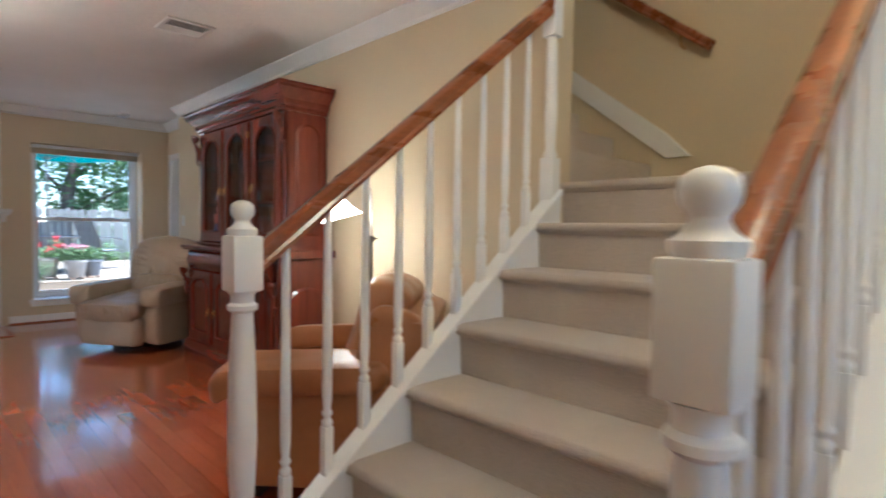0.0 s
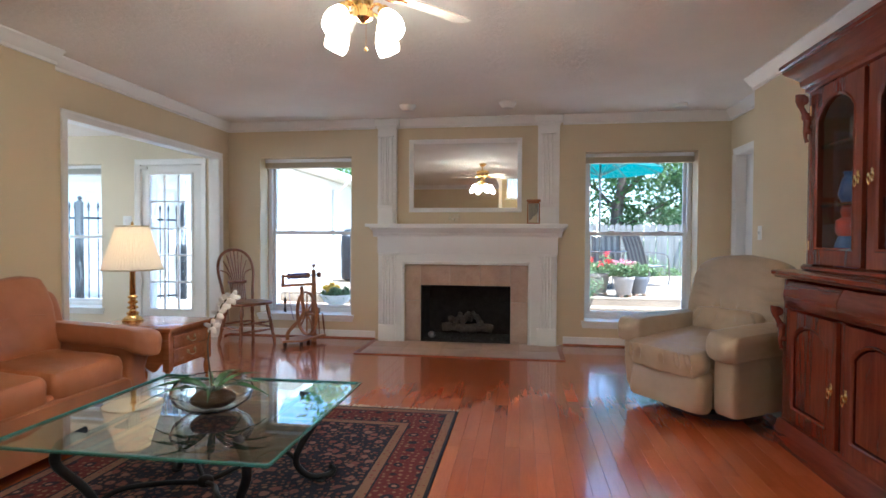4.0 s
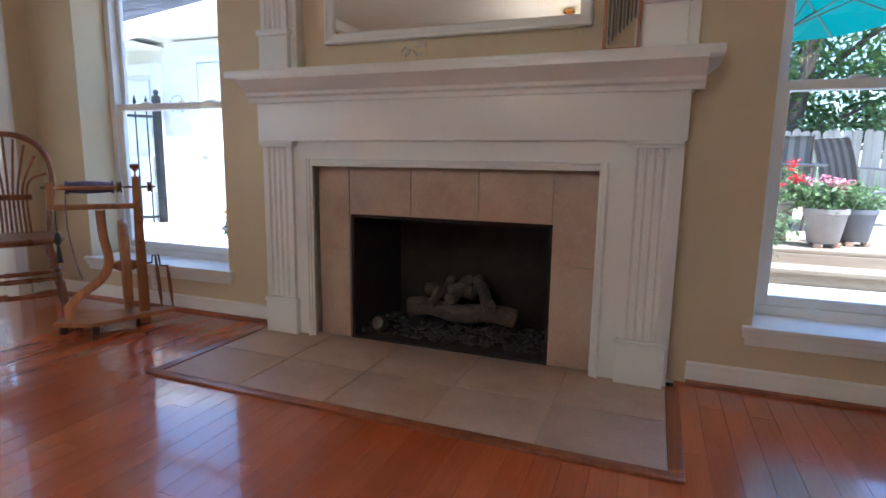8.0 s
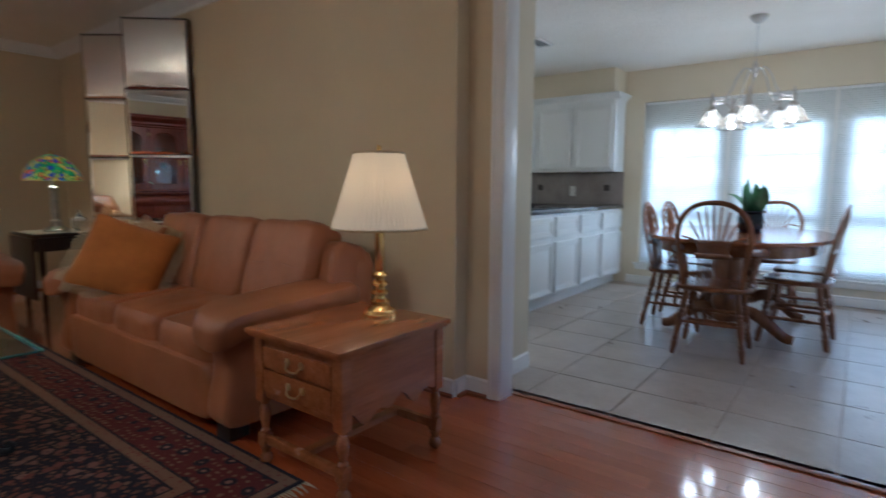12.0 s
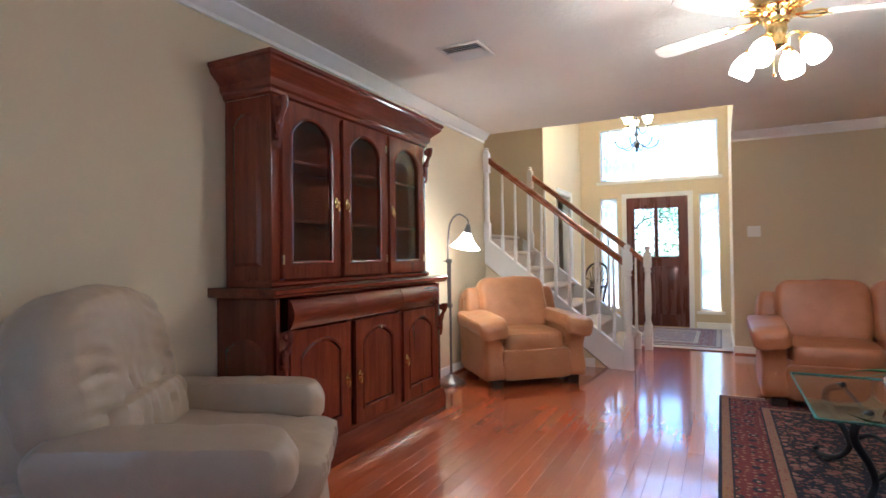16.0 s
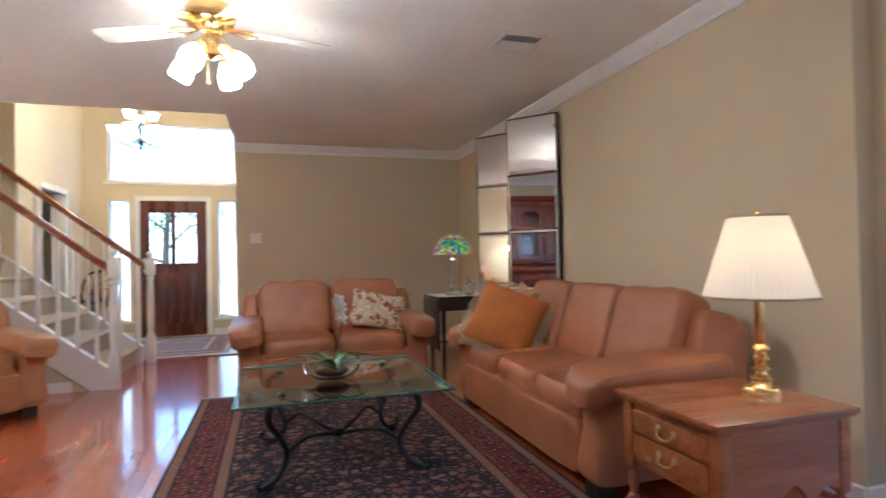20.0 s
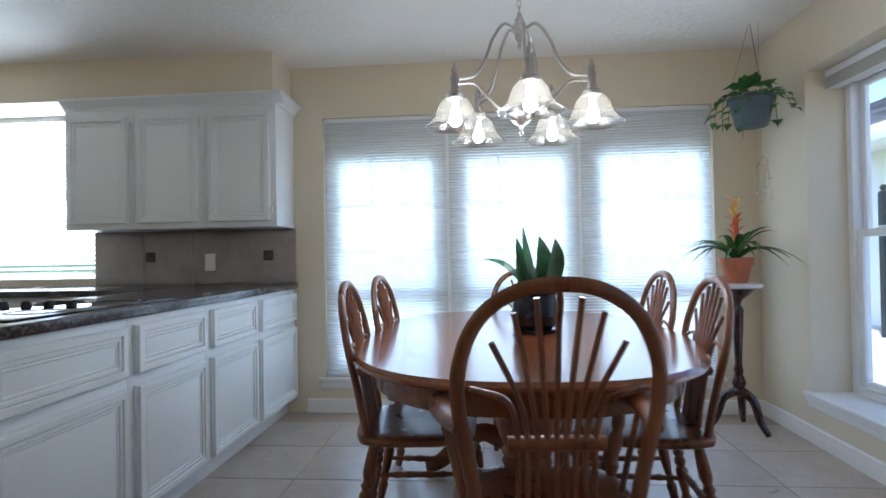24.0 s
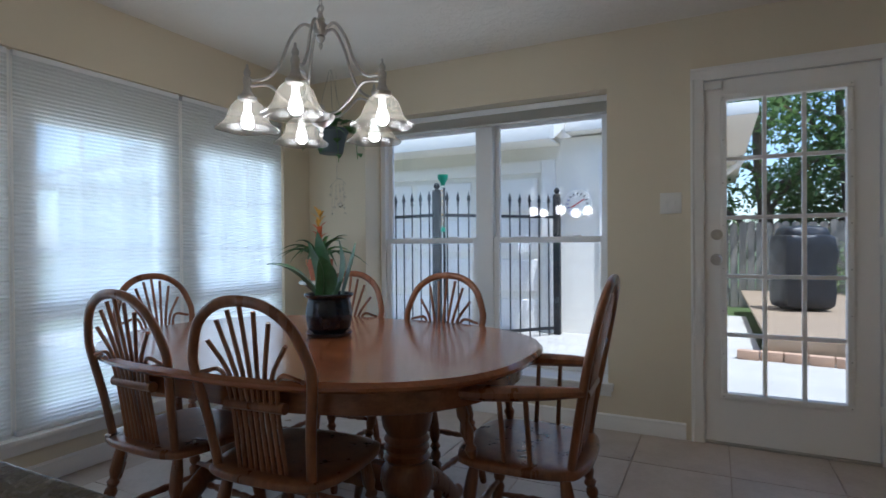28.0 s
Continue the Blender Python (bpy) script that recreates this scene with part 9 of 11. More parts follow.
for k in range(3):
    a = 2 * math.pi * k / 3
    bm = bmesh.new()
    tube(bm, [(0.122 * math.cos(a), 0.122 * math.sin(a), 0.17), (0, 0, CE - 0.1 - 1.74 - 0.03)], 0.0012, 5)
    part("wire", bm, M["pewter"], hp)
bm = bmesh.new()
tube(bm, curve([(0, 0, CE - 0.1 - 1.7405), (0, 0, CE - 0.1 - 1.755), (0.012, 0, CE - 0.1 - 1.765), (0, 0, CE - 0.1 - 1.775)], 8), 0.003, 6)
part("hook", bm, M["pewter"], hp)


def heart_leaf(bm, c, out, size, droop):
    o = Vector(out).normalized()
    s = o.cross(Vector((0, 0, 1))).normalized()
    dn = Vector((0, 0, -droop))
    tip = Vector(c) + (o + dn).normalized() * size
    mid = Vector(c) + (o * 0.4 + dn * 0.25) * size
    l, r = mid - s * size * 0.42 + Vector((0, 0, size * 0.12)), mid + s * size * 0.42 + Vector((0, 0, size * 0.12))
    l2, r2 = Vector(c) - s * size * 0.34 - o * size * 0.08, Vector(c) + s * size * 0.34 - o * size * 0.08
    vs = [bm.verts.new(p) for p in (c, l2, l, tip, r, r2, mid)]
    for f in ((0, 1, 2, 6), (6, 2, 3), (6, 3, 4), (0, 6, 4, 5)):
        bm.faces.new([vs[k] for k in f])


rng = random.Random(9)
for i in range(30):
    a, r = rng.random() * 6.28, 0.03 + rng.random() * 0.1
    bm = bmesh.new()
    heart_leaf(bm, (r * math.cos(a), r * math.sin(a), 0.18 + rng.random() * 0.1 * (1.2 - r * 6)), (math.cos(a + rng.uniform(-0.6, 0.6)), math.sin(a + rng.uniform(-0.6, 0.6)), 0.3), 0.06 + 0.04 * rng.random(), rng.uniform(-0.3, 0.6))
    part("leaf", bm, M["pothos"], hp)
for a, ln in ((0.2, 0.22), (5.6, 0.26), (4.2, 0.14), (1.0, 0.1), (3.4, 0.12), (5.0, 0.2)):
    u = Vector((math.cos(a), math.sin(a), 0))
    pts = curve([u * 0.1 + Vector((0, 0, 0.17)), u * 0.15 + Vector((0, 0, 0.19)), u * 0.19 + Vector((0, 0, 0.12)), u * 0.2 + Vector((0.01, 0, 0.17 - ln))], 14)
    bm = bmesh.new()
    tube(bm, pts, 0.0022, 5)
    part("vine", bm, M["leaf_lt"], hp)
    for p in pts[3::2]:
        bm = bmesh.new()
        q = rng.uniform(-1.2, 1.2)
        heart_leaf(bm, p, (math.cos(a + q), math.sin(a + q), 0), 0.05 + 0.03 * rng.random(), 0.7)
        part("leaf", bm, M["pothos"], hp)
# crystal mobile
M["crystal"] = Mat("cut_crystal", (0.98, 0.99, 1.0), 0.0, Transmission_Weight=1.0, IOR=1.55).m
cm = thing("crystal_mobile", pose(-5.46, 7.42, 1.5), "small hanging mobile of clear crystal beads on wires", "mobile")
bm = bmesh.new()
tube(bm, [(0, 0, 0.11), (0, 0, CE - 0.1 - 1.501)], 0.0008, 4)
part("thread", bm, M["pewter"], cm)
bm = bmesh.new()
tube(bm, curve([(-0.07, 0, 0.05), (-0.02, 0.01, 0.1), (0.03, 0, 0.11), (0.08, 0, 0.07)], 12), 0.0012, 5)
part("wire_arm", bm, M["pewter"], cm)
for x, y, z, r in ((-0.06, 0, 0.0, 0.009), (-0.02, 0.02, -0.03, 0.008), (0.03, 0, -0.08, 0.02), (0.07, 0.01, -0.02, 0.009), (0.0, -0.03, -0.1, 0.01), (0.08, -0.02, -0.1, 0.009), (-0.06, 0.02, -0.14, 0.008), (0.05, 0.03, -0.14, 0.009), (0.03, 0.0, 0.02, 0.007)):
    bm = bmesh.new()
    bmesh.ops.create_icosphere(bm, subdivisions=1, radius=r, matrix=Matrix.Translation((x, y, z)))
    bd = part("bead", bm, M["crystal"], cm, "faceted crystal bead", 0)
    bm = bmesh.new()
    tube(bm, [(x, y, z + r), (x * 0.8, y * 0.3, 0.075)], 0.0005, 3)
    part("bead_thread", bm, M["pewter"], bd)

# ---- kitchen chandelier ----
CHX, CHY = -4.42, 5.97
ch = thing("chandelier", pose(CHX, CHY, 0), "brushed nickel chandelier with five lit fluted glass bell shades", "chandelier")
bm = bmesh.new()
lathe(bm, [(0.0, 2.34), (0.02, 2.345), (0.05, 2.37), (0.062, 2.39), (0.062, CE - 0.101)], 24)
part("canopy", bm, M["nickel"], ch)
for k in range(11):
    z = 2.345 - k * 0.025
    bm = bmesh.new()
    ring = [(0.008 * math.cos(a), 0, z - 0.012 + 0.017 * math.sin(a)) for a in [2 * math.pi * q / 12 for q in range(12)]]
    if k % 2:
        ring = [(0, x, zz) for x, _, zz in ring]
    tube(bm, ring, 0.0016, 5, True)
    part("chain_link", bm, M["nickel"], ch)
bm = bmesh.new()
lathe(bm, [(0.0, 1.915), (0.006, 1.925), (0.01, 1.935), (0.006, 1.945), (0.014, 1.955), (0.02, 1.965), (0.016, 1.975), (0.025, 1.985), (0.028, 2.0), (0.028, 2.02), (0.016, 2.03), (0.02, 2.04), (0.012, 2.05), (0.008, 2.07)], 20)
part("upper_body", bm, M["nickel"], ch, "turned brushed nickel hub")
bm = bmesh.new()
tube(bm, [(0.016 * math.cos(a), 0, 2.083 + 0.016 * math.sin(a)) for a in [2 * math.pi * q / 14 for q in range(14)]], 0.0022, 6, True)
part("loop", bm, M["nickel"], ch)
bm = bmesh.new()
lathe(bm, [(0.0, 1.56), (0.006, 1.566), (0.009, 1.574), (0.005, 1.584), (0.01, 1.594), (0.012, 1.602), (0.03, 1.612), (0.048, 1.632), (0.055, 1.65), (0.05, 1.655), (0.02, 1.66), (0.012, 1.69), (0.0, 1.7)], 28, None, 14, 0.03)
part("lower_bowl", bm, M["nickel"], ch, "ribbed nickel finial bowl")


def fluted_glass():
    g = Mat("ribbed_glass_shade", (0.96, 0.95, 0.92), 0.18)
    tl, tr, gl = g.n("BsdfTranslucent", Color=(0.42, 0.37, 0.3, 1)), g.n("BsdfTransparent", Color=(0.97, 0.97, 0.95, 1)), g.n("BsdfGlossy", Roughness=0.12)
    a, b = g.n("MixShader"), g.n("MixShader")
    a.inputs[0].default_value = 0.62
    g.link(tl.outputs[0], a.inputs[1]), g.link(tr.outputs[0], a.inputs[2])
    g.link(thin_gloss(g, 0.06), b.inputs[0]), g.link(a.outputs[0], b.inputs[1]), g.link(gl.outputs[0], b.inputs[2])
    g.link(b.outputs[0], g.out.inputs[0])
    return g.m


M["fluted"] = fluted_glass()


def bulb_mat():
    b = Mat("lit_bulb", (1, 0.95, 0.85), 0.4)
    e = b.n("Emission", Color=(1.0, 0.93, 0.8, 1), Strength=4.0)
    b.link(e.outputs[0], b.out.inputs[0])
    return b.m


M["bulb"] = bulb_mat()
for k in range(5):
    mm = pose(0, 0, 0, 0, 0, 3 + 72 * k)
    R = 0.285
    bm = bmesh.new()
    tube(bm, [mm @ p for p in curve([Vector((0.024, 0, 2.0)), Vector((0.07, 0, 2.015)), Vector((0.12, 0, 1.95)), Vector((0.16, 0, 1.85)), Vector((0.21, 0, 1.79)), Vector((R, 0, 1.775))], 30)], 0.0065, 8)
    part("upper_arm", bm, M["nickel"], ch, "curved nickel arm")
    bm = bmesh.new()
    tube(bm, [mm @ p for p in curve([Vector((0.03, 0, 1.65)), Vector((0.09, 0, 1.665)), Vector((0.15, 0, 1.715)), Vector((0.2, 0, 1.76)), Vector((R, 0, 1.755))], 24)], 0.006, 8)
    part("lower_arm", bm, M["nickel"], ch, "curved nickel arm")
    bm = bmesh.new()
    sm = mm @ Matrix.Translation((R, 0, 0))
    lathe(bm, [(0.03, 1.695), (0.036, 1.705), (0.036, 1.712), (0.022, 1.722), (0.016, 1.74), (0.014, 1.76), (0.017, 1.77), (0.017, 1.785), (0.01, 1.795), (0.014, 1.805), (0.012, 1.815), (0.006, 1.825), (0.004, 1.84), (0.0, 1.843)], 18, sm)
    part("socket", bm, M["nickel"], ch, "turned nickel socket and finial")
    bm = bmesh.new()
    prof = [(0.032, 1.7), (0.045, 1.692), (0.062, 1.672), (0.072, 1.645), (0.082, 1.62), (0.1, 1.598), (0.122, 1.584), (0.119, 1.582), (0.097, 1.595), (0.079, 1.618)]
    shell(bm, prof, 96, sm, 5, 0.045)
    for i, v in enumerate(bm.verts):
        c = sm @ Vector((0, 0, v.co.z))
        v.co += (v.co - c) * (0.012 if i % 2 else -0.012)
    part("glass_shade", bm, M["fluted"], ch, "ribbed clear glass bell shade", 0).visible_shadow = True
    bm = bmesh.new()
    lathe(bm, [(0.013, 1.69), (0.014, 1.655), (0.022, 1.635), (0.027, 1.615), (0.024, 1.597), (0.013, 1.586), (0, 1.583)], 20, sm)
    part("bulb", bm, M["bulb"], ch, "glowing frosted bulb")
for k in range(5):
    mm = pose(CHX, CHY, 0, 0, 0, 3 + 72 * k)
    lamp_light("chandelier_bulb", mm @ Vector((0.285, 0, 1.46)), 1.1, (1.0, 0.92, 0.8), 0.05)

# ---- patio door ----
pd = thing("door_patio", None, "white patio door with fifteen small panes, closed", "door", kind="structure")
DX0, DX1, DZ1 = -3.043, -2.25, 2.03
DY = Y1 + 0.02
GX0, GX1, GZ0, GZ1 = -2.93, -2.385, 0.285, 1.915
bm = bmesh.new()
plate(bm, [(DX0, 0.012), (DX1, 0.012), (DX1, DZ1), (DX0, DZ1)], [[(GX0, GZ0), (GX0, GZ1), (GX1, GZ1), (GX1, GZ0)]], DY, DY + 0.044)
part("leaf", bm, M["trim"], pd, "white painted door leaf", 20)
bm = bmesh.new()
for q in ((GX0 - 0.03, GZ0 - 0.03, GX1 + 0.03, GZ0), (GX0 - 0.03, GZ1, GX1 + 0.03, GZ1 + 0.03), (GX0 - 0.03, GZ0, GX0, GZ1), (GX1, GZ0, GX1 + 0.03, GZ1)):
    bx(bm, q[0], DY - 0.012, q[1], q[2], DY + 0.001, q[3], 0.005)
part("glass_frame", bm, M["trim"], pd, "raised white frame round the glass")
for i in range(3):
    for j in range(5):
        gw, gh = (GX1 - GX0) / 3, (GZ1 - GZ0) / 5
        bm = bmesh.new()
        bx(bm, GX0 + i * gw, DY + 0.018, GZ0 + j * gh, GX0 + (i + 1) * gw, DY + 0.022, GZ0 + (j + 1) * gh)
        part("pane", bm, M["pane"], pd, "clear glass pane", 0).visible_shadow = False
for i in (1, 2):
    x = GX0 + (GX1 - GX0) * i / 3
    bm = bmesh.new()
    bx(bm, x - 0.011, DY + 0.006, GZ0, x + 0.011, DY + 0.034, GZ1, 0.006)
    part("muntin", bm, M["trim"], pd)
for j in range(1, 5):
    z = GZ0 + (GZ1 - GZ0) * j / 5
    bm = bmesh.new()
    bx(bm, GX0, DY + 0.0065, z - 0.011, GX1, DY + 0.0335, z + 0.011, 0.006)
    part("muntin", bm, M["trim"], pd)
for k in range(8):
    z = GZ0 - 0.015 + k * (GZ1 - GZ0 + 0.03) / 7
    for x in (GX0 - 0.018, GX1 + 0.018):
        bm = bmesh.new()
        lathe(bm, [(0.004, 0), (0.004, 0.002), (0, 0.0025)], 8, Matrix.Translation((x, DY - 0.0115, z)) @ pose(0, 0, 0, 90))
        part("screw", bm, M["nickel"], pd)
for z, kind in ((1.17, "deadbolt"), (1.03, "knob")):
    bm = bmesh.new()
    m = Matrix.Translation((DX0 + 0.062, DY, z)) @ pose(0, 0, 0, 90)
    if kind == "knob":
        lathe(bm, [(0.033, 0), (0.033, 0.008), (0.014, 0.012), (0.012, 0.035), (0.024, 0.045), (0.028, 0.058), (0.022, 0.068), (0, 0.07)], 24, m)
    else:
        lathe(bm, [(0.031, 0), (0.03, 0.012), (0.024, 0.018), (0, 0.018)], 24, m)
        bx(bm, DX0 + 0.056, DY - 0.034, z - 0.014, DX0 + 0.068, DY - 0.017, z + 0.014, 0.003)
    part(kind, bm, M["nickel"], pd, "satin nickel " + kind)
for z in (0.25, 1.1, 1.85):
    bm = bmesh.new()
    tube(bm, [(DX1 + 0.004, DY - 0.006, z - 0.045), (DX1 + 0.004, DY - 0.006, z + 0.045)], 0.007, 8)
    part("hinge", bm, M["trim"], pd)
bm = bmesh.new()
bx(bm, DX0 + 0.002, DY - 0.03, DZ1 - 0.05, DX0 + 0.09, DY - 0.001, DZ1 - 0.012, 0.006)
part("alarm_sensor", bm, M["plastic_white"], pd, "small white door sensor")
bm = bmesh.new()
bx(bm, PD[0] + 0.02, Y1 + 0.0, -0.005, PD[1] - 0.02, Y1 + 0.29, 0.01, 0.003)
tagged(put("trim_patio_threshold", bm, M["nickel"]), "metal threshold below the patio door", "threshold", kind="structure")

# hall door standing ajar
hd = thing("door_hall", pose(XR2 + 0.11, 7.44, 0, 0, 0, -78), "white six-panel hall door standing ajar", "door", kind="structure")
bm = bmesh.new()
bx(bm, 0.0, -0.02, 0.01, 0.76, 0.018, 2.03, 0.002)
part("leaf", bm, M["trim"], hd)
for x0, x1 in ((0.1, 0.34), (0.42, 0.66)):
    for z0, z1 in ((0.2, 0.85), (1.0, 1.5), (1.6, 1.9)):
        bm = bmesh.new()
        bx(bm, x0, -0.026, z0, x1, -0.018, z1, 0.006)
        part("panel", bm, M["trim"], hd)

# ---- front door ----
M["door_wood"] = grain_wood("dark_red_door", (0.07, 0.016, 0.009), (0.12, 0.028, 0.014), (0.17, 0.044, 0.022), (0.2, 0.35), 2, 0.8, 0.3).m
fdr = thing("door_front", None, "dark red-brown wooden front door with two tall glass lights, closed", "door", kind="structure")
FX, FW = 1.565, 0.92
FY = -2.33
holes = [[(FX + a, 1.1), (FX + b, 1.1)] + [(FX + b, 1.86)] + [(FX + a, 1.86)] for a, b in ((0.14, 0.43), (0.49, 0.78))]
bm = bmesh.new()
plate(bm, [(FX, 0.012), (FX + FW, 0.012), (FX + FW, 2.04), (FX, 2.04)], holes, FY, FY + 0.045)
part("leaf", bm, M["door_wood"], fdr, "dark stained wooden leaf", 20)
for a, b in ((0.14, 0.43), (0.49, 0.78)):
    bm = bmesh.new()
    bx(bm, FX + a - 0.005, FY + 0.018, 1.09, FX + b + 0.005, FY + 0.022, 1.9)
    part("pane", bm, M["pane"], fdr, "clear glass light", 0).visible_shadow = False
    bm = bmesh.new()
    for q in ((a - 0.022, 1.078, b + 0.022, 1.1), (a - 0.022, 1.1, a, 1.84), (b, 1.1, b + 0.022, 1.84)):
        bx(bm, FX + q[0], FY + 0.044, q[1], FX + q[2], FY + 0.056, q[3], 0.004)
    part("glass_bead", bm, M["door_wood"], fdr)
    for z0, z1 in ((0.2, 0.95),):
        bm = bmesh.new()
        bx(bm, FX + a, FY + 0.04, z0, FX + b, FY + 0.054, z1, 0.012)
        bx(bm, FX + a + 0.05, FY + 0.05, z0 + 0.05, FX + b - 0.05, FY + 0.062, z1 - 0.05, 0.008)
        part("raised_panel", bm, M["door_wood"], fdr)
bm = bmesh.new()
m = Matrix.Translation((FX + FW - 0.07, FY + 0.045, 1.0)) @ pose(0, 0, 0, -90)
lathe(bm, [(0.03, 0), (0.03, 0.008), (0.012, 0.014), (0.011, 0.05)], 20, m)
tube(bm, [(FX + FW - 0.07, FY + 0.09, 1.0), (FX + FW - 0.16, FY + 0.092, 1.0)], 0.009, 8)
part("lever", bm, M["nickel"], fdr, "satin nickel lever handle")
bm = bmesh.new()
lathe(bm, [(0.03, 0), (0.028, 0.014), (0, 0.016)], 20, Matrix.Translation((FX + FW - 0.07, FY + 0.045, 1.16)) @ pose(0, 0, 0, -90))
part("deadbolt", bm, M["nickel"], fdr)
bm = bmesh.new()
bx(bm, FD[0] + 0.02, -2.45, -0.005, FD[1] - 0.02, -2.26, 0.012, 0.003)
tagged(put("trim_front_threshold", bm, M["brass_old"]), "brass threshold below the front door", "threshold", kind="structure")


# ---- sidelights and transom ----
def fixed_light(name, hole, bars, label):
    root = thing(name, None, label, "window", kind="structure")
    x0, x1, z0, z1 = hole
    f = 0.03
    bm = bmesh.new()
    for q in ((x0, z0, x0 + f, z1), (x1 - f, z0, x1, z1), (x0 + f, z1 - f, x1 - f, z1), (x0 + f, z0, x1 - f, z0 + f)):
        bx(bm, q[0], -2.42, q[1], q[2], -2.36, q[3], 0.003)
    for k in range(1, bars + 1):
        z = z0 + (z1 - z0) * k / (bars + 1)
        bx(bm, x0 + f, -2.41, z - 0.008, x1 - f, -2.39, z + 0.008, 0.002)
    part("window_frame", bm, M["vinyl"], root)
    bm = bmesh.new()
    bx(bm, x0 + f, -2.402, z0 + f, x1 - f, -2.398, z1 - f)
    part("pane", bm, M["pane"], root, "clear glass pane", 0).visible_shadow = False
    bm = bmesh.new()
    for q in ((x0 - 0.05, z0 - 0.05, x1 + 0.05, z0 - 0.005),):
        bx(bm, q[0], -2.29, q[1], q[2], -2.265, q[3], 0.004)
    part("sill", bm, M["trim"], root)
    return root


fixed_light("window_sidelight_1", SL1, 0, "narrow white sidelight beside the front door")
fixed_light("window_sidelight_2", SL2, 0, "narrow white sidelight beside the front door")
fixed_light("window_transom", TR, 0, "wide transom window above the front door")
sheer = Mat("sheer_fabric", (0.9, 0.9, 0.9), 0.9)
s1, s2, s3 = sheer.n("BsdfTranslucent", Color=(0.85, 0.85, 0.84, 1)), sheer.n("BsdfTransparent"), sheer.n("MixShader")
s3.inputs[0].default_value = 0.5
sheer.link(s1.outputs[0], s3.inputs[1]), sheer.link(s2.outputs[0], s3.inputs[2]), sheer.link(s3.outputs[0], sheer.out.inputs[0])
M["sheer"] = sheer.m
for hole in (SL1, SL2):
    root = thing("sidelight_curtain", None, "sheer white shade drawn over the sidelight", "window shade", "sidelight shades")
    bm = bmesh.new()
    x0, x1, z0, z1 = hole
    n = 10
    rows = []
    for k in range(n * 2 + 1):
        x = x0 + 0.01 + (x1 - x0 - 0.02) * k / (n * 2)
        y = -2.335 + (0.006 if k % 2 else 0)
        rows.append((bm.verts.new((x, y, z0 + 0.01)), bm.verts.new((x, y, z1 - 0.02))))
    for p, q in zip(rows, rows[1:]):
        bm.faces.new((p[0], p[1], q[1], q[0]))
    part("fabric", bm, M["sheer"], root, "sheer white fabric", 30)
    bm = bmesh.new()
    tube(bm, [(x0 + 0.005, -2.332, z1 - 0.02), (x1 - 0.005, -2.332, z1 - 0.02)], 0.006, 8)
    part("rod", bm, M["vinyl"], root)
root = thing("sheer_curtain", None, "sheer white curtain gathered across the transom window", "curtain")
bm = bmesh.new()
rows = []
for k in range(97):
    x = TR[0] + 0.02 + (TR[1] - TR[0] - 0.04) * k / 96
    y = -2.325 + 0.012 * math.sin(k * 1.9) + 0.006 * math.sin(k * 0.7)
    rows.append((bm.verts.new((x, y, TR[2] + 0.01)), bm.verts.new((x, y, TR[3] - 0.02))))
for p, q in zip(rows, rows[1:]):
    bm.faces.new((p[0], p[1], q[1], q[0]))
part("fabric", bm, M["sheer"], root, "sheer white fabric", 60)
bm = bmesh.new()
tube(bm, [(TR[0] + 0.005, -2.325, TR[3] - 0.02), (TR[1] - 0.005, -2.325, TR[3] - 0.02)], 0.007, 8)
part("rod", bm, M["vinyl"], root)

# ---- foyer chandelier ----
fc = thing("foyer_chandelier", pose(2.04, -0.3, 0), "dark iron chandelier with two tiers of lit cream glass cups", "chandelier")
bm = bmesh.new()
tube(bm, [(0, 0, 2.62), (0, 0, 3.2)], 0.009, 8)
lathe(bm, [(0.0, 2.42), (0.014, 2.43), (0.02, 2.45), (0.012, 2.47), (0.03, 2.5), (0.035, 2.53), (0.014, 2.56), (0.012, 2.6), (0.024, 2.64), (0.012, 2.68)], 18)
part("stem", bm, M["iron"], fc, "dark iron stem")
for k in range(26):
    bm = bmesh.new()
    z = 3.2 + k * 0.0605
    ring = [(0.012 * math.cos(a), 0, z + 0.032 + 0.038 * math.sin(a)) for a in [2 * math.pi * q / 10 for q in range(10)]]
    if k % 2:
        ring = [(0, x, zz) for x, _, zz in ring]
    tube(bm, ring, 0.003, 5, True)
    part("chain_link", bm, M["iron"], fc)
bm = bmesh.new()
lathe(bm, [(0.0, 4.765), (0.06, 4.78), (0.065, 4.799)], 20)
part("canopy", bm, M["iron"], fc)
M["cup"] = shade_mat("lit_cream_glass", (0.8, 0.7, 0.5), (1.0, 0.8, 0.45), 4.0)
for tier, (n, R, z) in enumerate(((6, 0.27, 2.58), (3, 0.14, 2.76))):
    for k in range(n):
        mm = pose(0, 0, 0, 0, 0, 20 + 360 * k / n + tier * 30)
        bm = bmesh.new()
        tube(bm, [mm @ p for p in curve([Vector((0.012, 0, z - 0.02)), Vector((R * 0.45, 0, z - 0.11)), Vector((R * 0.85, 0, z - 0.08)), Vector((R, 0, z))], 20)], 0.007, 7)
        part("arm", bm, M["iron"], fc, "curved dark iron arm")
        bm = bmesh.new()
        sm = mm @ Matrix.Translation((R, 0, z))
        shell(bm, [(0.02, 0.0), (0.036, 0.012), (0.05, 0.05), (0.064, 0.085), (0.061, 0.085), (0.047, 0.05), (0.034, 0.016)], 24, sm)
        part("glass_cup", bm, M["cup"], fc, "glowing cream glass cup")
lamp_light("foyer_chandelier_bulb", (2.04, -0.3, 2.95), 7, (1.0, 0.84, 0.62), 0.15)
windsor(pose(2.85, -0.95, 0, 0, 0, 150), "dark windsor chair standing in the foyer", True, M["stand_wood"])

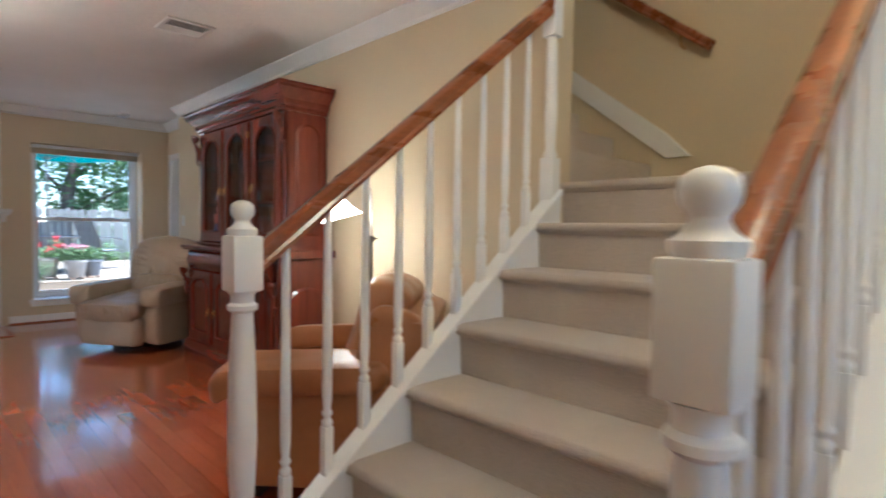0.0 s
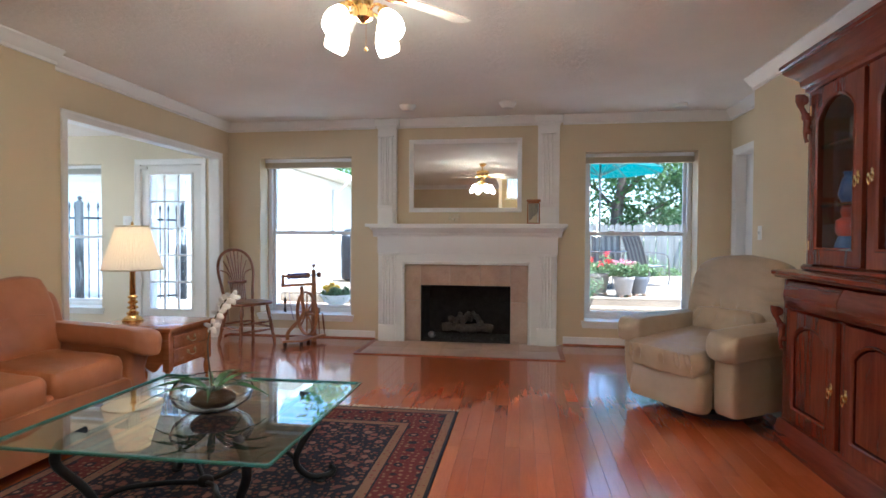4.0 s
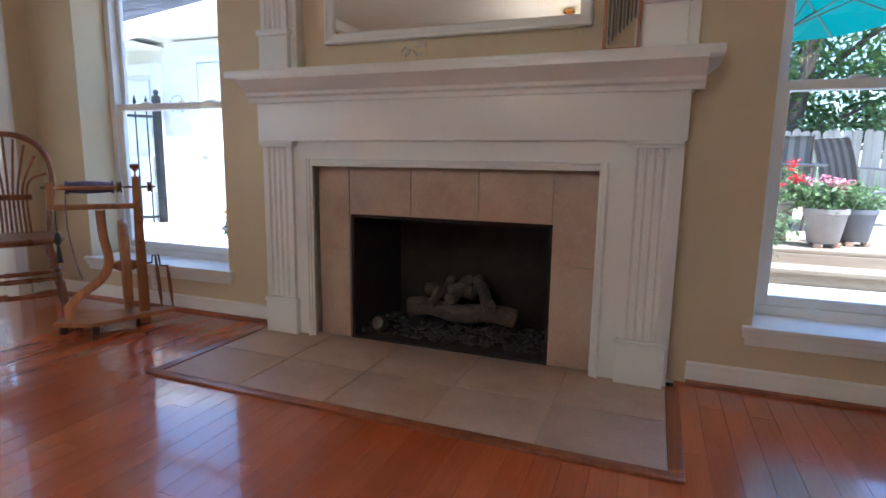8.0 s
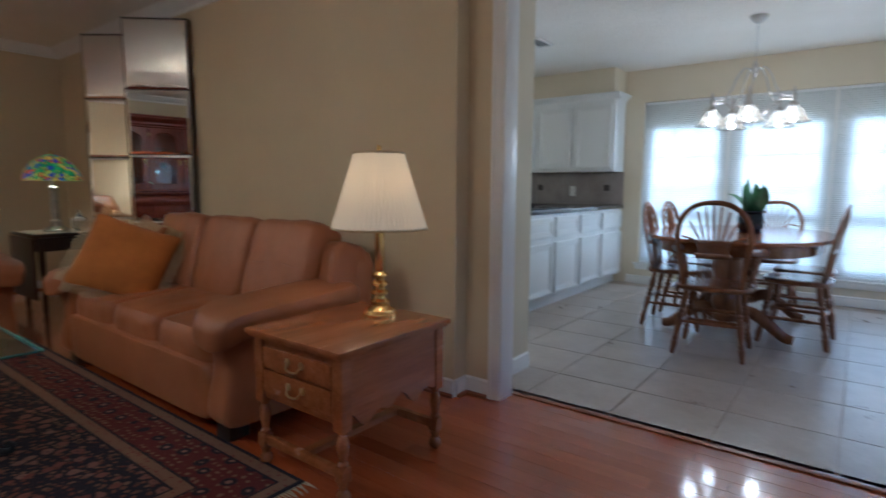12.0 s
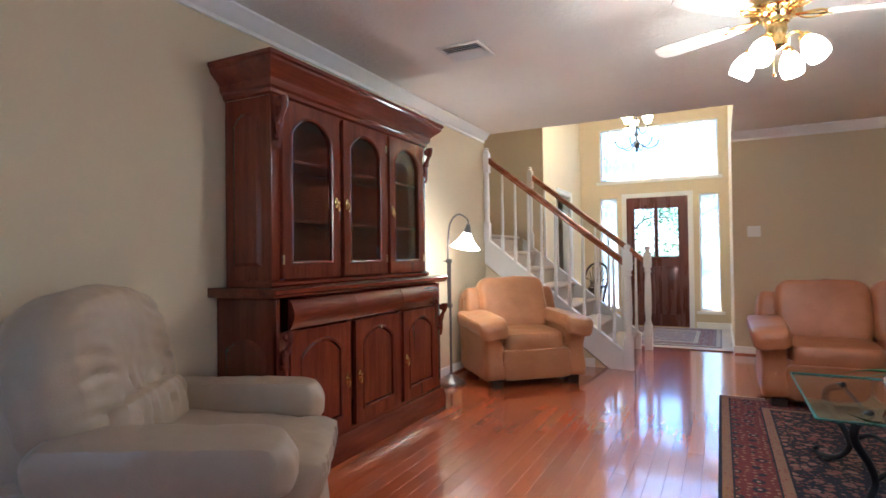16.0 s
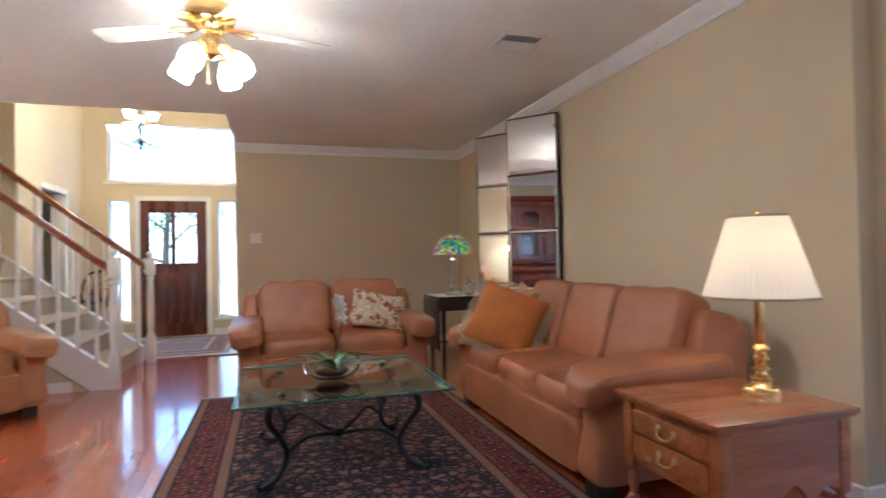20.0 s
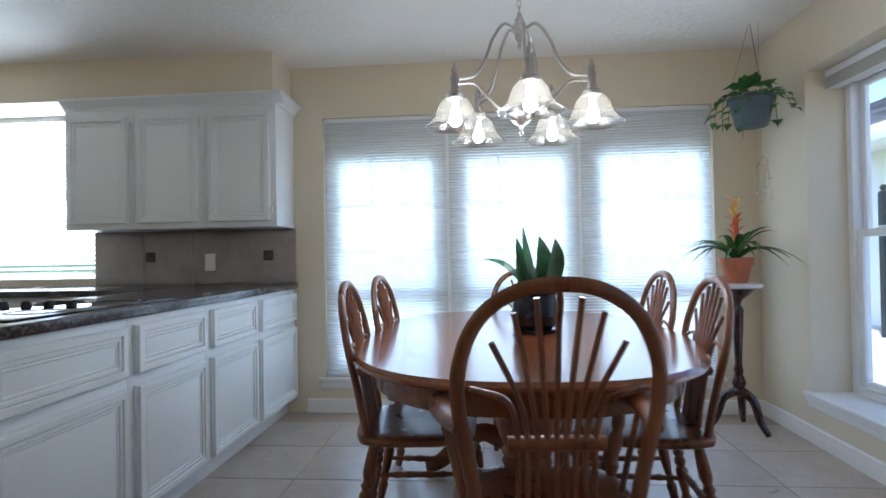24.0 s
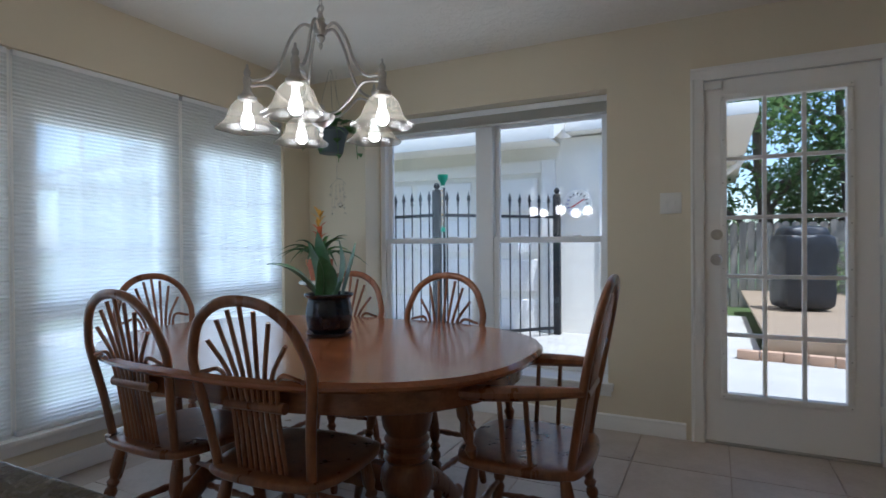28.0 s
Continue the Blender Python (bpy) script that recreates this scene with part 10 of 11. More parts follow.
# ---- outside ----
def ground_mat():
    g = Mat("lawn", (0.06, 0.09, 0.025), 0.95)
    v = g.coords()
    a, b = g.noise(v, 0.4, 4), g.noise(v, 25, 4, 0.7)
    g.base(g.mix(0.5, g.ramp(a, [(0.35, (0.05, 0.085, 0.02)), (0.7, (0.09, 0.12, 0.035))]), g.ramp(b, [(0.35, (0.03, 0.055, 0.014)), (0.65, (0.1, 0.15, 0.045))]))).bump(b, 0.6, 0.03)
    return g.m


M["lawn"] = ground_mat()
M["concrete"] = Mat("patio_concrete", (0.42, 0.405, 0.37), 0.9).mottle(0.12, 2, 60, 0.2, 0.006).m
M["deck"] = grain_wood("deck_board", (0.22, 0.16, 0.105), (0.31, 0.235, 0.16), (0.38, 0.3, 0.215), (0.6, 0.8), 0, 0.8, 0.0, 0.2).m
M["fence_wood"] = grain_wood("weathered_fence", (0.16, 0.14, 0.115), (0.26, 0.235, 0.2), (0.36, 0.33, 0.29), (0.75, 0.9), 2, 0.8, 0.0, 0.2).m
bm = bmesh.new()
GH = 600.0
for a in range(1):
    vs = [bm.verts.new(p) for p in ((-GH, -GH, -0.2), (GH, -GH, -0.2), (GH, GH, -0.2), (-GH, GH, -0.2))]
    bm.faces.new(vs)
tagged(put("ground", bm, M["lawn"], smooth=0), "green lawn that reaches the horizon", "lawn", kind="structure")
slab("pavement_patio", [(-3.5, Y1 + 0.3, -0.3, 7.5, 10.6, -0.03)], M["concrete"], "pale concrete patio behind the house", "patio")
slab("pavement_walk", [(-11.0, Y1 + 0.3, -0.3, -3.5, 11.4, -0.03), (-3.499, 10.601, -0.3, -2.56, 14.0, -0.03)], M["concrete"], "pale concrete walk beside the garage", "walk")
slab("pavement_front", [(-1.0, -24.0, -0.3, 8.0, -2.45, -0.04)], M["concrete"], "pale concrete drive before the front door", "walk")
# outer skin of the house, so that nothing is open from outside
slab("wall_outside_base", [(XK - 0.2, Y1 + 0.001, -0.3, XR2 + 0.12, Y1 + 0.299, -0.0005)], M["wall_out"], "white painted foundation", "wall")
slab("roof_house", [(XK - 0.5, -2.8, CE + 0.3, 0.86, Y1 + 0.75, CE + 0.36), (0.86, 5.34, CE + 0.3, 5.3, Y1 + 0.75, CE + 0.36)], M["wall_out"], "flat underside of the roof with its eaves", "roof")

# ---- deck ----
dk = thing("deck", None, "weathered wooden garden deck with one step", "deck", kind="structure")
me = None
for i in range(40):
    y0 = 10.45 + i * 0.142
    bm = bmesh.new()
    bx(bm, -2.55, y0 + 0.002, 0.185, 9.0, y0 + 0.14, 0.22, 0.004)
    part("board", bm, M["deck"], dk)
for y, z0, z1, x0 in ((10.43, -0.2, 0.185, -2.55), (10.16, -0.2, 0.065, -1.0)):
    bm = bmesh.new()
    bx(bm, x0, y, z0, 9.0, y + 0.02, z1, 0.003)
    part("riser", bm, M["deck"], dk)
for y0 in (10.13, 10.285):
    bm = bmesh.new()
    bx(bm, -1.0, y0 + 0.002, 0.066, 9.0, y0 + 0.15, 0.1, 0.004)
    part("step_board", bm, M["deck"], dk)
M["brick"] = Mat("pale_brick", (0.45, 0.3, 0.21), 0.85).mottle(0.25, 12, 70, 0.3, 0.006).m
edge = thing("brick_edging", None, "row of pale bricks edging the patio", "edging", kind="structure")
for i in range(16):
    x = -2.7 + i * 0.2
    bm = bmesh.new()
    bx(bm, -0.095, -0.05, 0, 0.095, 0.05, 0.09, 0.005)
    ob = part("brick", bm, M["brick"], edge)
    ob.matrix_basis = pose(x, 10.36 - 0.38 * math.sin(max(0, (i - 1)) / 15 * 1.2) + 0.03, -0.03, 0, 0, -6)

# ---- garage wing ----
WING = pose(-2.988, 4.207, 1.118) @ Matrix.Scale(1.2, 4) @ pose(2.988, -4.207, -1.118)
gw = thing("garage_wing", WING, "white painted garage wing with a grey shingle roof", "garage")
bm = bmesh.new()
bx(bm, -14.0, 10.1, -0.3, -2.95, 16.0, 2.28)
part("wall", bm, M["wall_out"], gw, "white painted siding wall", 0)
M["shingle"] = Mat("grey_shingle", (0.09, 0.085, 0.088), 0.95).mottle(0.3, 5, 40, 0.4, 0.01).m
pitch = math.radians(24)
RX0, RX1 = -14.2, -4.5
bm = bmesh.new()
rng = random.Random(21)
for r in range(26):
    d0 = r * 0.15
    y, z = 9.55 + d0 * math.cos(pitch), 2.33 + d0 * math.sin(pitch)
    x = RX0 - rng.random() * 0.3
    while x < RX1:
        w = 0.26 + rng.random() * 0.1
        lift = 0.012 + rng.random() * 0.008
        x1 = min(x + w - 0.006, RX1)
        if x1 - max(x, RX0) > 0.02:
            xa = max(x, RX0)
            top = [(xa, y, z + lift), (x1, y, z + lift), (x1, y + 0.17 * math.cos(pitch), z + 0.17 * math.sin(pitch) + 0.004), (xa, y + 0.17 * math.cos(pitch), z + 0.17 * math.sin(pitch) + 0.004)]
            vs = [bm.verts.new(p) for p in top] + [bm.verts.new((xa, y, z - 0.005)), bm.verts.new((x1, y, z - 0.005))]
            bm.faces.new(vs[:4]), bm.faces.new((vs[4], vs[5], vs[1], vs[0]))
        x += w
sh = part("shingles", bm, M["shingle"], gw, "grey asphalt shingles", 0)
sh["kind"] = "stuff"
bm = bmesh.new()
extrude(bm, [(9.56, 2.3), (13.2, 2.3 + 3.64 * math.tan(pitch)), (16.5, 2.3), (16.0, 2.28), (9.7, 2.28)], (RX0, 0, 0), (0, 1, 0), (0, 0, 1), (1, 0, 0), RX1 - RX0 - 0.01)
part("roof_body", bm, M["wall_out"], gw, "", 0)
bm = bmesh.new()
bx(bm, RX0, 9.5, 2.17, RX1 + 0.05, 9.55, 2.34, 0.006)
part("eave_board", bm, M["wall_out"], gw, "white eave board with gutter")
bm = bmesh.new()
bx(bm, RX0, 9.551, 2.2, RX1, 10.099, 2.22)
part("soffit", bm, M["wall_out"], gw)
bm = bmesh.new()
extrude(bm, [(9.5, 2.17), (9.5, 2.36), (13.2, 2.36 + 3.7 * math.tan(pitch)), (13.2, 2.17 + 3.7 * math.tan(pitch))], (RX1 + 0.051, 0, 0), (0, 1, 0), (0, 0, 1), (1, 0, 0), 0.04)
part("rake_board", bm, M["wall_out"], gw)
# low flat roof at the east end and its edge
bm = bmesh.new()
bx(bm, RX1 + 0.1, 9.9, 2.3, -2.63, 16.3, 2.42, 0.01)
part("end_roof", bm, M["wall_out"], gw, "white flat eave at the wing's end")
bm = bmesh.new()
tube(bm, curve([(-2.66, 12.5, 2.3), (-2.69, 12.5, 2.2), (-2.88, 12.5, 2.05), (-2.9, 12.5, 1.95), (-2.9, 12.5, 0.0)], 20), 0.035, 8)
part("downspout", bm, M["wall_out"], gw, "white metal downspout")
bm = bmesh.new()
for q in ((-8.1, 0.0, -7.95, 2.05), (-4.7, 0.0, -4.55, 2.05), (-7.95, 1.92, -4.7, 2.05)):
    bx(bm, q[0], 10.06, q[1], q[2], 10.099, q[3], 0.006)
part("garage_door_trim", bm, M["trim"], gw, "white trim round the garage door")
for j in range(4):
    for i in range(4):
        bm = bmesh.new()
        x0, z0 = -7.93 + i * 0.805, 0.1 + j * 0.45
        bx(bm, x0 + 0.04, 10.075, z0 + 0.05, x0 + 0.765, 10.098, z0 + 0.41, 0.012)
        part("garage_door_panel", bm, M["trim"], gw, "white pressed garage door panel")
bm = bmesh.new()
for q in ((-4.08, 0.05, -3.98, 2.1), (-3.14, 0.05, -3.04, 2.1), (-3.98, 2.02, -3.14, 2.1)):
    bx(bm, q[0], 10.06, q[1], q[2], 10.099, q[3], 0.006)
part("side_door_trim", bm, M["trim"], gw)
bm = bmesh.new()
bx(bm, -3.97, 10.07, 0.06, -3.15, 10.098, 2.01, 0.003)
sdoor = part("side_door", bm, M["trim"], gw, "white side door of the garage")
bm = bmesh.new()
lathe(bm, [(0.03, 0), (0.012, 0.01), (0.012, 0.03), (0.028, 0.045), (0, 0.06)], 16, Matrix.Translation((-3.9, 10.07, 0.95)) @ pose(0, 0, 0, 90))
part("door_knob", bm, M["nickel"], sdoor)

# thermometer on the wing
th = thing("wall_thermometer", WING @ pose(-4.31, 10.095, 1.56), "round white outdoor dial thermometer on the garage wall", "thermometer")
bm = bmesh.new()
lathe(bm, [(0.15, 0), (0.155, 0.012), (0.15, 0.022), (0.142, 0.018), (0, 0.017)], 40, pose(0, 0, 0, 90))
part("dial", bm, M["plastic_white"], th, "white dial")
M["ink_red"] = Mat("red_ink", (0.55, 0.02, 0.02), 0.5).mottle(0.1, 9, 60, 0).m
M["ink_blue"] = Mat("blue_ink", (0.04, 0.08, 0.4), 0.5).mottle(0.1, 9, 60, 0).m
for i in range(13):
    a = math.radians(225 - i * 22.5)
    bm = bmesh.new()
    bx(bm, -0.012, -0.021, -0.005, 0.012, -0.0185, 0.005, 0, Matrix.Translation((0.105 * math.cos(a), 0, 0.105 * math.sin(a))) @ pose(0, 0, 0, 0, -math.degrees(a), 0))
    part("dial_mark", bm, M["iron"] if i > 3 else M["ink_blue"], th)
bm = bmesh.new()
bx(bm, -0.09, -0.024, -0.006, 0.09, -0.021, 0.006, 0.001, pose(0, 0, 0, 0, -32, 0))
part("needle", bm, M["ink_red"], th, "red needle")

# rain gauge on the window
rg = thing("rain_gauge", pose(-5.3, 8.83, 1.27), "clear tube rain gauge with a green funnel outside the window", "rain gauge")
M["green_plastic"] = Mat("green_plastic", (0.02, 0.32, 0.2), 0.4).mottle(0.1, 9, 60, 0).m
bm = bmesh.new()
lathe(bm, [(0.018, 0), (0.02, 0.42), (0.018, 0.42), (0.016, 0.004)], 20)
part("tube", bm, M["pane"], rg, "clear graduated tube").visible_shadow = False
bm = bmesh.new()
shell(bm, [(0.02, 0.42), (0.028, 0.45), (0.048, 0.48), (0.05, 0.52), (0.046, 0.52), (0.044, 0.485), (0.022, 0.45)], 24)
part("funnel", bm, M["green_plastic"], rg, "green plastic funnel")
bm = bmesh.new()
lathe(bm, [(0.022, -0.02), (0.022, 0.02), (0.018, 0.022)], 16)
part("base_cap", bm, M["green_plastic"], rg)
for k in range(8):
    bm = bmesh.new()
    bx(bm, -0.012, -0.0215, 0.05 + k * 0.045, 0.012, -0.0195, 0.056 + k * 0.045)
    part("scale_mark", bm, M["brom_y"], rg)
bm = bmesh.new()
bx(bm, -0.012, 0.018, 0.1, 0.012, 0.03, 0.4, 0.002)
bx(bm, -0.012, 0.02, -1.299, 0.012, 0.03, 0.1, 0.002)
part("stake", bm, M["iron"], rg)

# ---- iron fence ----
def iron_fence(x0, y0, x1, y1, n, label):
    root = thing("iron_fence", WING, label, "fence", "iron fence panels")
    a, b = Vector((x0, y0, 0)), Vector((x1, y1, 0))
    d = (b - a).normalized()
    for z in (0.22, 1.4):
        bm = bmesh.new()
        s = Vector((-d.y, d.x, 0))
        extrude(bm, [(-0.015, 0), (0.015, 0), (0.015, 0.03), (-0.015, 0.03)], a + Vector((0, 0, z)), s, (0, 0, 1), d, (b - a).length)
        part("rail", bm, M["iron"], root)
    me = None
    for i in range(n):
        p = a.lerp(b, (i + 0.5) / n)
        if me is None:
            bm = bmesh.new()
            tube(bm, [(0, 0, 0.12), (0, 0, 1.52)], 0.008, 6)
            lathe(bm, [(0.008, 1.515), (0.016, 1.53), (0.008, 1.545), (0.02, 1.575), (0.016, 1.595), (0.006, 1.635), (0.0, 1.66)], 8)
            ob = part("picket", bm, M["iron"], root, "black iron picket with a spear finial")
            me = ob.data
        else:
            ob = new("picket", me)
            ob.parent = root
        ob.matrix_basis = Matrix.Translation(p)
    return root


def fence_post(x, y):
    root = thing("fence_post", WING @ pose(x, y, 0.08), "black iron fence post with a ball cap", "fence post", "iron fence posts")
    bm = bmesh.new()
    bx(bm, -0.035, -0.035, 0.0, 0.035, 0.035, 1.56, 0.004)
    part("post", bm, M["iron"], root)
    bm = bmesh.new()
    bx(bm, -0.055, -0.055, 0, 0.055, 0.055, 0.02, 0.003)
    part("foot_plate", bm, M["iron"], root)
    bm = bmesh.new()
    lathe(bm, [(0.04, 1.56), (0.04, 1.575), (0.015, 1.585), (0.03, 1.605), (0.03, 1.625), (0.015, 1.645), (0, 1.648)], 14)
    part("cap", bm, M["iron"], root)


fence_post(-4.5, 9.95), fence_post(-5.4, 8.9), fence_post(-8.2, 9.6)
iron_fence(-4.53, 9.91, -5.37, 8.94, 11, "black iron picket fence panel with spear finials")
iron_fence(-5.44, 8.91, -8.16, 9.59, 24, "black iron picket fence panel with spear finials")

# ---- wooden fence ----
wf = thing("wooden_fence", None, "weathered grey wooden privacy fence", "fence")
me = None
rng = random.Random(2)
for i in range(150):
    x = -9.0 + i * 0.155
    if me is None:
        bm = bmesh.new()
        extrude(bm, [(-0.07, 0), (0.07, 0), (0.07, 1.72), (0.035, 1.76), (-0.035, 1.76), (-0.07, 1.72)], (0, 0, 0), (1, 0, 0), (0, 0, 1), (0, 1, 0), 0.02)
        ob = part("picket", bm, M["fence_wood"], wf, "", 0)
        me = ob.data
    else:
        ob = new("picket", me)
        ob.parent = wf
    ob.matrix_basis = pose(x, 17.0 + rng.uniform(-0.008, 0.008), -0.2 + rng.uniform(-0.02, 0.02), 0, rng.uniform(-0.6, 0.6), 0)
for z in (0.1, 1.2):
    bm = bmesh.new()
    bx(bm, -9.1, 17.03, z, 14.3, 17.07, z + 0.09, 0.004)
    part("rail", bm, M["fence_wood"], wf)


# ---- trees and bushes ----
def leaf_mat(name, a, b):
    s = Mat(name, a, 0.55)
    geo = s.n("NewGeometry")
    col = s.ramp(geo.outputs["Random Per Island"], [(0.0, a), (0.6, b), (1.0, tuple(min(1, x * 1.5) for x in b))])
    tl, mx = s.n("BsdfTranslucent"), s.n("MixShader")
    s.base(col)
    s.link(col, tl.inputs["Color"])
    mx.inputs[0].default_value = 0.4
    s.link(s.b.outputs[0], mx.inputs[1]), s.link(tl.outputs[0], mx.inputs[2])
    s.link(mx.outputs[0], s.out.inputs[0])
    return s.m


M["foliage"] = leaf_mat("tree_leaves", (0.06, 0.115, 0.03), (0.11, 0.19, 0.055))
M["foliage_lt"] = leaf_mat("light_leaves", (0.1, 0.16, 0.06), (0.17, 0.24, 0.1))
M["foliage_pk"] = leaf_mat("pink_flowers", (0.5, 0.1, 0.16), (0.6, 0.2, 0.26))
M["bark"] = Mat("bark", (0.12, 0.09, 0.065), 0.95).mottle(0.4, 6, 40, 0.8, 0.02).m


def leaves(bm, rng, clumps, count, size):
    """Many small bent leaves scattered in clumps; clumps are (centre, radius)."""
    for k in range(count):
        c, r = clumps[rng.randrange(len(clumps))]
        while True:
            p = Vector((rng.uniform(-1, 1), rng.uniform(-1, 1), rng.uniform(-1, 1)))
            if p.length < 1:
                break
        p = c + p * r * (0.6 + 0.4 * rng.random())
        d = Vector((rng.uniform(-1, 1), rng.uniform(-1, 1), rng.uniform(-1, 0.3))).normalized()
        s = d.cross(Vector((rng.uniform(-1, 1), rng.uniform(-1, 1), 1))).normalized()
        ln = size * (0.6 + 0.8 * rng.random())
        w = ln * 0.4
        vs = [bm.verts.new(p), bm.verts.new(p + d * ln * 0.5 + s * w / 2), bm.verts.new(p + d * ln), bm.verts.new(p + d * ln * 0.5 - s * w / 2)]
        bm.faces.new(vs)


def tree(x, y, h, spread, seed, mat, label, count=4500, size=0.2, low=0.35):
    rng = random.Random(seed)
    root = thing("tree", pose(x, y, -0.2), label, "tree")
    bm = bmesh.new()
    r0 = h * 0.026
    trunk = curve([(0, 0, 0), (rng.uniform(-0.1, 0.1), 0.05, h * 0.25), (rng.uniform(-0.3, 0.3), rng.uniform(-0.2, 0.2), h * 0.55), (rng.uniform(-0.4, 0.4), rng.uniform(-0.3, 0.3), h * 0.85)], 18)
    tube(bm, trunk, [r0 * (1.25 - 1.0 * i / (len(trunk) - 1)) for i in range(len(trunk))], 10)
    part("trunk", bm, M["bark"], root, "tapered bark-covered trunk")
    clumps = []
    for i in range(9):
        k = low + (0.9 - low) * i / 8
        b = trunk[min(len(trunk) - 1, int(k * len(trunk)))]
        a = i * 2.4 + rng.random()
        reach = spread * (0.55 + 0.5 * rng.random()) * (1.1 - 0.5 * k)
        tip = b + Vector((math.cos(a) * reach, math.sin(a) * reach, h * (0.08 + 0.12 * rng.random())))
        pts = curve([b, b.lerp(tip, 0.5) + Vector((0, 0, 0.1 * h * rng.random())), tip], 8)
        bm = bmesh.new()
        tube(bm, pts, [r0 * 0.4 * (1 - 0.8 * q / (len(pts) - 1)) for q in range(len(pts))], 6)
        part("limb", bm, M["bark"], root)
        for q in (3, 5, len(pts) - 1):
            for _ in range(2):
                clumps.append((pts[min(q, len(pts) - 1)] + Vector((rng.uniform(-0.5, 0.5), rng.uniform(-0.5, 0.5), rng.uniform(-0.4, 0.4))) * spread * 0.3, spread * rng.uniform(0.16, 0.32)))
    clumps.append((trunk[-1] + Vector((0, 0, h * 0.08)), spread * 0.35))
    bm = bmesh.new()
    leaves(bm, rng, clumps, count, size)
    cr = part("crown", bm, mat, root, "uneven leafy crown with gaps", 0)
    cr["kind"] = "stuff"
    return root


def bush(x, y, z, w, h, seed, mat, label, count=900, size=0.08, name="bush"):
    rng = random.Random(seed)
    root = thing(name, pose(x, y, z), label, "bush")
    bm = bmesh.new()
    for k in range(5):
        a = k * 1.26
        tube(bm, [(0, 0, 0), (math.cos(a) * w * 0.2, math.sin(a) * w * 0.2, h * 0.6)], [0.015, 0.006], 5)
    part("stems", bm, M["bark"], root)
    bm = bmesh.new()
    cl = [(Vector((rng.uniform(-0.4, 0.4) * w, rng.uniform(-0.4, 0.4) * w, h * rng.uniform(0.3, 0.85))), 0.25 * w * rng.uniform(0.7, 1.2)) for _ in range(10)]
    leaves(bm, rng, cl, count, size)
    f = part("foliage", bm, mat, root, "", 0)
    f["kind"] = "stuff"
    return root


tree(4.55, 19.0, 7.5, 3.2, 1, M["foliage"], "tall leafy shade tree beyond the garden fence", 7000, 0.2, 0.3)
tree(7.2, 20.5, 6.0, 3.2, 2, M["foliage_lt"], "pale green leafy tree beyond the garden fence", 7000, 0.19, 0.2)
tree(1.6, 20.0, 6.5, 3.0, 3, M["foliage_lt"], "pale green leafy tree beyond the garden fence", 6000, 0.19, 0.2)
tree(-1.9, 18.4, 6.5, 3.2, 4, M["foliage"], "leafy tree hanging over the garden fence", 7000, 0.19, 0.2)
tree(-5.5, 21.0, 7.0, 3.4, 5, M["foliage"], "leafy tree behind the garage wing", 5000, 0.22, 0.25)
tree(11.0, 21.0, 7.0, 3.6, 6, M["foliage"], "leafy tree at the garden's far end", 5000, 0.22, 0.25)
tree(-0.3, 18.6, 6.5, 3.0, 7, M["foliage"], "leafy tree hanging over the garden fence", 6000, 0.18, 0.2)
tree(-1.5, -27.0, 7.5, 4.2, 8, M["foliage_lt"], "leafy tree in the front yard", 5000, 0.22, 0.25)
tree(6.5, -28.0, 8.0, 4.4, 9, M["foliage"], "leafy tree in the front yard", 5000, 0.22, 0.25)
tree(2.6, -38.0, 9.0, 5.0, 10, M["foliage"], "leafy tree across the front yard", 5000, 0.26, 0.2)
for i, (x, y, w, h, mt) in enumerate(((6.3, 16.2, 1.4, 1.1, 0), (5.2, 16.4, 1.2, 0.9, 1), (3.3, 16.5, 1.2, 0.9, 0), (0.8, 16.4, 1.3, 1.2, 1), (-0.6, 16.4, 1.5, 1.5, 1), (-1.6, 16.3, 0.9, 0.8, 0), (8.0, 16.3, 1.4, 1.2, 0), (2.0, 16.3, 1.0, 0.8, 0), (4.2, 16.5, 1.1, 1.0, 0))):
    bush(x, y, -0.2, w, h, 30 + i, M["foliage_lt"] if mt else M["foliage"], "green garden shrub in front of the wooden fence", 1300, 0.09)
for i in range(12):
    bush(-6 + i * 1.9, 18.6 + (i % 3) * 0.8, -0.2, 2.6, 2.6 + (i % 4) * 0.5, 60 + i, M["foliage"] if i % 2 else M["foliage_lt"], "tall green shrub behind the wooden fence", 1500, 0.16)
bush(2.35, 8.7, -0.05, 0.6, 0.75, 80, M["foliage_lt"], "grey-green rosemary shrub below the window", 2500, 0.035)

# ---- flower pots ----
M["pot_stone"] = Mat("stone_pot", (0.31, 0.265, 0.23), 0.9).mottle(0.15, 7, 60, 0.2).m
M["pot_dark"] = Mat("grey_resin_pot", (0.17, 0.165, 0.17), 0.8).mottle(0.15, 7, 60, 0.2).m
M["red_fl"] = leaf_mat("red_petals", (0.5, 0.01, 0.02), (0.65, 0.04, 0.05))
M["pink_fl"] = leaf_mat("pink_petals", (0.55, 0.16, 0.22), (0.65, 0.28, 0.33))


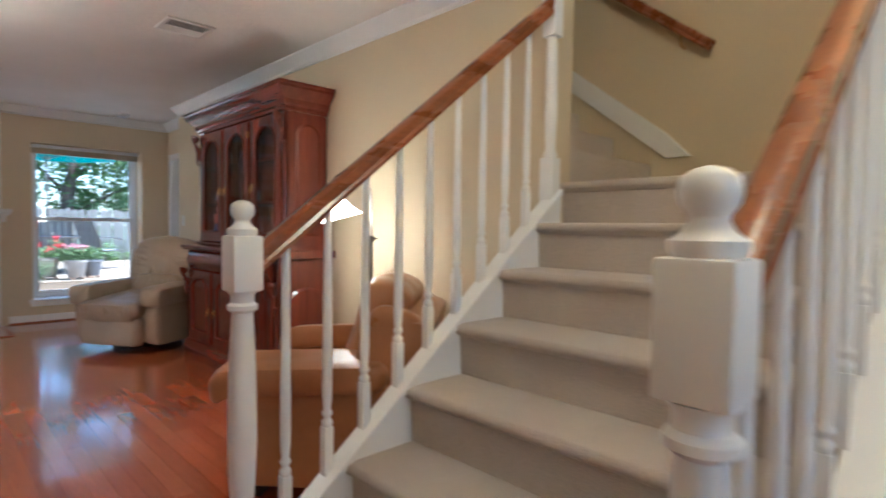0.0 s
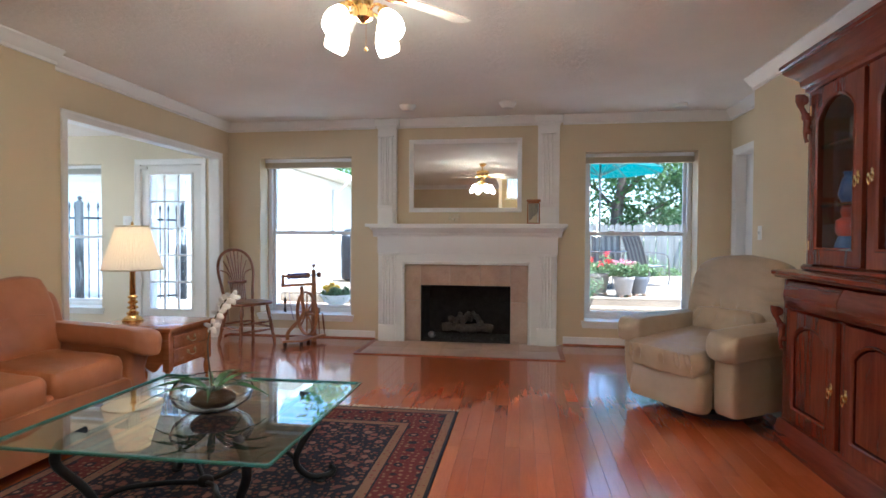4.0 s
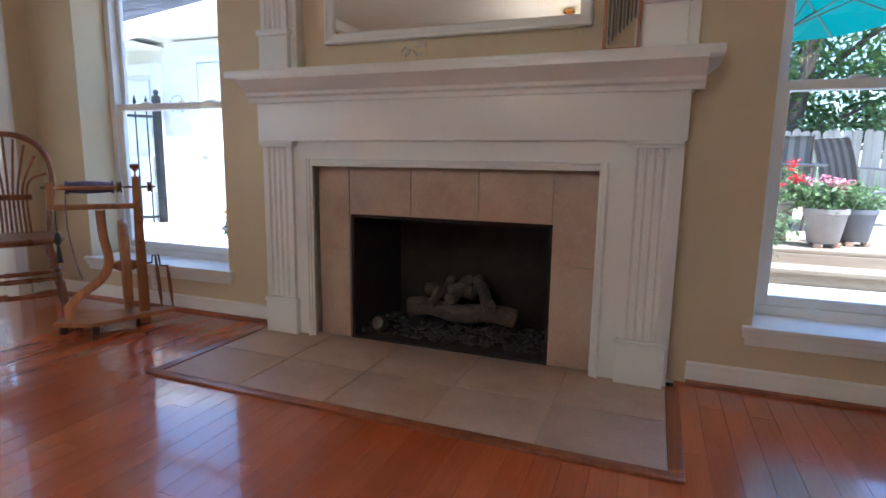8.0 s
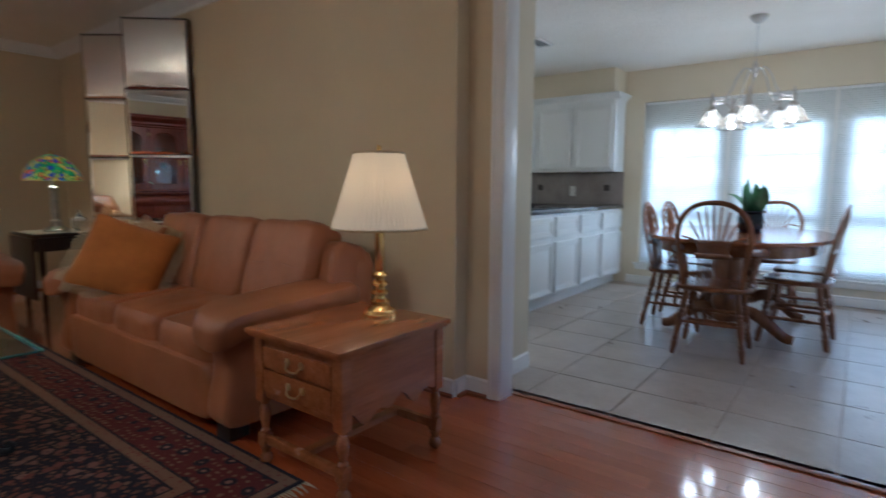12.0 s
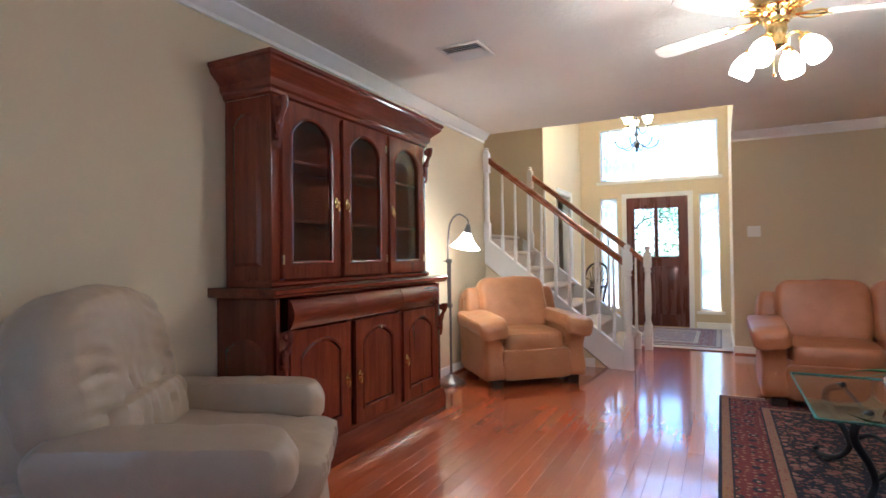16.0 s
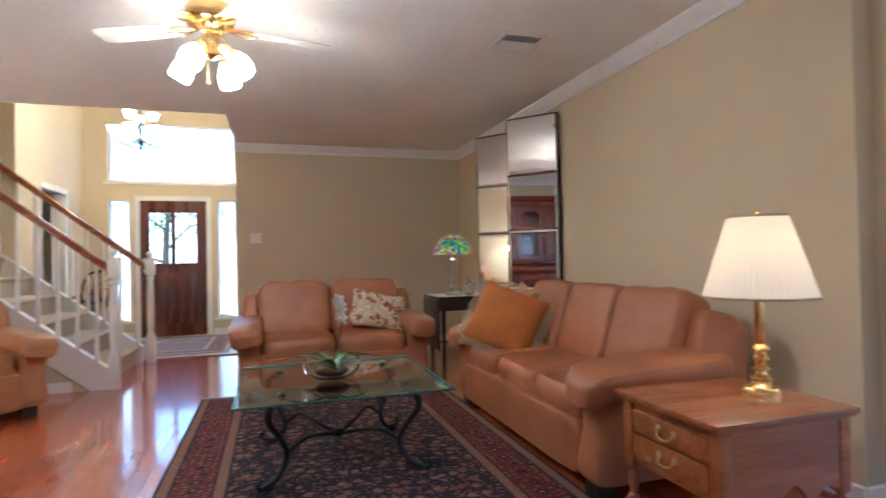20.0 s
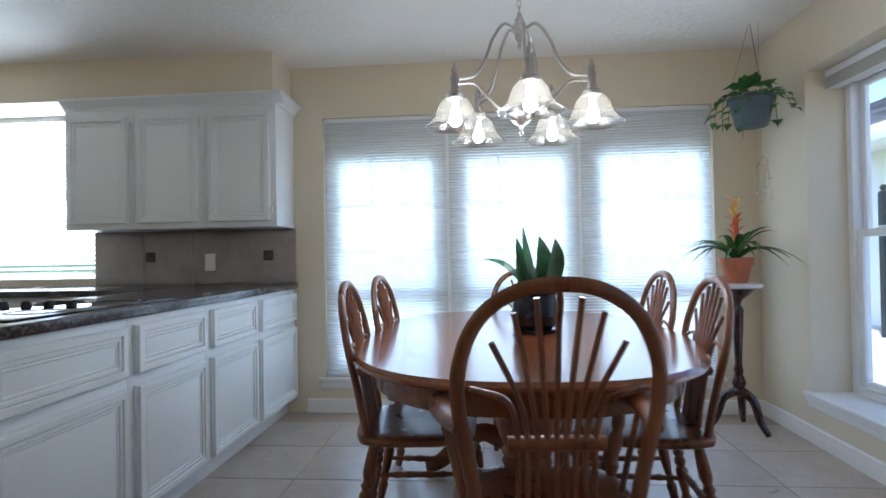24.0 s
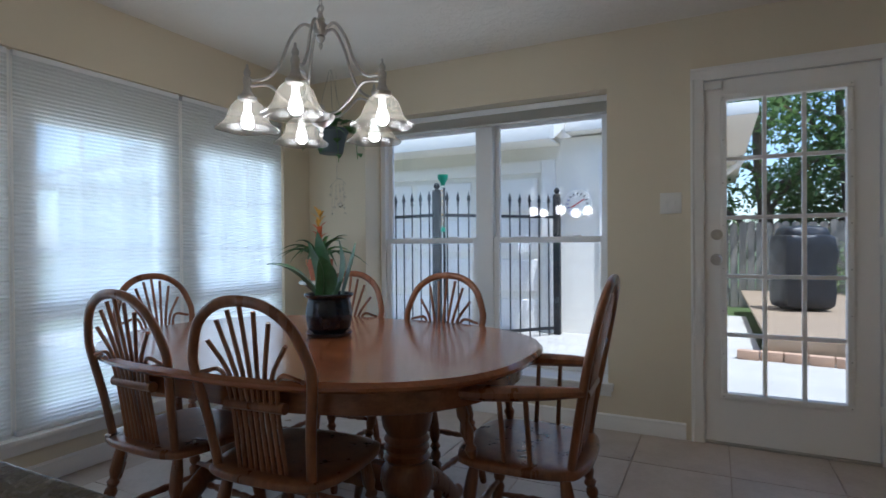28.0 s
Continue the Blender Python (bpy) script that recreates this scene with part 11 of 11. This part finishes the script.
def flower_pot(x, y, r, h, mat, fl, label, seed, full=1.0):
    root = thing("flower_pot", pose(x, y, 0.2605), label, "flower pot", "deck flower pots")
    bm = bmesh.new()
    lathe(bm, [(r * 0.66, 0), (r * 0.7, 0.01), (r * 0.93, h * 0.84), (r, h * 0.86), (r, h), (r * 0.9, h), (r * 0.86, h * 0.9)], 28)
    part("pot", bm, mat, root)
    for k in range(3):
        a = k * 2.09
        bm = bmesh.new()
        bx(bm, -0.03, -0.03, -0.04, 0.03, 0.03, 0.0, 0.004, Matrix.Translation((r * 0.6 * math.cos(a), r * 0.6 * math.sin(a), 0)))
        part("pot_foot", bm, M["brick"], root)
    rng = random.Random(seed)
    cl = [(Vector((rng.uniform(-1, 1) * r * 0.9 * full, rng.uniform(-1, 1) * r * 0.9 * full, h + 0.05 + rng.random() * 0.15 * full)), 0.11) for _ in range(9)]
    bm = bmesh.new()
    leaves(bm, rng, cl, 700, 0.06)
    g = part("foliage", bm, M["foliage_lt"], root, "", 0)
    g["kind"] = "stuff"
    if fl:
        bm = bmesh.new()
        leaves(bm, rng, [(c + Vector((0, 0, 0.09)), 0.06) for c, _ in cl[:6]], 260, 0.045)
        g = part("blossom", bm, fl, root, "", 0)
        g["kind"] = "stuff"


flower_pot(2.85, 11.0, 0.2, 0.32, M["pot_stone"], M["red_fl"], "pale stone pot of red geraniums on the deck", 1, 1.4)
flower_pot(3.22, 10.72, 0.17, 0.29, M["pot_stone"], M["pink_fl"], "pale stone pot of pink flowers on the deck", 2)
flower_pot(3.5, 10.95, 0.16, 0.28, M["pot_dark"], None, "grey pot with green leaves on the deck", 3)

M["yellow_fl"] = leaf_mat("yellow_petals", (0.7, 0.42, 0.02), (0.8, 0.55, 0.05))
pl = thing("planter", pose(-0.8, 8.3, -0.03), "round white bowl planter with yellow flowers on a pedestal", "planter")
bm = bmesh.new()
lathe(bm, [(0.16, 0), (0.16, 0.04), (0.1, 0.07), (0.08, 0.12), (0.08, 0.28), (0.11, 0.32), (0.0, 0.335)], 28)
part("pedestal", bm, M["wall_out"], pl, "white pedestal")
bm = bmesh.new()
lathe(bm, [(0.1, 0.336), (0.16, 0.37), (0.185, 0.42), (0.19, 0.44), (0.205, 0.445), (0.205, 0.46), (0.185, 0.46), (0.17, 0.42), (0.0, 0.415)], 32)
part("bowl", bm, M["wall_out"], pl, "round white bowl with a rolled rim")
rng = random.Random(44)
cl = [(Vector((0.13 * math.cos(i * 2.4), 0.13 * math.sin(i * 2.4), 0.47 + rng.random() * 0.06)), 0.07) for i in range(9)]
bm = bmesh.new()
leaves(bm, rng, cl, 700, 0.06)
part("foliage", bm, M["foliage_lt"], pl, "", 0)["kind"] = "stuff"
bm = bmesh.new()
leaves(bm, rng, [(c + Vector((0, 0, 0.07)), 0.04) for c, _ in cl if c.x < 0], 320, 0.045)
part("blossom", bm, M["yellow_fl"], pl, "", 0)["kind"] = "stuff"

# ---- patio umbrella and chairs ----
um = thing("patio_umbrella", pose(3.05, 12.3, 0.22), "open teal patio umbrella on a pole", "umbrella")
M["teal"] = Mat("teal_canvas", (0.01, 0.17, 0.2), 0.8).mottle(0.12, 2, 120, 0.1).m
tl = Mat("teal_canvas_thin", (0.01, 0.19, 0.22), 0.8)
tb, tm = tl.n("BsdfTranslucent", Color=(0.008, 0.1, 0.1, 1)), tl.n("MixShader")
tm.inputs[0].default_value = 0.5
tl.base(tl.ramp(tl.noise(tl.coords(), 3), [(0.3, (0.008, 0.12, 0.12)), (0.7, (0.01, 0.15, 0.15))]))
tl.link(tl.b.outputs[0], tm.inputs[1]), tl.link(tb.outputs[0], tm.inputs[2]), tl.link(tm.outputs[0], tl.out.inputs[0])
M["teal_t"] = tl.m
bm = bmesh.new()
tube(bm, [(0, 0, 0), (0, 0, 2.6)], 0.02, 10)
part("pole", bm, M["pewter"], um)
bm = bmesh.new()
lathe(bm, [(0.25, 0), (0.25, 0.05), (0.06, 0.09), (0.03, 0.25)], 24)
part("base", bm, M["iron"], um)
bm = bmesh.new()
apex = bm.verts.new((0, 0, 2.62))
rows = [[], [], []]
for k in range(16):
    a = 2 * math.pi * k / 16 + 0.2
    e = 1.0 if k % 2 == 0 else 0.93
    for row, (r, z) in zip(rows, ((0.42, 2.52), (0.84, 2.38), (1.2, 2.22))):
        row.append(bm.verts.new((r * e * math.cos(a), r * e * math.sin(a), z)))
for k in range(16):
    j = (k + 1) % 16
    bm.faces.new((apex, rows[0][k], rows[0][j]))
    for p, q in zip(rows, rows[1:]):
        bm.faces.new((p[k], q[k], q[j], p[j]))
part("canopy", bm, M["teal_t"], um, "teal fabric canopy", 0)
for k in range(8):
    a = 2 * math.pi * k / 8 + 0.2
    bm = bmesh.new()
    tube(bm, [(0.02 * math.cos(a), 0.02 * math.sin(a), 2.6), (0.42 * math.cos(a), 0.42 * math.sin(a), 2.505), (1.19 * math.cos(a), 1.19 * math.sin(a), 2.205)], 0.008, 6)
    rib = part("rib", bm, M["pewter"], um)
    bm = bmesh.new()
    tube(bm, [(0.025 * math.cos(a), 0.025 * math.sin(a), 2.15), (0.63 * math.cos(a), 0.63 * math.sin(a), 2.43)], 0.007, 6)
    part("strut", bm, M["pewter"], rib)


def sling_stripes():
    s = Mat("sling_fabric", (0.2, 0.2, 0.2), 0.8)
    sep = s.n("SeparateXYZ")
    s.link(s.coords((1, 1, 1)), sep.inputs[0])
    w = s.n("Math")
    w.operation = "PINGPONG"
    w.inputs[1].default_value = 0.055
    s.link(sep.outputs[0], w.inputs[0])
    s.base(s.ramp(w.outputs[0], [(0.024, (0.14, 0.14, 0.145)), (0.03, (0.28, 0.275, 0.27))]))
    return s.m


M["sling"] = sling_stripes()


def patio_chair(m, label):
    root = thing("patio_chair", m, label, "chair", "patio chairs")
    bm = bmesh.new()
    pts = curve([(0, -0.26, 0.4), (0, 0.15, 0.38), (0, 0.24, 0.45), (0, 0.34, 0.75), (0, 0.45, 1.0), (0, 0.5, 1.02)], 20)
    for p, q in zip(pts, pts[1:]):
        vs = [bm.verts.new((s * 0.25, c.y, c.z)) for c in (p, q) for s in (-1, 1)]
        bm.faces.new((vs[0], vs[1], vs[3], vs[2]))
    bmesh.ops.remove_doubles(bm, verts=bm.verts[:], dist=1e-4)
    bmesh.ops.solidify(bm, geom=bm.faces[:], thickness=0.006)
    part("sling", bm, M["sling"], root, "grey striped sling fabric")
    for s in (-1, 1):
        bm = bmesh.new()
        tube(bm, [(s * 0.26, p.y, p.z) for p in pts], 0.013, 8)
        part("side_rail", bm, M["pewter"], root)
        bm = bmesh.new()
        tube(bm, curve([(s * 0.27, 0.3, 0.68), (s * 0.3, 0.0, 0.66), (s * 0.3, -0.25, 0.6), (s * 0.29, -0.3, 0.4), (s * 0.28, -0.3, 0.02), (s * 0.28, 0.0, 0.015), (s * 0.28, 0.32, 0.015)], 30), 0.014, 8)
        part("arm_frame", bm, M["pewter"], root)
    return root


patio_chair(pose(3.3, 13.0, 0.2205, 0, 0, 168), "grey striped sling patio chair on the deck")
patio_chair(pose(4.15, 13.3, 0.2205, 0, 0, 120), "grey striped sling patio chair beside the umbrella")
patio_chair(pose(2.35, 13.5, 0.2205, 0, 0, 215), "grey striped sling patio chair on the deck")
pt = thing("patio_table", pose(3.05, 12.3, 0.22), "round glass patio table below the umbrella", "table")
bm = bmesh.new()
tube(bm, [(0.5 * math.cos(a), 0.5 * math.sin(a), 0.7) for a in [2 * math.pi * k / 32 for k in range(32)]], 0.016, 8, True)
part("rim", bm, M["pewter"], pt)
bm = bmesh.new()
tubeless = [bm.verts.new((0.49 * math.cos(2 * math.pi * k / 32), 0.49 * math.sin(2 * math.pi * k / 32), 0.705)) for k in range(32)]
bm.faces.new(tubeless)
part("glass_top", bm, M["table_pane"], pt, "", 0)
for k in range(4):
    a = math.pi / 4 + k * math.pi / 2
    bm = bmesh.new()
    tube(bm, [(0.47 * math.cos(a), 0.47 * math.sin(a), 0.69), (0.4 * math.cos(a), 0.4 * math.sin(a), 0.0)], 0.014, 8)
    part("leg", bm, M["pewter"], pt)

# ---- covered grill ----
M["vinyl_black"] = Mat("black_vinyl_cover", (0.012, 0.013, 0.016), 0.45).mottle(0.3, 5, 40, 0.3, 0.01).m
gr = thing("covered_grill", pose(-1.95, 12.9, 0.2205, 0, 0, 20), "barbecue grill under a black fitted cover on the deck", "grill")
bm = bmesh.new()
cushion(bm, 0.66, 0.52, 1.02, Matrix.Translation((0, 0, 0.53)), (5, 5, 9), 12, 0, 0.02, 3)
cushion(bm, 0.72, 0.5, 0.3, Matrix.Translation((0.02, 0, 0.72)), (5, 5, 5), 10, 0, 0.02, 5)
cushion(bm, 0.56, 0.46, 0.3, Matrix.Translation((0, 0, 0.98)), (4, 4, 3), 10, 0, 0.02, 7)
part("cover", bm, M["vinyl_black"], gr, "black vinyl cover")


# ---- floor pieces ----
boards()
kitchen_tiles()
foyer_tiles()
